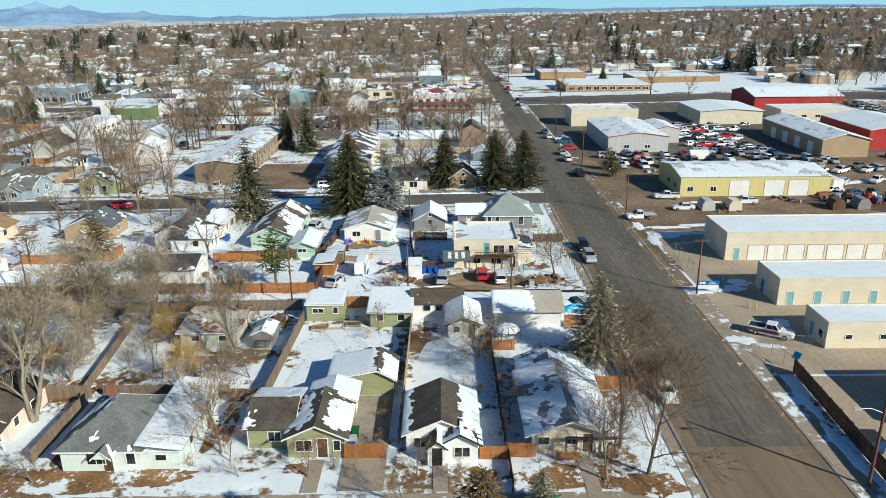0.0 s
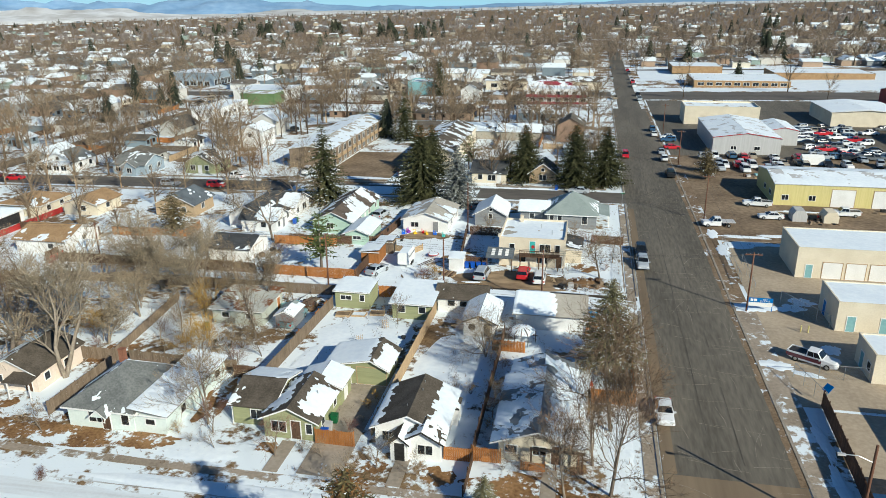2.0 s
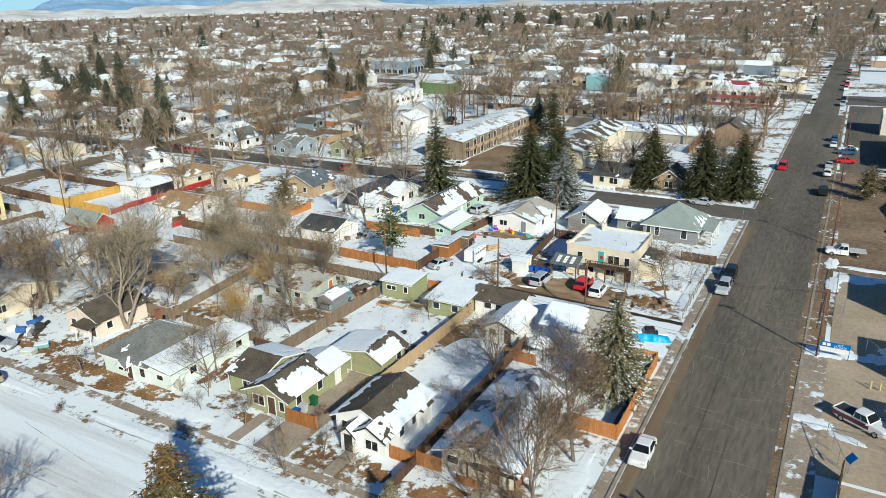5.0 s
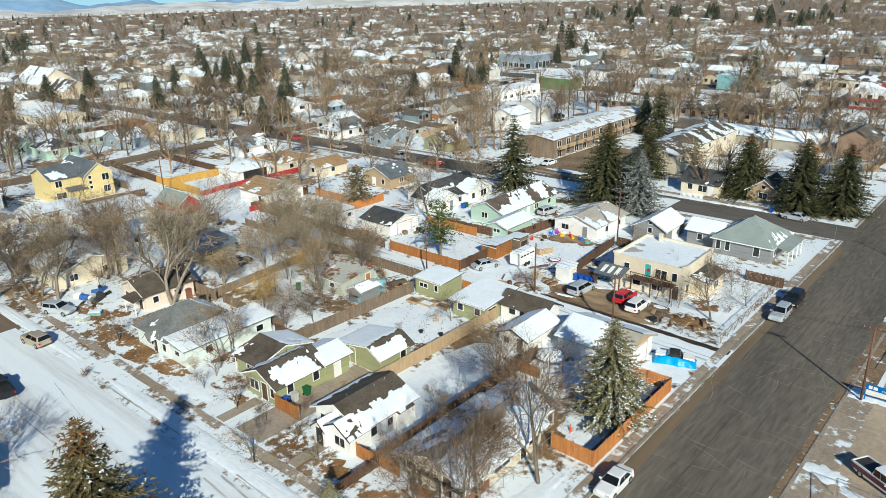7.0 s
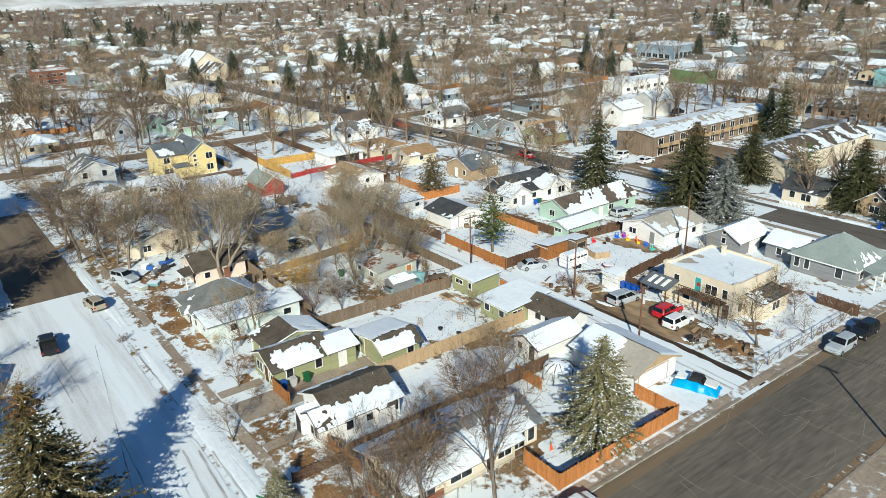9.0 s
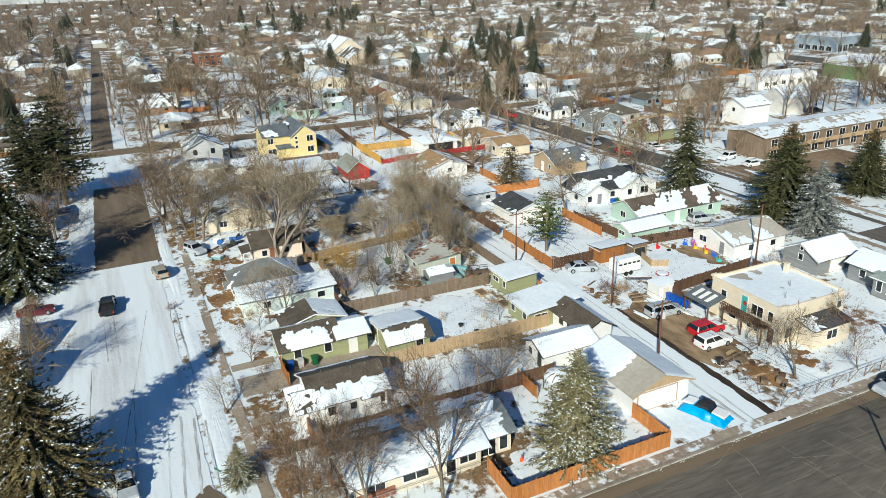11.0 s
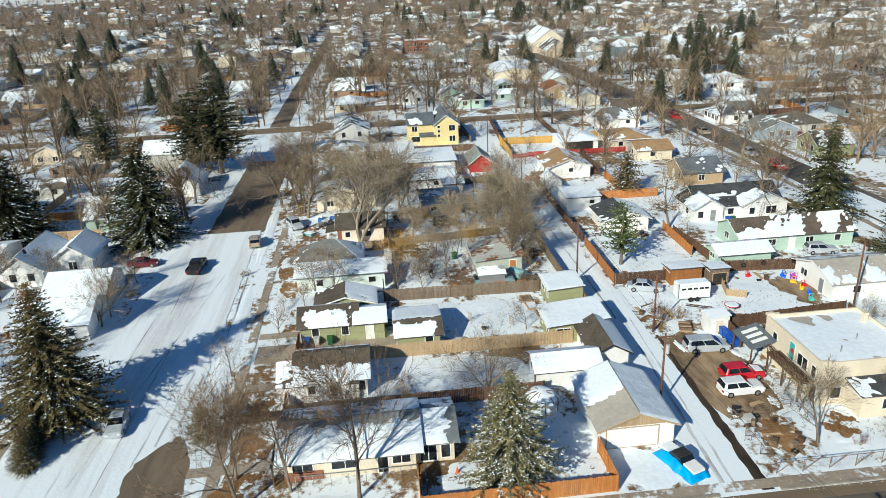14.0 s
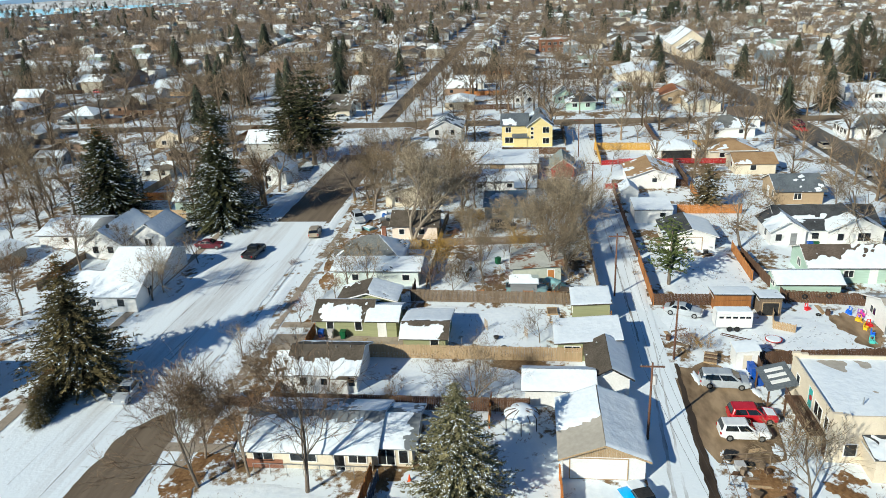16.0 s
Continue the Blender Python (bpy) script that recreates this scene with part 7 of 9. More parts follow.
# tight rows round the grey shop, the tan workshop and the far lots
for x0, y0, nx, ny, dx, dy, rz in ((76.0, 205.0, 6, 9, 3.0, 4.9, 5), (49.6, 192.0, 8, 3, 3.1, 5.2, 88), (87.0, 191.5, 7, 2, 3.1, 5.4, 80), (101.0, 180.0, 3, 4, 3.6, 5.0, 30), (146.0, 272.0, 9, 6, 3.4, 5.6, 60), (86.0, 157.0, 3, 2, 3.4, 3.6, 15), (74.0, 144.0, 3, 1, 3.8, 1, 20)):
    for i in range(nx):
        for j in range(ny):
            x, y = x0 + dx * i + rng.uniform(-.4, .4), y0 + dy * j + rng.uniform(-.5, .5)
            if rng.random() < .8 and free(x, y, 1.0) and all(abs(x - p) + abs(y - q) > 3.4 for p, q in PARKED):
                park(rng.choice(KIND), rng.choice(COL), x, y, rz + rng.choice((0, 180)) + rng.uniform(-8, 8), "")
for x in range(-310, -150, 40):
    if rng.random() < 0.6:
        park(rng.choice(KIND), rng.choice(COL), x, rng.choice((38.5, 47.5)), 0, "")

# the car under the blue tarpaulin
o = thing("covered_car", 19.4, 96.4, 20, "old car half covered by a bright blue tarpaulin", "car")
b = Build()
n, m = 18, 10
for i in range(n + 1):
    for j in range(m + 1):
        u, v = i / n * 2 - 1, j / m * 2 - 1
        h = (1.02 - .16 * u) * max(0.0, 1 - u ** 10) * max(0.0, 1 - abs(v) ** 9) * (0.72 + 0.28 * math.cos(u * 2.4)) + 0.10 * noise.noise((u * 4, v * 3, 2))
        b.v.append((u * 2.5 + .15 * noise.noise((v * 3, u * 2, 5)), v * (1.15 + .2 * noise.noise((u * 3, 1, 4))), max(0.02, h)))
b.f = [(i * (m + 1) + j, (i + 1) * (m + 1) + j, (i + 1) * (m + 1) + j + 1, i * (m + 1) + j + 1) for i in range(n) for j in range(m)]
part("tarpaulin", b, tarp_m, o, "crumpled blue tarpaulin", smooth=True)
part("cab", Build().prism([(-1.1, .7), (1.0, .7), (.55, 1.36), (-.6, 1.38)], "y", -.72, .72), car_glass, o, "dark uncovered cab")
part("cab_roof", Build().prism([(-.62, 1.37), (.56, 1.35), (.5, 1.43), (-.55, 1.45)], "y", -.66, .66), dark, o)
part("hood", Build().prism([(.95, .9), (2.25, .72), (2.2, .98), (.95, 1.06)], "y", -.66, .62), white, o, "white bonnet under snow")
part("rear_deck", Build().prism([(-2.2, .8), (-1.05, .9), (-1.05, 1.05), (-2.1, 1.0)], "y", -.6, .66), snow, o, "snow on the rear deck")
# horse trailer
o = thing("horse_trailer", -12.9, 111.4, 90, "white twin-axle horse trailer", "trailer")
part("body", Build().prism([(-.95, .55), (.95, .55), (.95, 2.3), (.75, 2.5), (-.75, 2.5), (-.95, 2.3)], "x", -2.1, 2.1), white, o)
for x in (-1.5, -.7, .1, .9, 1.6):
    part("window", Build().box(x - .28, x + .28, -.962, -.945, 1.75, 2.0), glass, o)
tyre = Build().tube((0, -.1, 0), (0, .1, 0), .34, .34, 12).mesh("wheel", tyre_m)
for x in (-.45, .4):
    for s_ in (-1, 1):
        part("wheel", tyre, tyre_m, o).matrix_local = pose(x, s_ * .92, .34)
part("drawbar", Build().tube((2.0, 0, .5), (3.3, 0, .5), .06, .06, 6), steel, o)
part("roof_snow", Build().box(-2.0, 2.0, -.72, .72, 2.5, 2.57), snow, o)
# a box trailer on the far lot
o = thing("box_trailer", 90.0, 163.0, 95, "white box trailer on the dirt lot", "trailer")
part("body", Build().box(-3, 3, -1.2, 1.2, .6, 3.0), white, o)
for x in (-.6, .4):
    for s_ in (-1, 1):
        part("wheel", tyre, tyre_m, o).matrix_local = pose(x, s_ * 1.1, .34)


# ---- small things ----
def wheelie_bin(x, y, m, rz=0, label=""):
    o = thing("wheelie_bin", x, y, rz, label or "plastic wheeled rubbish bin", "bin", "rubbish bins")
    b = Build()
    b.add([(-.26, -.3, .08), (.26, -.3, .08), (.26, .28, .08), (-.26, .28, .08), (-.32, -.37, 1.0), (.32, -.37, 1.0), (.32, .37, 1.0), (-.32, .37, 1.0)], [(3, 2, 1, 0), (4, 5, 6, 7), (0, 1, 5, 4), (1, 2, 6, 5), (2, 3, 7, 6), (3, 0, 4, 7)])
    part("bin_body", b, m, o)
    part("lid", Build().box(-.35, .35, -.4, .42, 1.0, 1.07), m, o)
    for s_ in (-1, 1):
        part("wheel", Build().tube((s_ * .27, .3, .12), (s_ * .33, .3, .12), .12, .12, 10), tyre_m, o)


for k in range(4):
    wheelie_bin(-2.7 + k * .95, 110.85 + k * .06, blue_plastic, 90 + 6 * k, "blue plastic wheeled bin beside a shed")
wheelie_bin(-8.9, 61.2, blue_plastic, 90, "blue plastic wheeled bin by the house wall")
wheelie_bin(-8.9, 62.4, grey_metal, 90, "pale grey bin by the house wall")
wheelie_bin(-8.8, 64.0, green_plastic, 90, "green plastic wheeled bin by the house wall")
for x, y, m in ((-40.0, 129.6, blue_plastic), (-40.0, 130.5, green_plastic), (-28.2, 139.0, blue_plastic), (-28.2, 140.2, green_plastic), (9.0, 163.2, blue_plastic), (-28.2, 137.8, blue_plastic)):
    wheelie_bin(x, y, m, 0)
o = thing("traffic_cone", 17.4, 76.4, 0, "orange traffic cone in the snow", "cone")
part("cone", Build().tube((0, 0, .04), (0, 0, .75), .18, .03, 10), orange_m, o)
part("base", Build().box(-.22, .22, -.22, .22, 0, .05), orange_m, o)
# gazebo
o = thing("gazebo", 8.6, 86.2, 0, "low domed wooden garden frame with patchy snow", "gazebo")
for k in range(6):
    a = math.pi / 3 * k
    part("post", Build().tube((1.7 * math.cos(a), 1.7 * math.sin(a), 0), (1.7 * math.cos(a), 1.7 * math.sin(a), 1.4), .05, .05, 6), dark, o)
for k in range(12):
    a = math.pi / 6 * k
    part("rib", Build().line([(1.75 * math.cos(a) * math.cos(e), 1.75 * math.sin(a) * math.cos(e), 1.3 + .75 * math.sin(e)) for e in (0, .3, .6, .9, 1.2, 1.5)], .045, 5), dark_wood, o)
b = Build()
n, m = 18, 6
for i in range(n):
    for j in range(m + 1):
        a, e = 2 * math.pi * i / n, .25 + 1.32 * j / m
        p = 1 + .05 * noise.noise((i * .9, j * .8, 2))
        z_ = -.10 if noise.noise((math.cos(a) * 1.3, math.sin(a) * 1.3 + j * .5, 7)) < -.02 and j < 5 else .05
        b.v.append((1.75 * p * math.cos(a) * math.cos(e), 1.75 * p * math.sin(a) * math.cos(e), 1.3 + .75 * math.sin(e) + z_))
b.f = [(i * (m + 1) + j, ((i + 1) % n) * (m + 1) + j, ((i + 1) % n) * (m + 1) + j + 1, i * (m + 1) + j + 1) for i in range(n) for j in range(m)]
part("roof_snow", b, snow, o, "patchy snow on the frame", smooth=True)
# yard toys and garden pieces
TOY = {c: material(c + "_toy_plastic", v, v, 0.45, 3, 1, 0.0) for c, v in (("pink", (0.75, 0.05, 0.3)), ("blue", (0.02, 0.15, 0.7)), ("yellow", (0.8, 0.5, 0.03)), ("purple", (0.25, 0.06, 0.45)), ("aqua", (0.1, 0.55, 0.5)), ("red", (0.65, 0.02, 0.03)))}
for k, (c, x, y) in enumerate((("pink", -16.8, 128.0), ("blue", -17.3, 126.6), ("yellow", -15.2, 126.9), ("purple", -16.6, 127.6), ("aqua", -9.6, 126.2), ("red", -13.8, 127.6), ("red", -18.2, 122.0), ("yellow", -13.0, 126.9), ("blue", -11.4, 127.0))):
    o = thing("play_house" if k < 4 else "toy", x, y, 20 * k, "%s plastic garden toy by the fence" % c, "toy")
    part("base", Build().box(-.3, .3, -.22, .22, 0, .35), TOY[c], o)
    part("slide", Build().slab([(-.2, -.22, .6), (.6, -.22, .06), (.6, .03, .06), (-.2, .03, .6)], .06), TOY[c], o)
    part("arch", Build().line([(-.25, .2, .2), (-.25, .2, .85), (.2, .2, .85), (.2, .2, .2)], .06, 6), white if k == 0 else TOY[c], o)
patch("play_dirt", -13.0, 126.0, 4.2, 2.6, parking_m, "bare brown soil in a yard", 9, 0.03)
for k, (x, y) in enumerate(((-14.4, 90.2), (-16.6, 89.9), (-12.0, 91.0))):
    o = thing("raised_bed", x, y, 3 * k, "raised wooden garden bed with snow", "garden bed")
    part("frame", Build().box(-1.0, 1.0, -.65, -.57, 0, .3).box(-1.0, 1.0, .57, .65, 0, .3).box(-1.0, -.92, -.57, .57, 0, .3).box(.92, 1.0, -.57, .57, 0, .3), tan_wood, o)
    part("soil", Build().box(-.92, .92, -.57, .57, 0, .24), dirt if k else snow, o)
for x, y in ((-11.6, 81.6), (-9.6, 86.6)):
    o = thing("trellis", x, y, 30, "small white wooden trellis standing in snow", "trellis")
    b = Build()
    for k in range(4):
        b.box(-.4 + .25 * k, -.36 + .25 * k, -.02, .02, 0, 1.4).box(-.4, .4, -.02, .02, .3 + .3 * k, .34 + .3 * k)
    part("lattice", b, tan_wood, o)
for x, y, r in ((-9.0, 83.0, .35), (-6.5, 84.0, .35)):
    solo("fire_bowl", Build().tube((x, y, 0.1), (x, y, .45), r * .6, r, 12), dark, "dark round fire bowl in the snow", "fire bowl")
rng = random.Random(5)
for x, y, n in ((14.6, 106.2, 10), (-9.0, 105.0, 9), (-28.0, 93.0, 8), (17.5, 107.5, 10), (-18.5, 123.0, 4), (60, 147, 20), (86, 150, 24), (56, 181, 20), (95, 152, 14), (-38, 113, 8), (-54, 60.5, 8), (76, 154.5, 18)):
    for k in range(n):
        px, py = x + rng.gauss(0, 1.6), y + rng.gauss(0, 1.2)
        z = land(px, py)
        kind_ = rng.random()
        if kind_ < .45:
            L = rng.uniform(.6, 1.5)
            b = Build()
            for j in range(4):
                b.box(-L + .1 * j, L - .15 * j, -.3 + .14 * j, -.18 + .14 * j, .0, .05 + .04 * (j % 3))
            o = solo("timber_pile", b, rng.choice((old_wood, dark_wood, tan_wood)), "loose old boards lying in a yard", "timber", "stuff")
        elif kind_ < .57:
            b = Build().line([(.25 * math.cos(j * .5236), .25 * math.sin(j * .5236), .1) for j in range(13)], .10, 6)
            o = solo("rubber_scrap", b, tyre_m, "old black rubber ring lying in a yard", "scrap", "stuff")
        else:
            w_, d_, h_ = rng.uniform(.2, .5), rng.uniform(.2, .4), rng.uniform(.2, .6)
            b = Build().prism([(-d_, 0), (d_, 0), (d_, h_), (d_ + .03, h_), (d_ + .03, h_ + .05), (-d_ - .03, h_ + .05), (-d_ - .03, h_), (-d_, h_)], "x", -w_, w_)
            o = solo("crate", b, rng.choice((dark, old_wood, grey_metal, dark_wood, teal_paint, dirt)), "old crate standing in a yard", "crate")
        o.matrix_world = pose(px, py, z, 0, 0, rng.uniform(0, 180))
for k, (x, y) in enumerate(((56, 147.5), (61.5, 147.2), (83, 147.0), (88.5, 147.4))):
    o = thing("storage_hut", x, y, 90, "small grey arched storage hut on the lot", "hut")
    part("shell", Build().prism([(-1.3, 0), (1.3, 0), (1.35, 1.3), (.8, 2.2), (-.8, 2.2), (-1.35, 1.3)], "x", -1.6, 1.6), (grey_metal, cream, dark_wood, grey_side)[k], o)
    part("door", Build().box(1.6, 1.63, -.6, .6, .05, 1.9), white, o)
o = thing("tank", 71.0, 197.0, 0, "white wrapped boat on the lot", "boat")
part("cover", Build().prism([(-1.4, .4), (1.4, .4), (1.2, 2.2), (0, 2.8), (-1.2, 2.2)], "x", -2.6, 2.6), white, o)
for x, y in ((9.5, 50.6), (23.0, 151.5)):
    o = thing("street_sign", x, y, 30, "green street name sign on a pole", "sign")
    part("pole", Build().tube((0, 0, 0), (0, 0, 2.9), .03, .03, 6), steel, o)
    part("plate", Build().box(-.45, .45, -.015, .015, 2.7, 2.9), green_plastic, o)


# ---- clutter on the muddy lot behind the storage units ----
JUNK = [material("junk_" + c, v, tuple(k * 1.25 for k in v), .7, 3, 1, .2) for c, v in (("rust", (0.16, 0.06, 0.03)), ("grey", (0.22, 0.22, 0.22)), ("blue", (0.03, 0.10, 0.30)), ("white", (0.55, 0.55, 0.53)), ("yellow", (0.55, 0.38, 0.03)), ("dark", (0.03, 0.03, 0.03)), ("red", (0.38, 0.03, 0.02)), ("wood", (0.22, 0.14, 0.08)))]
rng = random.Random(77)
for k in range(96):
    x, y = rng.uniform(58, 92) + 12 * rng.random() ** 3, rng.uniform(143.5, 156.5) if k % 6 else rng.uniform(133.5, 143.5)
    if not free(x, y, .8) or any(abs(x - p) + abs(y - q) < 3.2 for p, q in PARKED):
        continue
    m = rng.choice(JUNK)
    kind = k % 4
    rz = rng.uniform(0, 180)
    if kind == 0:
        o = thing("crate_stack", x, y, rz, "stack of old crates on the muddy lot", "crate")
        for j in range(2):
            part("crate", Build().box(-.7 + .1 * j, .6, -.6, .6 - .1 * j, .02 + .7 * j, .68 + .7 * j), rng.choice(JUNK), o)
    elif kind == 1:
        o = thing("scrap_trailer", x, y, rz, "small open trailer loaded with scrap", "trailer")
        part("deck", Build().box(-1.6, 1.6, -.85, .85, .5, .62), m, o)
        part("load", Build().prism([(-.7, .62), (.7, .62), (.4, 1.3), (-.3, 1.2)], "x", -1.3, 1.2), rng.choice(JUNK), o)
        for s_ in (-1, 1):
            part("wheel", tyre, tyre_m, o).matrix_local = pose(0, s_ * .95, .34)
    elif kind == 2:
        o = thing("steel_drum", x, y, 0, "old steel drum standing on dirt", "drum")
        part("shell", Build().tube((0, 0, .02), (0, 0, .9), .3, .3, 12), m, o)
        part("lid", Build().tube((0, 0, .9), (0, 0, .93), .31, .31, 12), JUNK[1], o)
    else:
        o = thing("machine", x, y, rz, "disused machine beside the workshop", "machine")
        part("chassis", Build().box(-1.1, 1.1, -.6, .6, .25, .9), m, o)
        part("cover", Build().prism([(-.5, .9), (.5, .9), (.35, 1.6), (-.35, 1.6)], "x", -.9, .3), rng.choice(JUNK), o)
        part("arm", Build().tube((.9, 0, .8), (1.9, 0, 1.7), .1, .07, 6), JUNK[4], o)
park("suv", "white", -27.5, 171.0, 20, "white sport utility car on the dirt car park")
park("suv", "black", -28.5, 174.4, 15, "black car on the dirt car park")
park("sedan", "grey", -29.0, 178.0, 15, "grey car on the dirt car park")


# ---- clutter of the back yards ----
o = park("pickup", "white", 43.3, 86.6, -32, "two-tone white and dark maroon pickup truck in the yard")
for s_ in (-1, 1):
    part("side_panel", Build().box(-2.8, 1.1, s_ * .985 - .01, s_ * .985 + .01, .55, .98), PAINTS["maroon"] if "maroon" in PAINTS else dark, o, "dark maroon side panel")
play_fence = fence(-20.5, 119.9, -19.2, 132.0, dark_wood, 1.7, "dark brown wooden fence behind the play corner", seed=81)
fence(-17.6, 117.6, -12.8, 116.2, tan_wood, 1.1, "low pale wooden fence in a snowy yard", seed=82)
fence(-12.8, 116.2, -11.7, 118.4, tan_wood, 1.1, "low pale wooden fence in a snowy yard", seed=83)
for x, y, z in ((-20.05, 122.2, .95), (-19.75, 125.0, 1.2), (-19.35, 129.3, 1.35)):
    q = part("tyre", Build().line([(.27 * math.cos(k * .5236), 0, .27 * math.sin(k * .5236)) for k in range(13)], .10, 6), tyre_m, play_fence, "old tyre hung on the boards")
    q.matrix_local = pose(math.hypot(x + 20.5, y - 119.9), -.13, z)
o = thing("trampoline", -9.2, 115.2, 0, "small red-rimmed trampoline with snow on it", "trampoline")
part("rim", Build().tube((0, 0, .5), (0, 0, .58), .95, .95, 20), red_paint, o, "red padded rim")
part("snow_cap", Build().tube((0, 0, .58), (0, 0, .66), .85, .7, 16), snow, o)
for k in range(4):
    part("leg", Build().tube((.8 * math.cos(1.57 * k), .8 * math.sin(1.57 * k), 0), (.8 * math.cos(1.57 * k), .8 * math.sin(1.57 * k), .5), .03, .03, 5), steel, o)
o = thing("ladder", -9.4, 111.2, 62, "old wooden ladder lying on a scrap pile", "ladder")
for s_ in (-.22, .22):
    part("rail", Build().box(-1.9, 1.9, s_ - .03, s_ + .03, .5, .58), dark_wood, o)
for k in range(9):
    part("rung", Build().box(-1.7 + .42 * k, -1.66 + .42 * k, -.2, .2, .52, .56), dark_wood, o)
o = thing("log_pile", -5.0, 107.2, 75, "stack of cut logs beside the white shed", "logs")
for k in range(14):
    r_ = .13 + .02 * (k % 3)
    part("log", Build().tube((-.7 + .05 * (k % 2), -.9 + .3 * (k % 7), .14 + .26 * (k // 7)), (.7, -.9 + .3 * (k % 7), .14 + .26 * (k // 7)), r_, r_, 8), (tan_wood, old_wood, dark_wood)[k % 3], o)
o = thing("utility_trailer", -22.6, 92.6, 75, "small open trailer with black railing", "trailer")
part("deck", Build().box(-1.5, 1.5, -.8, .8, .45, .55), old_wood, o)
part("railing", Build().line([(-1.5, -.8, .55), (-1.5, -.8, 1.2), (1.5, -.8, 1.2), (1.5, -.8, .55)], .04, 5).line([(-1.5, .8, .55), (-1.5, .8, 1.2), (1.5, .8, 1.2), (1.5, .8, .55)], .04, 5).line([(-1.5, -.8, 1.2), (-1.5, .8, 1.2)], .04, 5), dark, o, "black steel railing")
for s_ in (-1, 1):
    part("wheel", tyre, tyre_m, o).matrix_local = pose(0, s_ * .92, .34)
o = thing("covered_boat", -24.6, 90.4, 40, "small boat under a faded teal tarp", "boat")
part("cover", Build().prism([(-.9, .1), (.9, .1), (1.0, .6), (.3, 1.15), (-.3, 1.15), (-1.0, .6)], "x", -1.3, 1.3), teal_paint, o)
wheelie_bin(-33.0, 82.2, green_plastic, 40, "green plastic bin in a snowy yard")
o = thing("garden_table", -28.7, 77.5, 20, "round garden table with snow on it", "table")
part("tabletop", Build().tube((0, 0, .68), (0, 0, .74), .7, .7, 14), dark, o)
part("snow_cap", Build().tube((0, 0, .74), (0, 0, .86), .62, .45, 12), snow, o)
part("stem", Build().tube((0, 0, 0), (0, 0, .68), .05, .05, 6), dark, o)
part("parasol_pole", Build().tube((0, 0, .86), (0, 0, 1.9), .03, .03, 6), dark, o)
for k in range(3):
    a = 2.1 * k + .4
    q = thing("garden_chair", -28.7 + 1.15 * math.cos(a), 77.5 + 1.15 * math.sin(a), math.degrees(a), "dark metal garden chair in the snow", "chair")
    part("seat", Build().box(-.25, .25, -.25, .25, .4, .45), dark, q)
    part("backrest", Build().box(.2, .25, -.25, .25, .45, .9), dark, q)
    for u, w in ((-.2, -.2), (-.2, .2), (.2, -.2), (.2, .2)):
        part("leg", Build().tube((u, w, 0), (u, w, .4), .02, .02, 5), dark, q)
rng = random.Random(41)
for k in range(11):
    o = thing("yard_junk", rng.uniform(-57.2, -52.6), rng.uniform(59.4, 64.2), rng.uniform(0, 180), "heap of discarded household things beside the cottage", "junk")
    w_, d_, h_ = rng.uniform(.3, .7), rng.uniform(.25, .5), rng.uniform(.35, .95)
    part("sack", Build().prism([(-d_, 0), (d_, 0), (d_ * .9, h_ * .7), (d_ * .3, h_), (-d_ * .5, h_ * .9), (-d_, h_ * .5)], "x", -w_, w_), JUNK[(2, 3, 5, 5, 1, 2, 5)[k % 7]], o)
for k, (x, y) in enumerate(((-48.5, 57.0), (-48.7, 58.9))):
    o = thing("garden_tub", x, y, 20 + 30 * k, "pale old tub standing in a snowy garden", "tub")
    part("wall", Build().prism([(-.55, 0), (.55, 0), (.65, .55), (-.65, .55)], "x", -.9, .9), (pale_green, teal_paint)[k], o)
    part("snow_fill", Build().box(-.8, .8, -.55, .55, .55, .62), snow, o)
for k, (x, y, a, b_) in enumerate(((-48.2, 54.4, 2.0, .8), (-46.4, 61.4, 1.6, 1.2), (-40.6, 58.4, 3.0, .9), (-33.6, 56.9, 1.8, .7), (-37.4, 61.4, .8, 2.0))):
    patch("leaf_litter", x, y, a, b_, leaf_m, "orange-brown fallen leaves beside the walk", 60 + k, 0.035)


# ---- trees near the camera's block ----
BIG = [tree_thing("bare_tree", bare_tree_meshes(s, h, r, sp, 5, fi, kd, .038, None, tm, 1, 1.7), "tall bare deciduous tree with grey bark") for s, h, r, sp, fi, kd, tm in
       ((1, 15, .34, .42, .2, (7, 6, 6, 5), None), (2, 14, .30, .40, .22, (7, 6, 6, 5), brown_twig), (3, 16, .36, .46, .18, (7, 6, 6, 5), None))]
COTTON = [tree_thing("cottonwood_tree", bare_tree_meshes(s, 19, .62, .40, 5, .18, (8, 7, 6, 5), .054, pale_bark, pale_twig, 2, 1.5), "huge bare cottonwood with forked pale trunk") for s in (81, 82)]
MED = [tree_thing("bare_tree", bare_tree_meshes(s, h, r, sp, 5, .14, (7, 6, 5, 4), .036), "bare tree with spreading branches") for s, h, r, sp in ((11, 10, .18, .55), (12, 9, .16, .6), (13, 11, .19, .48))]
YARD = [tree_thing("bare_tree", bare_tree_meshes(s, h, r, sp, 5, .08, (9, 7, 6, 6), .026, None, street_twig), "brown-twigged bare tree beside the street") for s, h, r, sp in ((71, 12, .17, .46), (72, 11, .15, .5))]
SMALL = [tree_thing("small_bare_tree", bare_tree_meshes(s, 5.5, .10, .6, 4, .15, (9, 7, 6), .026, None, m), "small bare ornamental tree") for s, m in ((21, None), (22, red_twig), (23, None))]
SHRUB = [tree_thing("bare_shrub", bare_tree_meshes(s, 2.6, .05, .6, 4, .05, (5, 4, 3), .028, None, m, 5), "bare bushy shrub without leaves", "shrub") for s, m in ((31, None), (32, red_twig), (33, gold_twig))]
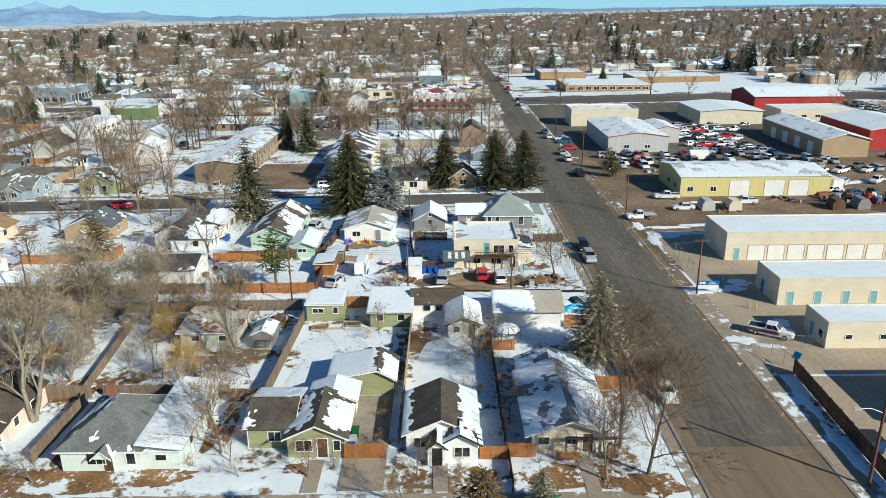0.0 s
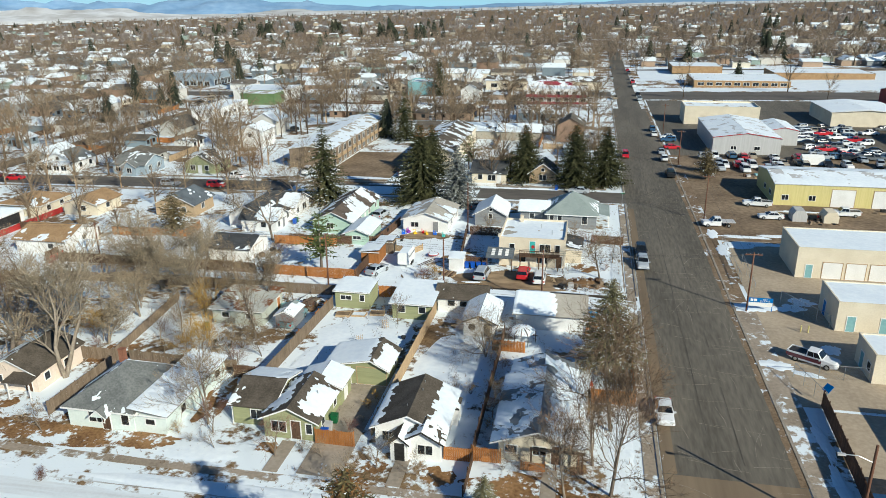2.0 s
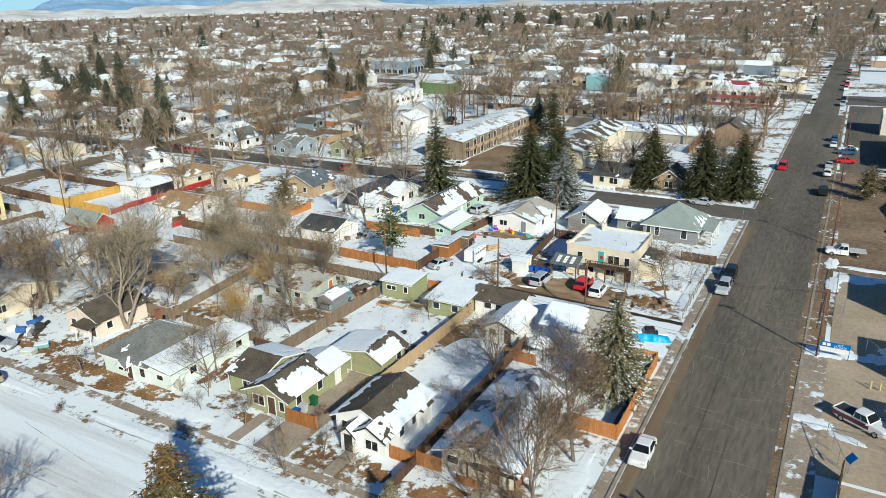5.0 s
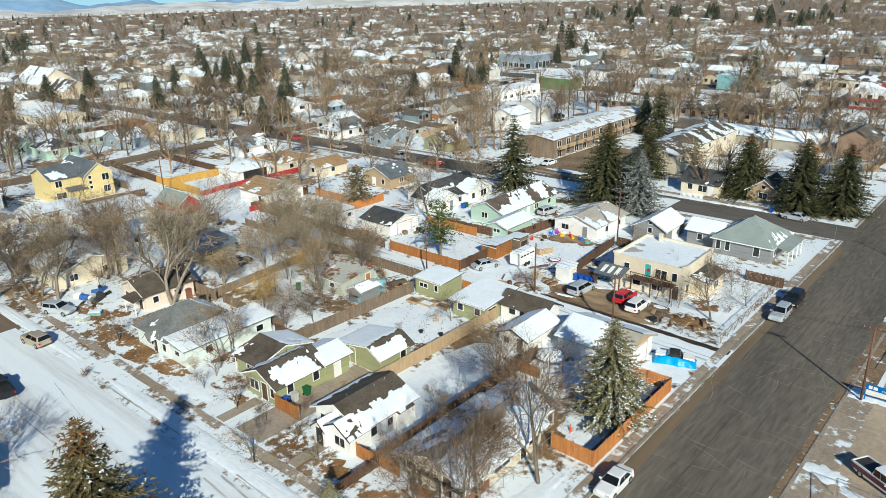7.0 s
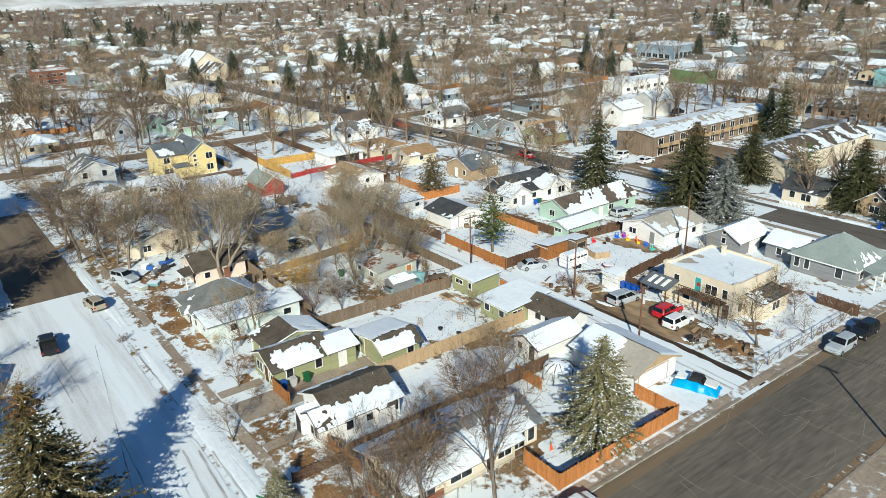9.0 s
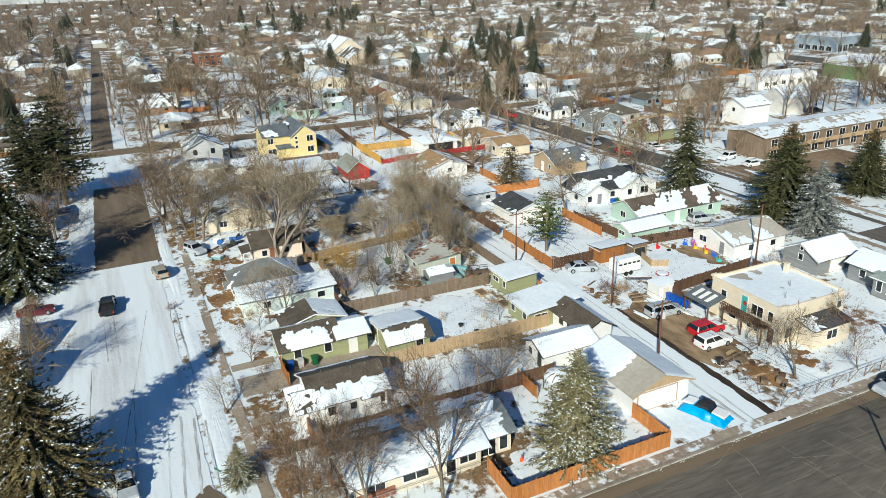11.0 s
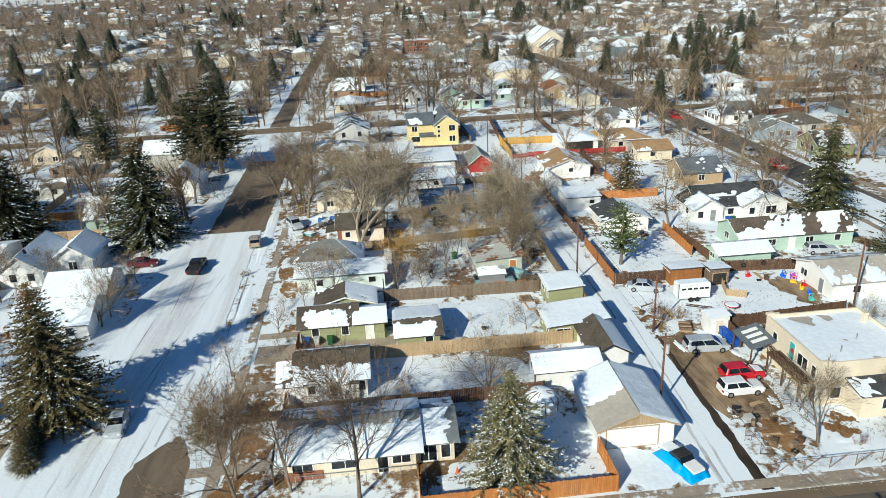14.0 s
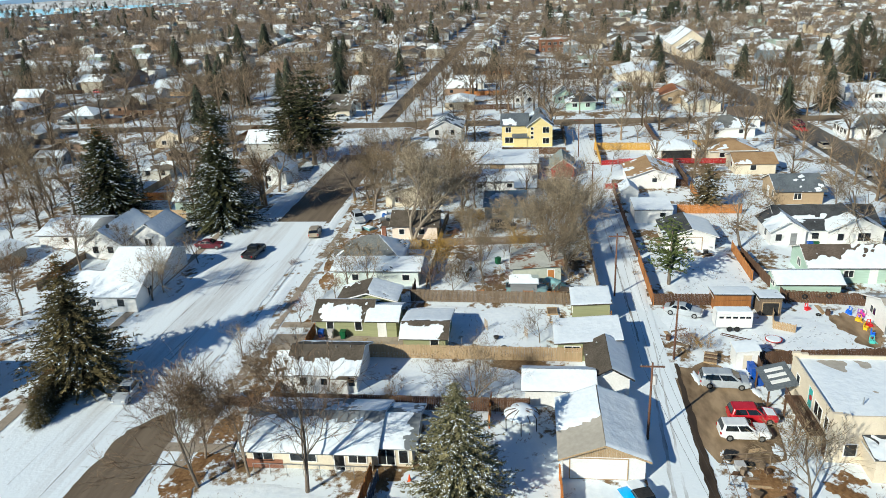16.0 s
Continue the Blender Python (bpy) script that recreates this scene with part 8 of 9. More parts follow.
WILLOW = [tree_thing("golden_willow", bare_tree_meshes(41, 7, .12, .6, 4, .1, (9, 8, 7), .03, None, gold_twig, 3), "leafless willow with golden twigs")]
SPREAD = [tree_thing("bare_tree", bare_tree_meshes(51, 8, .16, .8, 4, .05, (8, 7, 7), .03, None, None, 4), "low many-stemmed bare tree")]
THIN = [tree_thing("slender_bare_tree", bare_tree_meshes(s, 10, .13, .28, 4, .2, (14, 8, 6), .028), "slender upright bare tree") for s in (61, 62)]
dark_twig = material("dark_twigs", (0.05, 0.036, 0.026), (0.17, 0.118, 0.082), 0.95, 2.0, 0.3, 0.0, vary=0.1, isle=0.6)
DARK = [tree_thing("old_bare_tree", bare_tree_meshes(s, h, .33, .5, 5, .16, (7, 6, 6, 5), .034, None, dark_twig, 1, 1.9), "old dark bare tree with crooked limbs") for s, h in ((91, 14), (92, 13))]
for grp in (DARK, COTTON, YARD, BIG, MED, SMALL, SHRUB, WILLOW, SPREAD, THIN):
    for q in grp:
        q["unused"] = 1


def plant(grp, x, y, scale=1.0, seed=0):
    rng_ = random.Random(int(x * 13 + y * 7) + seed)
    q = grp[rng_.randrange(len(grp))]
    rz = rng_.uniform(0, 360)
    m = pose(x, y, land(x, y), 0, 0, rz)
    if q.get("unused"):
        del q["unused"]
        q.matrix_world = m @ Matrix.Scale(scale, 4)
        return q
    return copy_thing(q, m @ Matrix.Scale(scale, 4))


PLANTED = []


def trees(grp, *places):
    for x, y, s in places:
        PLANTED.append((x, y))
        plant(grp, x, y, s)


trees(COTTON, (-43.4, 67.6, .84), (-40.0, 92.4, .72), (-47.2, 94.6, .7), (-30.4, 92.0, .6), (-37.3, 89.8, .62), (-70.9, 61.4, .8), (-44.6, 84.6, .58), (-48.0, 90.0, .6), (-43.8, 76.4, .5))
trees(BIG, (-52.0, 69.0, .9), (-4.0, 19.0, .85), (-1.0, 13.0, .9), (-56.3, 74.5, .8), (-69.5, 55.9, .75), (-73.6, 57.6, .7), (-61.8, 57.0, .65), (-69.5, 73.2, .8), (-67.5, 90.6, .65), (-80.4, 57.4, .7), (-88.0, 55.6, .7), (-60.8, 77.0, .7), (-62.0, 35.4, .85), (-73.0, 34.6, .9), (-77.0, 52.4, .75), (-58.5, 58.0, .95), (-66.0, 75.0, .9), (-43.2, 136.0, .95), (-40.2, 119.5, .8), (-57.0, 148.0, .95), (-92.4, 52.6, .75), (-99.0, 56.0, .9), (-83.0, 74.0, .8), (-14.0, 17.0, .8), (-30.0, 16.0, .8), (-52.0, -3.0, .9), (-40.0, -2.0, .9), (-64.0, -11.0, .9))
trees(YARD, (19.2, 57.4, 1.05), (19.4, 67.6, 1.12), (17.6, 61.6, .85), (15.2, 56.4, .75))
trees(MED, (-23.4, 64.2, .8), (-21.8, 61.5, .7), (18.4, 110.0, .85), (14.5, 121.5, .7), (-19.2, 33.6, 1.0), (-21.8, 34.0, .85), (-33.1, 34.3, .7), (-50.6, 126.5, .9), (-58.0, 140.0, .9), (-86.0, 104.5, .8), (-8.3, 88.2, .55), (-33.0, 14.0, 1.0), (-22.0, 10.0, .9), (-55.0, 24.0, 1.0), (-62.0, 33.0, .9), (-7.0, 14.0, 1.0), (-95.0, 145.0, .9), (-75.0, 145.5, .9), (-108.0, 146, .9), (-116.0, 98, .7), (-2.0, 128.0, .5), (-34.0, 22.0, .9), (-55.0, 92.6, .9), (-36.5, 91.0, .9), (-32.5, 93.0, .7))
trees(SMALL, (-3.3, 53.0, .9), (-12.6, 57.4, .85), (-8.0, 58.0, .5), (1.6, 57.0, .6), (-2.4, 57.4, .7), (9.8, 111.6, .9), (17.0, 121.0, 1.0), (-20.5, 60.0, .9), (-24.0, 73.0, .8), (-35.0, 75.0, .8), (-28.0, 75.5, .8), (-31.0, 79.0, .7), (-22.0, 82.0, .8), (-45.0, 77.0, .9), (-38.0, 57.0, .8), (13.5, 111.0, .7), (-58.0, 64.0, .9), (2.5, 72.5, .45), (-19.0, 57.5, .5), (20.5, 117.0, .8), (-36.0, 121.0, .8))
trees(SHRUB, (-10.3, 58.8, .5), (2.6, 73.2, .7), (4.2, 72.2, .7), (1.0, 73.0, .6), (-6.5, 62.0, .8), (-6.0, 64.5, .7), (-6.2, 67.2, .8), (-5.9, 69.2, .7), (-8.2, 105.6, .9), (-9.6, 104.8, .8), (-37.0, 61.0, .8), (-22.0, 58.2, .8), (-24.0, 59.4, .9), (12.6, 58.8, .6), (16.4, 59.2, .7), (9.3, 59.2, .6), (15.9, 108.6, .7), (19.4, 113.5, .7), (-44.0, 75.0, 1.0), (-26.0, 93.0, 1.0), (-29.0, 101.9, .8), (6.9, 70.0, .7), (6.9, 66.0, .8), (-30.0, 57.8, .5), (-3.2, 80.6, .5), (12.0, 83.4, .7), (20.6, 84.0, .6), (7.2, 79.0, .8), (-60.0, 61.0, .9))
trees(SHRUB, (-32.7, 50.3, .55), (-33.1, 50.7, .5), (-32.4, 49.9, .5))
trees(WILLOW, (-35.4, 86.0, .8), (-46.6, 77.6, .9), (-29.3, 73.4, 1.28))
trees(SHRUB, (-8.6, 104.9, 1.2), (-7.2, 105.8, 1.3), (-6.4, 104.9, 1.0), (-7.6, 107.4, 1.2))
trees(SMALL, (-24.4, 72.9, 1.1), (-33.0, 76.6, .9), (-37.6, 78.2, .9), (-22.6, 76.4, .9), (-36.0, 83.0, .9))
trees(MED, (-35.2, 79.6, .62), (-37.8, 83.8, .7), (-46.2, 87.4, .8), (-50.4, 92.0, .8), (-52.0, 86.4, .7))
trees(DARK, (-66.6, 52.4, 1.05), (-63.6, 56.0, .8), (-66.6, 63.0, .75), (-60.6, 66.4, .8), (-55.6, 74.4, .7), (-60.8, 81.3, .7), (-83.6, 52.8, .9))
trees(SHRUB, (-64.9, 54.0, 1.3), (-63.0, 53.4, 1.1), (-62.2, 56.4, 1.0), (-27.2, 84.0, .9), (-31.0, 83.6, .8), (-33.6, 84.6, .9), (-36.6, 88.6, 1.1), (-29.5, 82.6, .7), (-39.0, 88.6, 1.0), (-41.0, 94.0, 1.1), (-21.6, 90.2, 1.1), (-23.8, 89.0, .9), (-38.5, 80.6, 1.0))
trees(SPREAD, (4.6, 81.2, 1.0), (-26.0, 78.0, .7), (-62.0, 66.0, 1.0))
trees(THIN, (-25.2, 80.6, 1.0), (7.2, 68.0, .45), (7.0, 72.4, .5), (-27.6, 89.6, 1.0), (-29.6, 91.0, 1.1), (-25.0, 92.6, .9), (-34.0, 92.5, .9))

con = [conifer("spruce_tree", 1, 16.8, 7.4, "tall broad olive-green spruce by the street", None, 0.02, 1.4, True),
       conifer("spruce_tree", 2, 17.0, 6.2, "dark green spruce with snow on drooping boughs", None, 0.16, 1.0, False, droop=.55),
       conifer("blue_spruce", 3, 12.6, 5.8, "pale blue-green spruce beside the street", blue_needle, 0.05, 1.15),
       conifer("spruce_tree", 4, 11.6, 5.0, "snow-dusted olive spruce in the yard", material("yard_spruce_needles", (0.12, 0.112, 0.054), (0.27, 0.24, 0.13), .9, 3, .5, 0, isle=.5), 0.30, 1.5, False, fine=2.2),
       conifer("pine_tree", 5, 10.0, 3.9, "loose yellow-green pine in a yard", pine_needle, 0.06, .62, crown_from=.2, droop=-.15, round_=.7),
       conifer("spruce_tree", 6, 15.8, 6.8, "broad brown-olive spruce beside the snowy street", olive_needle, 0.12, 1.4, True, fine=1.5),
       conifer("pine_tree", 7, 8.6, 4.2, "brownish pine dusted with snow", brown_pine, 0.12, .9, crown_from=.14, droop=.1, round_=.5),
       conifer("pine_tree", 8, 14.0, 5.6, "tall dark pine beside the side street", None, 0.04, .85, crown_from=.16, droop=0, round_=.6),
       conifer("spruce_tree", 9, 17.5, 8.2, "broad dark green spruce with snow along its boughs", None, 0.30, 1.4, True, droop=.4)]
for q in con:
    q["unused"] = 1


def evergreen(i, *places):
    for x, y, s in places:
        PLANTED.append((x, y))
        q, m = con[i], pose(x, y, land(x, y), 0, 0, x * 37 % 360)
        if q.get("unused"):
            del q["unused"]
            q.matrix_world = m @ Matrix.Scale(s, 4)
        else:
            copy_thing(q, m @ Matrix.Scale(s, 4))


evergreen(0, (-19.0, 149.2, 1.0), (12.8, 167.6, .85), (19.8, 169.2, .82), (-22.0, 174.0, .75), (1.2, 171.0, .8))
evergreen(1, (-39.6, 146.2, 1.0), (-40.0, 218.0, .9), (-52.0, 330.0, 1.0))
evergreen(2, (-10.9, 147.4, 1.0))
evergreen(3, (19.2, 81.0, 1.0), (8.6, 52.4, .38))
evergreen(4, (-25.8, 106.2, 1.0), (-14.0, 181.0, .9))
evergreen(6, (-59.0, 118.4, 1.0), (43.2, 178.0, .75), (44.0, 186.0, .7))
evergreen(5, (2.4, 36.4, 1.01), (10.6, 36.2, .24), (9.3, 35.9, .26), (8.0, 35.6, .25), (6.7, 35.4, .27), (5.4, 35.2, .25))
evergreen(8, (-51.5, 31.4, 1.05), (-56.5, 6.6, 1.0), (-66.0, 1.0, .85))
evergreen(7, (-96.5, 30.6, 1.35), (-96.0, 35.8, 1.2), (-107.7, 6.6, .8))

# ---- the town beyond: houses along the streets ----
def far_window(o, x, y, turn, z, w=1.0, h=1.1):
    b = Build().box(-w / 2, w / 2, -.05, .02, z, z + h)
    q = part("window", b, glass, o)
    q.data.materials.append(white)
    q.matrix_local = pose(x, y, 0, 0, 0, turn)


def far_home(w, d, eave, ridge, axis, porch=False):
    o = tagged(new("house"), "small family house with a snow-patched roof", "house", "houses of the town")
    body(o, -w / 2, w / 2, -d / 2, d / 2, eave, ridge, axis, far_wall, far_roof, (0, 0, 0, 0), base=-1.0, fascia=False)
    for x in (-w * .28, w * .24):
        far_window(o, x, -d / 2, 0, .9, 1.3, 1.2)
        far_window(o, w / 2, x * d / w, 90, .9, 1.1, 1.1)
    if eave > 4:
        far_window(o, 0, -d / 2, 0, 3.4, 1.2, 1.2)
    part("door", Build().box(-.5, .5, -d / 2 - .04, -d / 2 + .02, .05, 2.05), dark_wood, o)
    if porch:
        part("porch_roof", Build().slab([(-w * .4, -d / 2 - 1.8, 2.3), (w * .4, -d / 2 - 1.8, 2.3), (w * .4, -d / 2, 2.6), (-w * .4, -d / 2, 2.6)], .12), far_roof, o)
    o["unused"] = 1
    return o


KINDS = [far_home(9, 11, 2.7, 4.6, "y"), far_home(11, 8.5, 2.7, 4.4, "x"), far_home(9.5, 10.5, 2.7, 4.8, "hip"), far_home(8, 10, 4.9, 7.2, "y", True), far_home(12, 9, 2.7, 4.2, "hip"), far_home(8.5, 11, 2.8, 5.6, "y", True), far_home(13, 9, 2.7, 4.4, "x")]
SHEDS = [far_home(6, 7, 2.3, 3.4, "y"), far_home(7, 6, 2.3, 3.2, "x")]


def settle(q, x, y, rz):
    m = pose(x, y, land(x, y), 0, 0, rz)
    if q.get("unused"):
        del q["unused"]
        q.matrix_world = m
        return q
    return copy_thing(q, m)


def seen(x, y, lo=-38, hi=134):
    """Whether a place lies in the part of the town that the flight looks over."""
    a = math.degrees(math.atan2(-(x - 25), y - 20))
    return lo < a < hi


rng = random.Random(9)
BEYOND = []
for x, y, r in ((-47, 172, 9), (-33, 172, 9), (-47, 188, 9), (-33, 188, 9), (-61, 171, 6), (-188, 352, 12), (-172, 340, 10), (-160, 320, 9), (-112, 262, 8), (-118, 240, 8), (-104, 240, 7), (-61, 321, 8), (-58, 306, 7), (-55, 292, 6), (2, 295, 9), (2, 281, 7), (-124, 289, 7), (-110, 294, 8), (-100, 284, 9), (-98, 262, 9), (-110, 276, 6)):
    claim(x, y, r)


def garden_fence(length, mat_, seed):
    """One plain run of board fence with its posts, for the gardens of the town."""
    r_, b, k = random.Random(seed), Build(), 0.0
    while k < length:
        b.box(k, k + .36, -.015, .015, .03, 1.7 + r_.uniform(-.06, .05))
        k += .39
    for i in range(int(length / 3) + 1):
        b.box(i * 3.0 - .05, i * 3.0 + .05, .02, .12, 0, 1.75)
    return b.mesh("wooden_fence", mat_)


GARDEN = [garden_fence(15.0, m, 7 + i) for i, m in enumerate((old_wood, dark_wood, new_wood, old_wood, dark_wood, tan_wood))]


def enclose(x, y, side):
    """A back fence and a side fence round the garden behind a house; now and then a car beside it."""
    for fx, fy, rz in ((x - 7.2, y + side * 16.5, rng.uniform(-2, 2)), (x + 7.2, y + side * 2.0, 90 * side + rng.uniform(-2, 2))):
        if rng.random() < .8 and free(fx + (7 if abs(rz) < 45 else 0), fy, -1.0):
            f = thing("wooden_fence", fx, fy, rz, "wooden board fence between back gardens of the town", "fence", "garden fences")
            tagged(part("boarding", rng.choice(GARDEN), None, f), kind="stuff")
    if rng.random() < .45 and free(x + 6.4, y - side * 3, 1.0):
        park(rng.choice(KIND), rng.choice(COL), x + 6.4, y - side * 4, 90, "", up=0.02)


def dwell(x, y, rz, kinds):
    r = math.hypot(x, y - 80)
    if not seen(x, y) or (x > -137 and 50 < y < 153) or (x > -60 and 30 < y < 153) or abs(y - 335) < 15 or (36 < x < 270 and 270 < y < 462) or abs(x + 143) < 11 or abs(x + 319) < 11 or abs(x - 30) < 13 or not free(x, y, 6.0):
        return
    if r < 300:
        settle(rng.choice(kinds), x, y, rz)
        claim(x, y, 5.5)
        if kinds is KINDS and (x < -60 or y > 180):
            enclose(x, y, 1 if rz == 0 else -1)
    else:
        claim(x, y, 5.0)
        BEYOND.append((x, y, rz))


for ys in (-79, 43, 158, 246, 335, 430, 520, 610):
    for side in (-1, 1):
        for k in range(70):
            x = -800 + 14.2 * k + rng.uniform(-2, 2)
            if x > 24:
                continue
            if rng.random() < .93:
                dwell(x, ys + side * rng.uniform(17, 21), 0 if side > 0 else 180, KINDS)
            if rng.random() < .6:
                dwell(x + rng.uniform(-5, 5), ys + side * rng.uniform(38, 46), rng.choice((0, 90)), SHEDS)
for ys in (300, 470, 560, 650):
    for k in range(26):
        dwell(48 + 18 * k + rng.uniform(-3, 3), ys + rng.uniform(-10, 40), rng.choice((0, 180)), KINDS)
# farther out than single houses can be told apart
for k in range(2000):
    a, d = math.radians(rng.uniform(-38, 134)), 330 * (3600 / 330) ** (rng.random() ** 0.75)
    x, y = 25 - math.sin(a) * d, 20 + math.cos(a) * d
    if math.hypot(x, y - 80) > 330 and (abs(x - 30) > 14 or y > 800) and not (40 < x < 160 and 280 < y < 460) and (d > 800 or free(x, y, 5.0)):
        BEYOND.append((x, y, rng.choice((0, 90))))
bw, br = Build(), Build()
for x, y, rz in BEYOND:
    w, d, e, r = rng.uniform(4, 6.5), rng.uniform(4, 5.5), rng.uniform(2.5, 3.4) * rng.choice((1, 1, 1, 1.7)), rng.uniform(1.4, 2.2)
    z = land(x, y)
    if rz == 90:
        w, d = d, w
    bw.box(x - w, x + w, y - d, y + d, z - 1, z + e)
    q = .4
    if rz % 180 == 0:
        br.add([(x - w - q, y - d - q, z + e - .2), (x + w + q, y - d - q, z + e - .2), (x + w + q, y, z + e + r), (x - w - q, y, z + e + r), (x + w + q, y + d + q, z + e - .2), (x - w - q, y + d + q, z + e - .2)], [(0, 1, 2, 3), (3, 2, 4, 5), (0, 3, 5), (1, 4, 2)])
    else:
        br.add([(x - w - q, y - d - q, z + e - .2), (x - w - q, y + d + q, z + e - .2), (x, y + d + q, z + e + r), (x, y - d - q, z + e + r), (x + w + q, y + d + q, z + e - .2), (x + w + q, y - d - q, z + e - .2)], [(0, 3, 2, 1), (3, 5, 4, 2), (0, 5, 3), (1, 2, 4)])
solo("far_house_walls", bw, far_wall_stuff, "walls of many small houses far off", "houses", "stuff")
solo("far_house_roofs", br, far_roof_stuff, "snowy roofs of many small houses far off", "roofs", "stuff")

# ---- the town's trees ----
far_twig = material("far_twigs", (0.07, 0.05, 0.035), (0.33, 0.242, 0.158), .95, 0.5, 0.035, 0.0, isle=.55)
far_needle = material("far_needles", (0.022, 0.028, 0.018), (0.062, 0.068, 0.04), .9, .8, .05, 0.0, isle=.4)


def scatter(name, shapes, places, mat_, label):
    """Many copies of a few small shapes, joined into one mesh."""
    vs, fs, n = [], [], 0
    r_ = np.random.RandomState(len(places))
    for x, y, s in places:
        v, f = shapes[r_.randint(len(shapes))]
        a = r_.uniform(0, 6.283)
        c, sn = math.cos(a) * s, math.sin(a) * s
        vs.append(np.column_stack((v[:, 0] * c - v[:, 1] * sn + x, v[:, 0] * sn + v[:, 1] * c + y, v[:, 2] * s * r_.uniform(.85, 1.15) + land(x, y))))
        fs.append(f + n)
        n += len(v)
    V, Fc = np.concatenate(vs), np.concatenate(fs)
    me = bpy.data.meshes.new(name)
    me.vertices.add(len(V))
    me.vertices.foreach_set("co", V.ravel())
    me.loops.add(Fc.size)
    me.loops.foreach_set("vertex_index", Fc.ravel())
    me.polygons.add(len(Fc))
    me.polygons.foreach_set("loop_start", np.arange(0, Fc.size, 3))
    me.polygons.foreach_set("loop_total", np.full(len(Fc), 3))
    me.update(calc_edges=True)
    me.materials.append(mat_)
    return tagged(new(name, me), label, "trees", "", "stuff")


def twig_cloud(seed, h, n_limb, n_twig, w, spread_=.42, width=.09):
    """A bare tree in few triangles: trunk, limbs and slivers for twigs."""
    r_ = random.Random(seed)
    v, f = [], []

    def sliver(p, q, a):
        d = Vector(q) - Vector(p)
        s = d.cross(Vector((r_.gauss(0, 1), r_.gauss(0, 1), r_.gauss(0, 1)))).normalized() * a
        k = len(v)
        v.extend([tuple(Vector(p) - s), tuple(Vector(p) + s), tuple(q)])
        f.append((k, k + 1, k + 2))

    for t in range(3):
        sliver((.12 * math.cos(2 * t), .12 * math.sin(2 * t), -.3), (0, 0, h * .75), .22)
    for i in range(n_limb):
        a, z = r_.uniform(0, 6.283), h * r_.uniform(.14, .5)
        L = h * r_.uniform(.30, spread_ + .1)
        e = Vector((math.cos(a), math.sin(a), r_.uniform(.7, 2.1))).normalized() * L
        p = Vector((0, 0, z))
        sliver(p, p + e, width * .95)
        for j in range(n_twig):
            q = p + e * r_.uniform(.35, 1.0)
            d = (e.normalized() * .9 + Vector((r_.gauss(0, .6), r_.gauss(0, .6), r_.gauss(.1, .45)))).normalized() * h * r_.uniform(.07, .20)
            sliver(q, q + d, width * w)
    return np.array(v), np.array(f)


def needle_cone(seed, h, r, levels, n):
    r_ = random.Random(seed)
    v, f = [], []
    for k in range(levels):
        q = .08 + .92 * k / levels
        R, z = r * (1 - q) ** .72 + .1, h * q
        off = r_.random() * 6
        for i in range(n):
            a = off + 6.283 * i / n + r_.uniform(-.2, .2)
            L = R * r_.uniform(.7, 1.15)
            j = len(v)
            wd = .5 * R * 3.3 / n + .12
            v.extend([(-math.sin(a) * wd + math.cos(a) * L * .3, math.cos(a) * wd + math.sin(a) * L * .3, z + h / levels * .8), (math.sin(a) * wd + math.cos(a) * L * .3, -math.cos(a) * wd + math.sin(a) * L * .3, z + h / levels * .8), (math.cos(a) * L, math.sin(a) * L, z - .25 * L)])
            f.append((j, j + 1, j + 2))
    return np.array(v), np.array(f)


near_shapes = [twig_cloud(100 + i, 11.5, 20, 20, .26, .46) for i in range(5)]
mid_shapes = [twig_cloud(200 + i, 13.5, 15, 22, .46, .54, width=.085) for i in range(6)]
far_shapes = [twig_cloud(300 + i, 10.5, 11, 12, .62, .62, width=.13) for i in range(5)]
dim_shapes = [twig_cloud(350 + i, 8.5, 9, 4, 1.0, .85, width=.34) for i in range(5)]
# brown twigs with a little distance haze in the colour, for the middle range
half_hazed_twig = material("half_hazed_twigs", (0.105, 0.08, 0.062), (0.325, 0.252, 0.185), .95, .4, .03, 0.0, isle=.45)
# paler and greyer than the nearer twigs: distance haze painted into the colour
hazed_twig = material("distant_hazed_twigs", (0.185, 0.157, 0.142), (0.30, 0.257, 0.23), .95, .3, .02, 0.0, isle=.2)
near_t, mid_t, far_t, dim_t, con_m, con_f = [], [], [], [], [], []
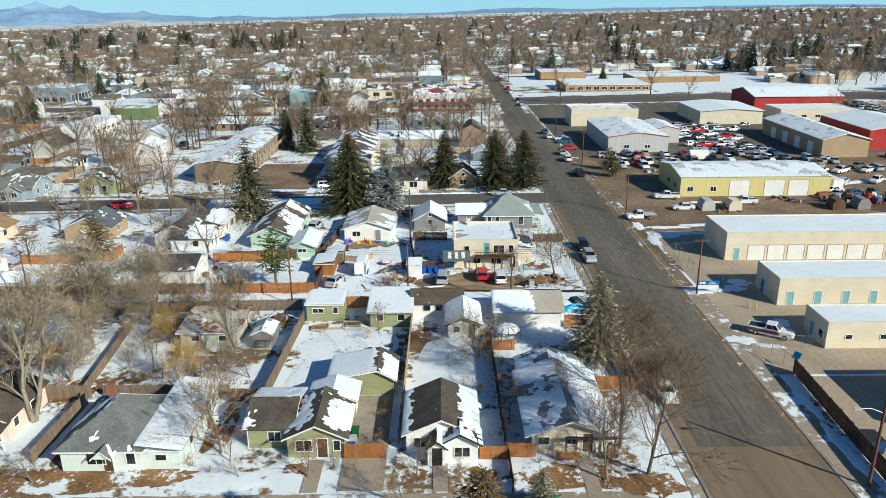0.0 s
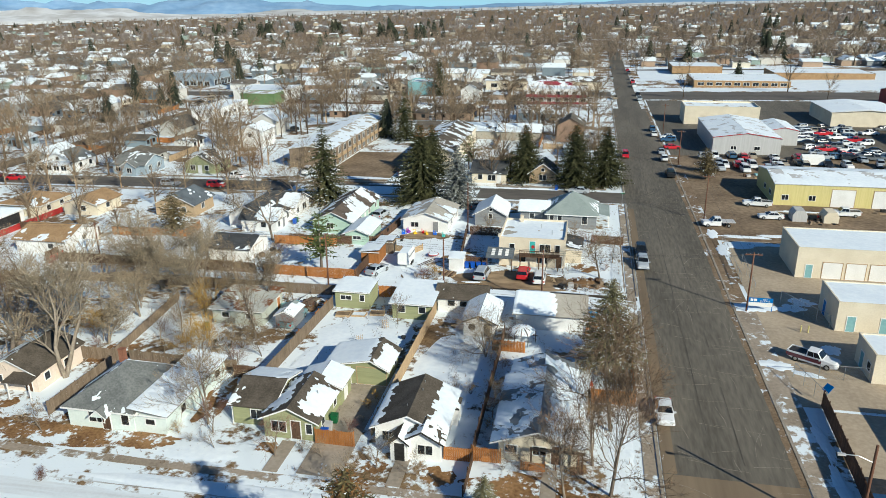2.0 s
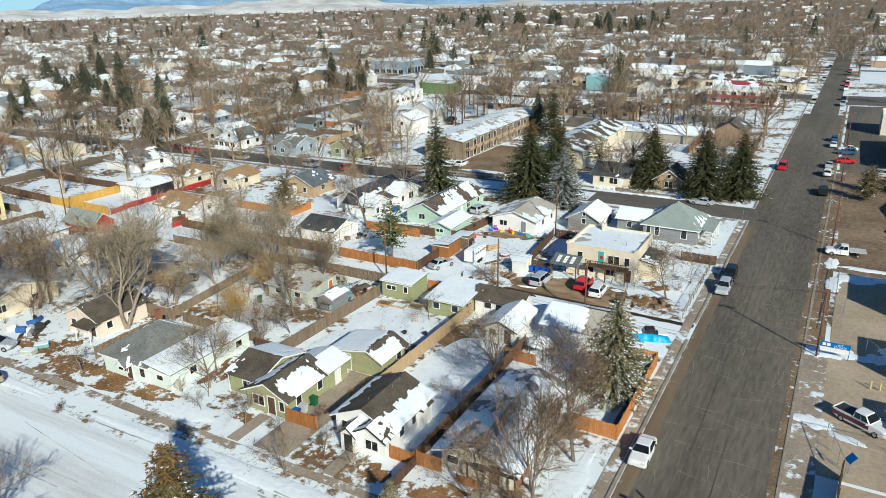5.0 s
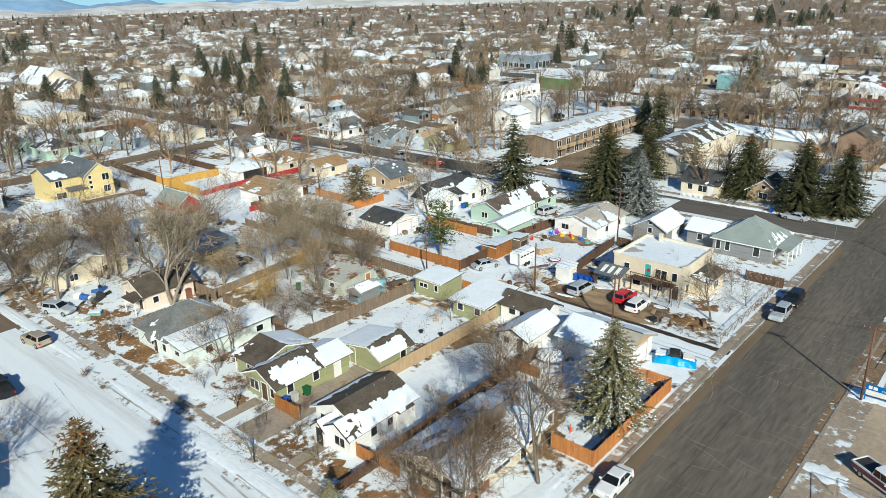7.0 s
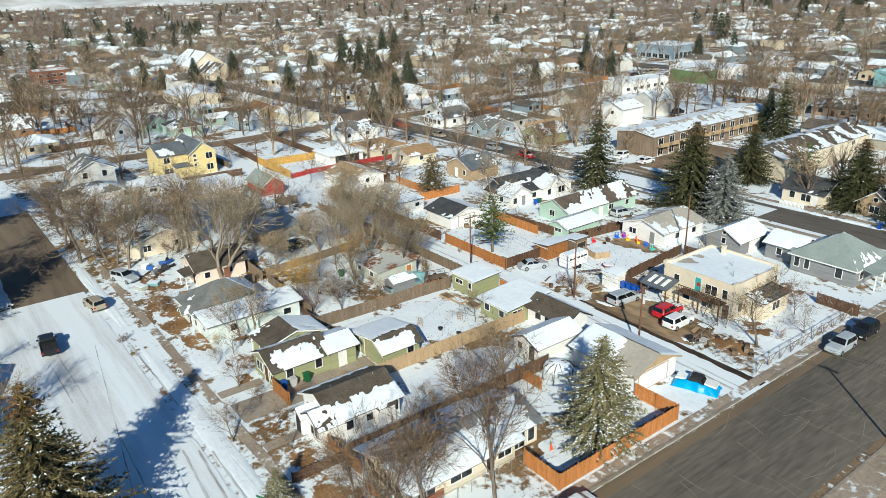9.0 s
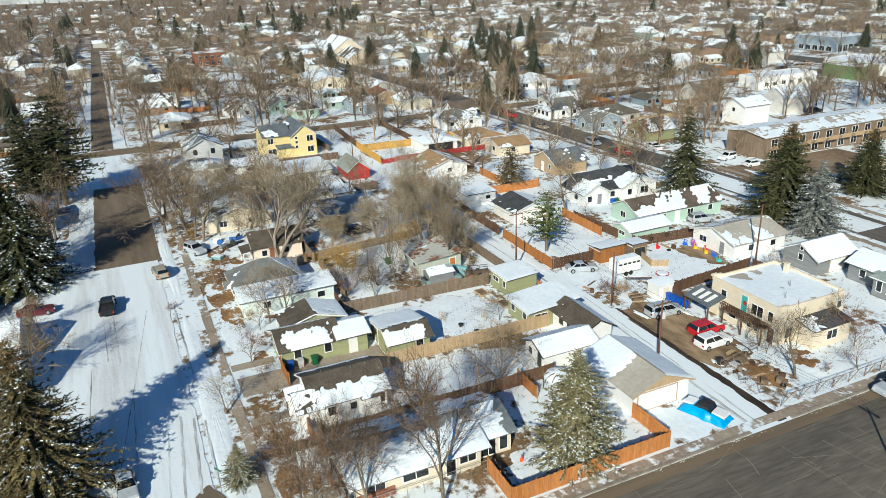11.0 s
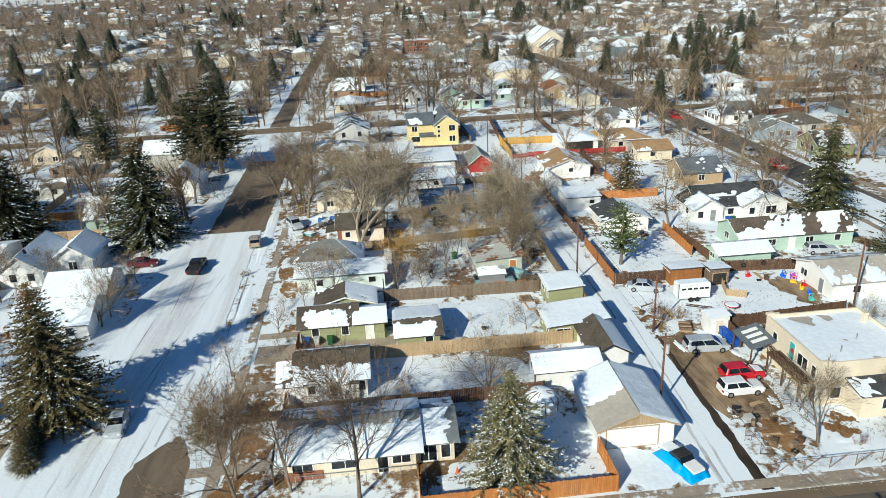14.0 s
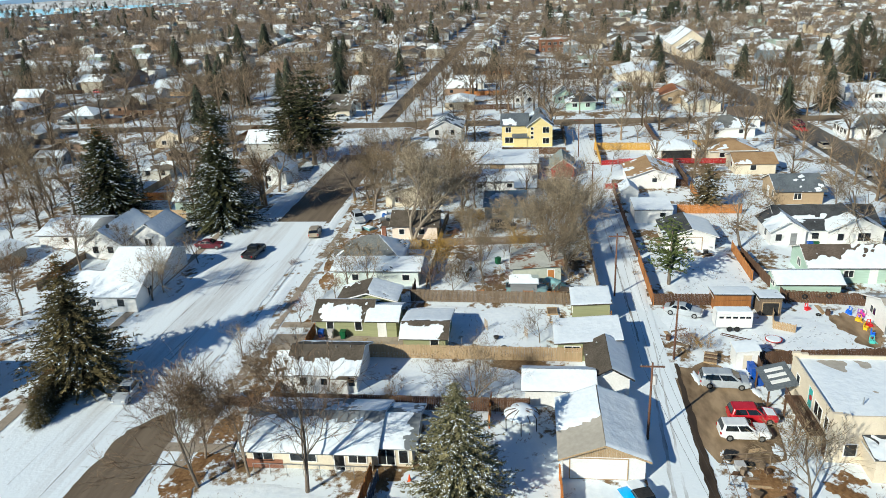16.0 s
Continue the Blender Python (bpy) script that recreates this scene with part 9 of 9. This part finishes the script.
for k in range(60000):
    a, d = math.radians(rng.uniform(-38, 134)), 70 * (3900 / 70) ** (rng.random() ** 0.62)
    x, y = 25 - math.sin(a) * d, 20 + math.cos(a) * d
    r = math.hypot(x, y - 80)
    east = x > 36 and y < 300
    if (x > -60 and 50 < y < 152 and x < 37) or (x > -58 and 33 < y < 166 and x < 37) or (east and rng.random() < .97) or (38 < x < 150 and y < 290):
        continue
    if (abs(x - 30) < 9 and y < 330) or (abs(x - 30) < 6 and y < 500) or abs(x + 143) < 7 or abs(x + 319) < 7 or any(abs(y - q) < 8 for q in (-79, 43, 158, 335)):
        continue
    if -138 < x < 24 and (abs(y - 99.5) < 4.5 or abs(y - 215) < 3):
        continue
    if 40 < x < 180 and 290 < y < 460 and rng.random() < .9:
        continue
    if d < 420 and not free(x, y, -0.5):
        continue
    if (-137 < x < -55 and 50 < y < 153 and rng.random() < .66) or (-110 < x < -83 and 70 < y < 97):
        continue
    if -137 < x < -40 and -30 < y < 37 and rng.random() < .45:
        continue
    s = rng.uniform(.55, 1.1) + .5 * rng.random() ** 3
    spruce = rng.random() < (.03 if d < 500 else .07)
    if noise.noise((x * .006, y * .006, 3)) > .28 and d > 350 and rng.random() < .45:
        spruce = True
    if spruce and d < 420 and x > -138:
        continue
    if spruce:
        (con_m if d < 420 else con_f).append((x, y, s))
    elif d < 190:
        near_t.append((x, y, s))
    elif d < 480:
        mid_t.append((x, y, s))
    elif d < 950:
        far_t.append((x, y, s * 1.12))
    else:
        dim_t.append((x, y, s * 1.25))
for k in range(26):
    for x, y in ((-150.5, 20 + 9.5 * k), (-135.5, 54 + 9.5 * k), (-64 - 10 * k, 165.5), (-64 - 10 * k, 150.5), (-151 - 7.5 * k, 37.4), (-151 - 7.5 * k, 49.0)):
        x, y = x + rng.uniform(-2, 2), y + rng.uniform(-2, 2)
        if rng.random() < .62 and free(x, y, -1) and (abs(y - 43) > 8 or x < -149) and abs(y - 99) > 5 and (abs(y - 158) > 6 or x > -130):
            near_t.insert(0, (x, y, rng.uniform(.7, 1.15)))
# dark groves of old spruces
for gx, gy, n, s in ((-534, 1040, 7, 1.4), (-510, 1072, 8, 1.4), (-405, 930, 9, 1.5), (-440, 1115, 5, 1.4), (-352, 1050, 9, 1.4), (-240, 930, 14, 1.3), (-194, 790, 4, 1.2), (-161, 775, 3, 1.2), (-250, 512, 3, 1.2), (-233, 488, 2, 1.2), (136, 576, 4, 1.3), (205, 902, 4, 1.3), (266, 538, 3, 1.4), (272, 489, 4, .9),
                        (85, 394, 1, 1.0), (-46.9, 223.2, 1, 1.0), (-146.3, 156, 1, 1.1), (-226, 168, 1, 1.1), (-184, 187, 1, 1.2), (-215, 204, 1, 1.3), (-660, 278, 6, 1.3), (-566, 203, 5, 1.3), (-271, 224, 2, 1.2), (-253, 208, 1, 1.3), (-243, -55.7, 1, 1.1), (-363, -88, 2, 1.5), (-392, -82, 3, 1.5), (-185, -15, 1, .9), (-520, 188, 4, 1.2), (-182, 327, 1, .9), (-660, -60, 8, 1.3), (-720, 20, 6, 1.3)):
    for k in range(n):
        q = rng.uniform(0, 4.0 * n ** .5), rng.uniform(0, 6.28)
        (con_m if math.hypot(gx, gy) < 450 else con_f).insert(0, (gx + q[0] * math.cos(q[1]), gy + q[0] * math.sin(q[1]), s * rng.uniform(.8, 1.1)))
near_t, mid_t, far_t, dim_t, con_m, con_f = near_t[:300], mid_t[:1250], far_t[:3700], dim_t[:7800], con_m[:90], con_f[:700]
scatter("bare_trees_near", near_shapes, near_t, far_twig, "bare trees among the houses")
scatter("bare_trees", mid_shapes, mid_t, far_twig, "bare brown trees over the town")
scatter("far_bare_trees", far_shapes, far_t, half_hazed_twig, "far brown woods of bare trees, slight haze in their colour")
scatter("dim_bare_trees", dim_shapes, dim_t, hazed_twig, "distant woods of bare trees, paled by haze in their colour")
scatter("spruces", [needle_cone(400 + i, 12.5, 5.6, 15, 14) for i in range(3)], con_m, far_needle, "dark spruces among the houses")
scatter("far_spruces", [needle_cone(500 + i, 13.5, 6.2, 8, 8) for i in range(3)], con_f, far_needle, "far dark spruces over the town")

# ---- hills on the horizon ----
# blue of the air haze is mixed into the hills' base colour
hazed_hill_m = material("far_hills_hazed", (0.15, 0.27, 0.43), (0.24, 0.36, 0.51), 1.0, .02, .004, 0.0, stretch=(1, 1, 3))
plain_m = material("far_snowy_plain", (0.42, 0.40, 0.38), (0.70, 0.70, 0.70), 1.0, .012, .003, 0.0)


def ridge_line(name, a0, a1, dist, depth, height, mat_, label, seed, tall=None):
    b = Build()
    n = 260
    for i in range(n + 1):
        a = math.radians(a0 + (a1 - a0) * i / n)
        az = a0 + (a1 - a0) * i / n
        fade = min(1.0, 6 * i / n, 6 * (n - i) / n) * (1 if tall is None else (1 + tall * min(1.0, max(0.0, (az - 14) / 22)) ** 1.3))
        h = height * fade * (0.55 + .6 * rough(i * .045, seed, 1, seed) + .3 * rough(i * .15, seed, 1, seed + 1))
        for j in range(9):
            q = j / 8
            d = dist + depth * q
            x, y = 25 - math.sin(a) * d, 20 + math.cos(a) * d
            up = h * (q ** .8) * (1 + .5 * rough(i * .25 + q * 2, q * 3, 1, seed + 2) + .3 * rough(i * .7, q * 6, 1, seed + 3)) if j else -16
            b.v.append((x, y, land(x, y) + up))
    b.f = [(i * 9 + j, (i + 1) * 9 + j, (i + 1) * 9 + j + 1, i * 9 + j + 1) for i in range(n) for j in range(8)]
    return solo(name, b, mat_, label, "hills", "structure", smooth=True)


ridge_line("backdrop_plain", -34, 128, 3400, 450, 14, plain_m, "pale snowy fields and foothills far off", 2.0, 4.6)
ridge_line("backdrop_hills", -36, 132, 4000, 260, 42, hazed_hill_m, "foothills on the horizon, coloured with blue haze", 5.0, 3.4)

sky_m = bpy.data.materials.new("pale_blue_sky")
sky_m.use_nodes = True
p_ = sky_m.node_tree.nodes["Principled BSDF"]
p_.inputs["Base Color"].default_value = (0, 0, 0, 1)
p_.inputs["Emission Color"].default_value, p_.inputs["Emission Strength"].default_value = (0.33, 0.60, 0.74, 1), 1.0
b = Build()
for k in range(61):
    a = math.radians(-50 + 190 * k / 60)
    x, y = 25 - math.sin(a) * 4700, 20 + math.cos(a) * 4700
    b.v += [(x, y, -400), (x, y, 420)]
b.f = [(2 * k, 2 * k + 2, 2 * k + 3, 2 * k + 1) for k in range(60)]
solo("backdrop_sky", b, sky_m, "pale blue sky low over the horizon", "sky", "structure")

# ---- fine things on the ground ----
rng = random.Random(21)
b = Build()
for k in range(8000):
    x, y = rng.uniform(-62, 22), rng.uniform(52, 152)
    if rng.random() < .35:
        x, y = rng.choice((-19.4, -4.2, 6.2, -38.8, 21.6, 17.2)) + rng.gauss(0, .7), rng.uniform(56, 126)
    if not free(x, y, .3) or rough(x, y, .12, 6) < -.05 or 97 < y < 103.5 or x > 22 or (-5 < x < 16 and 101 < y < 111.5):
        continue
    z = land(x, y)
    for j in range(rng.choice((2, 3, 5))):
        a, L, t = rng.uniform(0, 6.28), rng.uniform(.12, .45), rng.uniform(.1, .9)
        d = Vector((math.cos(a) * L, math.sin(a) * L, L * t))
        w_ = rng.uniform(.012, .03)
        b.add([(x - w_ * math.sin(a), y + w_ * math.cos(a), z + .05), (x + w_ * math.sin(a), y - w_ * math.cos(a), z + .05), (x + d.x, y + d.y, z + .08 + d.z)], [(0, 1, 2)])
solo("dry_weeds", b, brown_twig, "dry brown weeds and leaf litter poking through snow", "weeds", "stuff")
b = Build()
for k in range(210):
    x, y = rng.uniform(24.4, 36.2), rng.uniform(-10, 170)
    a = rng.choice((0.0, 0.0, 1.57)) + rng.gauss(0, .12)
    L = rng.uniform(1.5, 6.0)
    px, py = x, y
    n = 5
    for j in range(n):
        a += rng.gauss(0, .13)
        qx, qy = px + math.cos(a) * L / n, py + math.sin(a) * L / n
        if not 24.2 < qx < 36.4:
            break
        w_ = rng.uniform(.012, .026)
        sx, sy = -math.sin(a) * w_, math.cos(a) * w_
        z0, z1 = land(px, py) + .046, land(qx, qy) + .046
        b.add([(px - sx, py - sy, z0), (qx - sx, qy - sy, z1), (qx + sx, qy + sy, z1), (px + sx, py + sy, z0)], [(0, 1, 2, 3)])
        px, py = qx, qy
solo("road_cracks", b, kerb_m, "pale sealed cracks in the asphalt", "cracks", "stuff")
b = Build()
for r0, cx, cy, a0, a1 in ((9.0, 21.5, 167.5, -1.5, -.05), (10.6, 21.0, 168.0, -1.5, -.1), (13.0, 20.0, 145.5, .1, 1.3), (11.4, 20.4, 146.2, .1, 1.3), (15.0, 19.4, 144.6, .1, 1.1)):
    pts = [(cx + r0 * math.cos(a0 + (a1 - a0) * j / 14), cy + r0 * math.sin(a0 + (a1 - a0) * j / 14)) for j in range(15)]
    for (px, py), (qx, qy) in zip(pts, pts[1:]):
        d = Vector((qx - px, qy - py)).normalized() * .11
        b.add([(px + d.y, py - d.x, land(px, py) + .05), (qx + d.y, qy - d.x, land(qx, qy) + .05), (qx - d.y, qy + d.x, land(qx, qy) + .05), (px - d.y, py + d.x, land(px, py) + .05)], [(0, 1, 2, 3)])
for x in (28.9, 31.7):
    ys = cuts(64, 290, 5)
    for p, q in zip(ys, ys[1:]):
        if rng.random() < .3:
            continue
        dx = .12 * rough(x, p, .06, 2)
        b.add([(x - .05 + dx, p, land(x, p) + .048), (x + .05 + dx, p, land(x, p) + .048), (x + .05 + .12 * rough(x, q, .06, 2), q, land(x, q) + .048), (x - .05 + .12 * rough(x, q, .06, 2), q, land(x, q) + .048)], [(0, 1, 2, 3)])
solo("tyre_marks", b, material("tyre_marks", (0.07, 0.062, 0.052), (0.13, 0.113, 0.092), .9, 1.4, .1, .1), "dark tyre tracks worn into the street", "tracks", "stuff")

# lumps of slush along the kerbs and trodden tracks in the yards
b = Build()
rng = random.Random(33)
for k in range(620):
    if k < 340:
        x, y = 23.98 + abs(rng.gauss(0, .22)), rng.uniform(54, 152)
        if rough(x, y, .09, 11) < .02:
            continue
    else:
        x, y = rng.uniform(-50, 18), rng.choice((36.3, 49.8)) + rng.gauss(0, .35)
    r = rng.uniform(.02, .075)
    z = land(x, y) + .03
    q = [(x + r * math.cos(a) * rng.uniform(.6, 1.2), y + r * math.sin(a) * rng.uniform(.6, 1.2), z) for a in (0, 1.26, 2.51, 3.77, 5.03)]
    b.add(q + [(x, y, z + r * rng.uniform(.4, .9))], [(i, (i + 1) % 5, 5) for i in range(5)])
solo("slush", b, snow, "frozen lumps of slush along the kerb", "slush", "stuff")
b = Build()
for x0, y0, x1, y1 in ((-11.0, 86.0, -6.0, 80.0), (-11.5, 80.5, -16.5, 90.0), (0.5, 84.0, 1.6, 72.0), (-8.0, 114.0, -12.0, 122.0), (-24.0, 108.0, -29.0, 113.0), (18.0, 86.0, 17.5, 76.0), (13.7, 59.5, 16.8, 51.0), (-24.0, 75.0, -33.0, 80.0), (-7.5, 57.0, -7.0, 51.0), (-30.0, 76.0, -22.5, 83.0)):
    L = math.hypot(x1 - x0, y1 - y0)
    for k in range(int(L / .38)):
        f = k * .38 / L
        s = .13 if k % 2 else -.13
        ux, uy = (x1 - x0) / L, (y1 - y0) / L
        x = x0 + (x1 - x0) * f - uy * s + .5 * rough(f * 6, x0, 1, 3)
        y = y0 + (y1 - y0) * f + ux * s + .5 * rough(f * 6, y0, 1, 4)
        z = land(x, y) + .11
        b.add([(x + ux * .16 * c - uy * .07 * d, y + uy * .16 * c + ux * .07 * d, z) for c, d in ((-1, -.7), (0, -1), (1, -.6), (1, .6), (0, 1), (-1, .7))], [(0, 1, 2, 3, 4, 5)])
solo("footprint_trail", b, material("trodden_snow", (0.40, 0.43, 0.47), (0.55, 0.58, 0.62), .9, 3, 1, .2), "trodden tracks across the snowy yards", "tracks", "stuff")
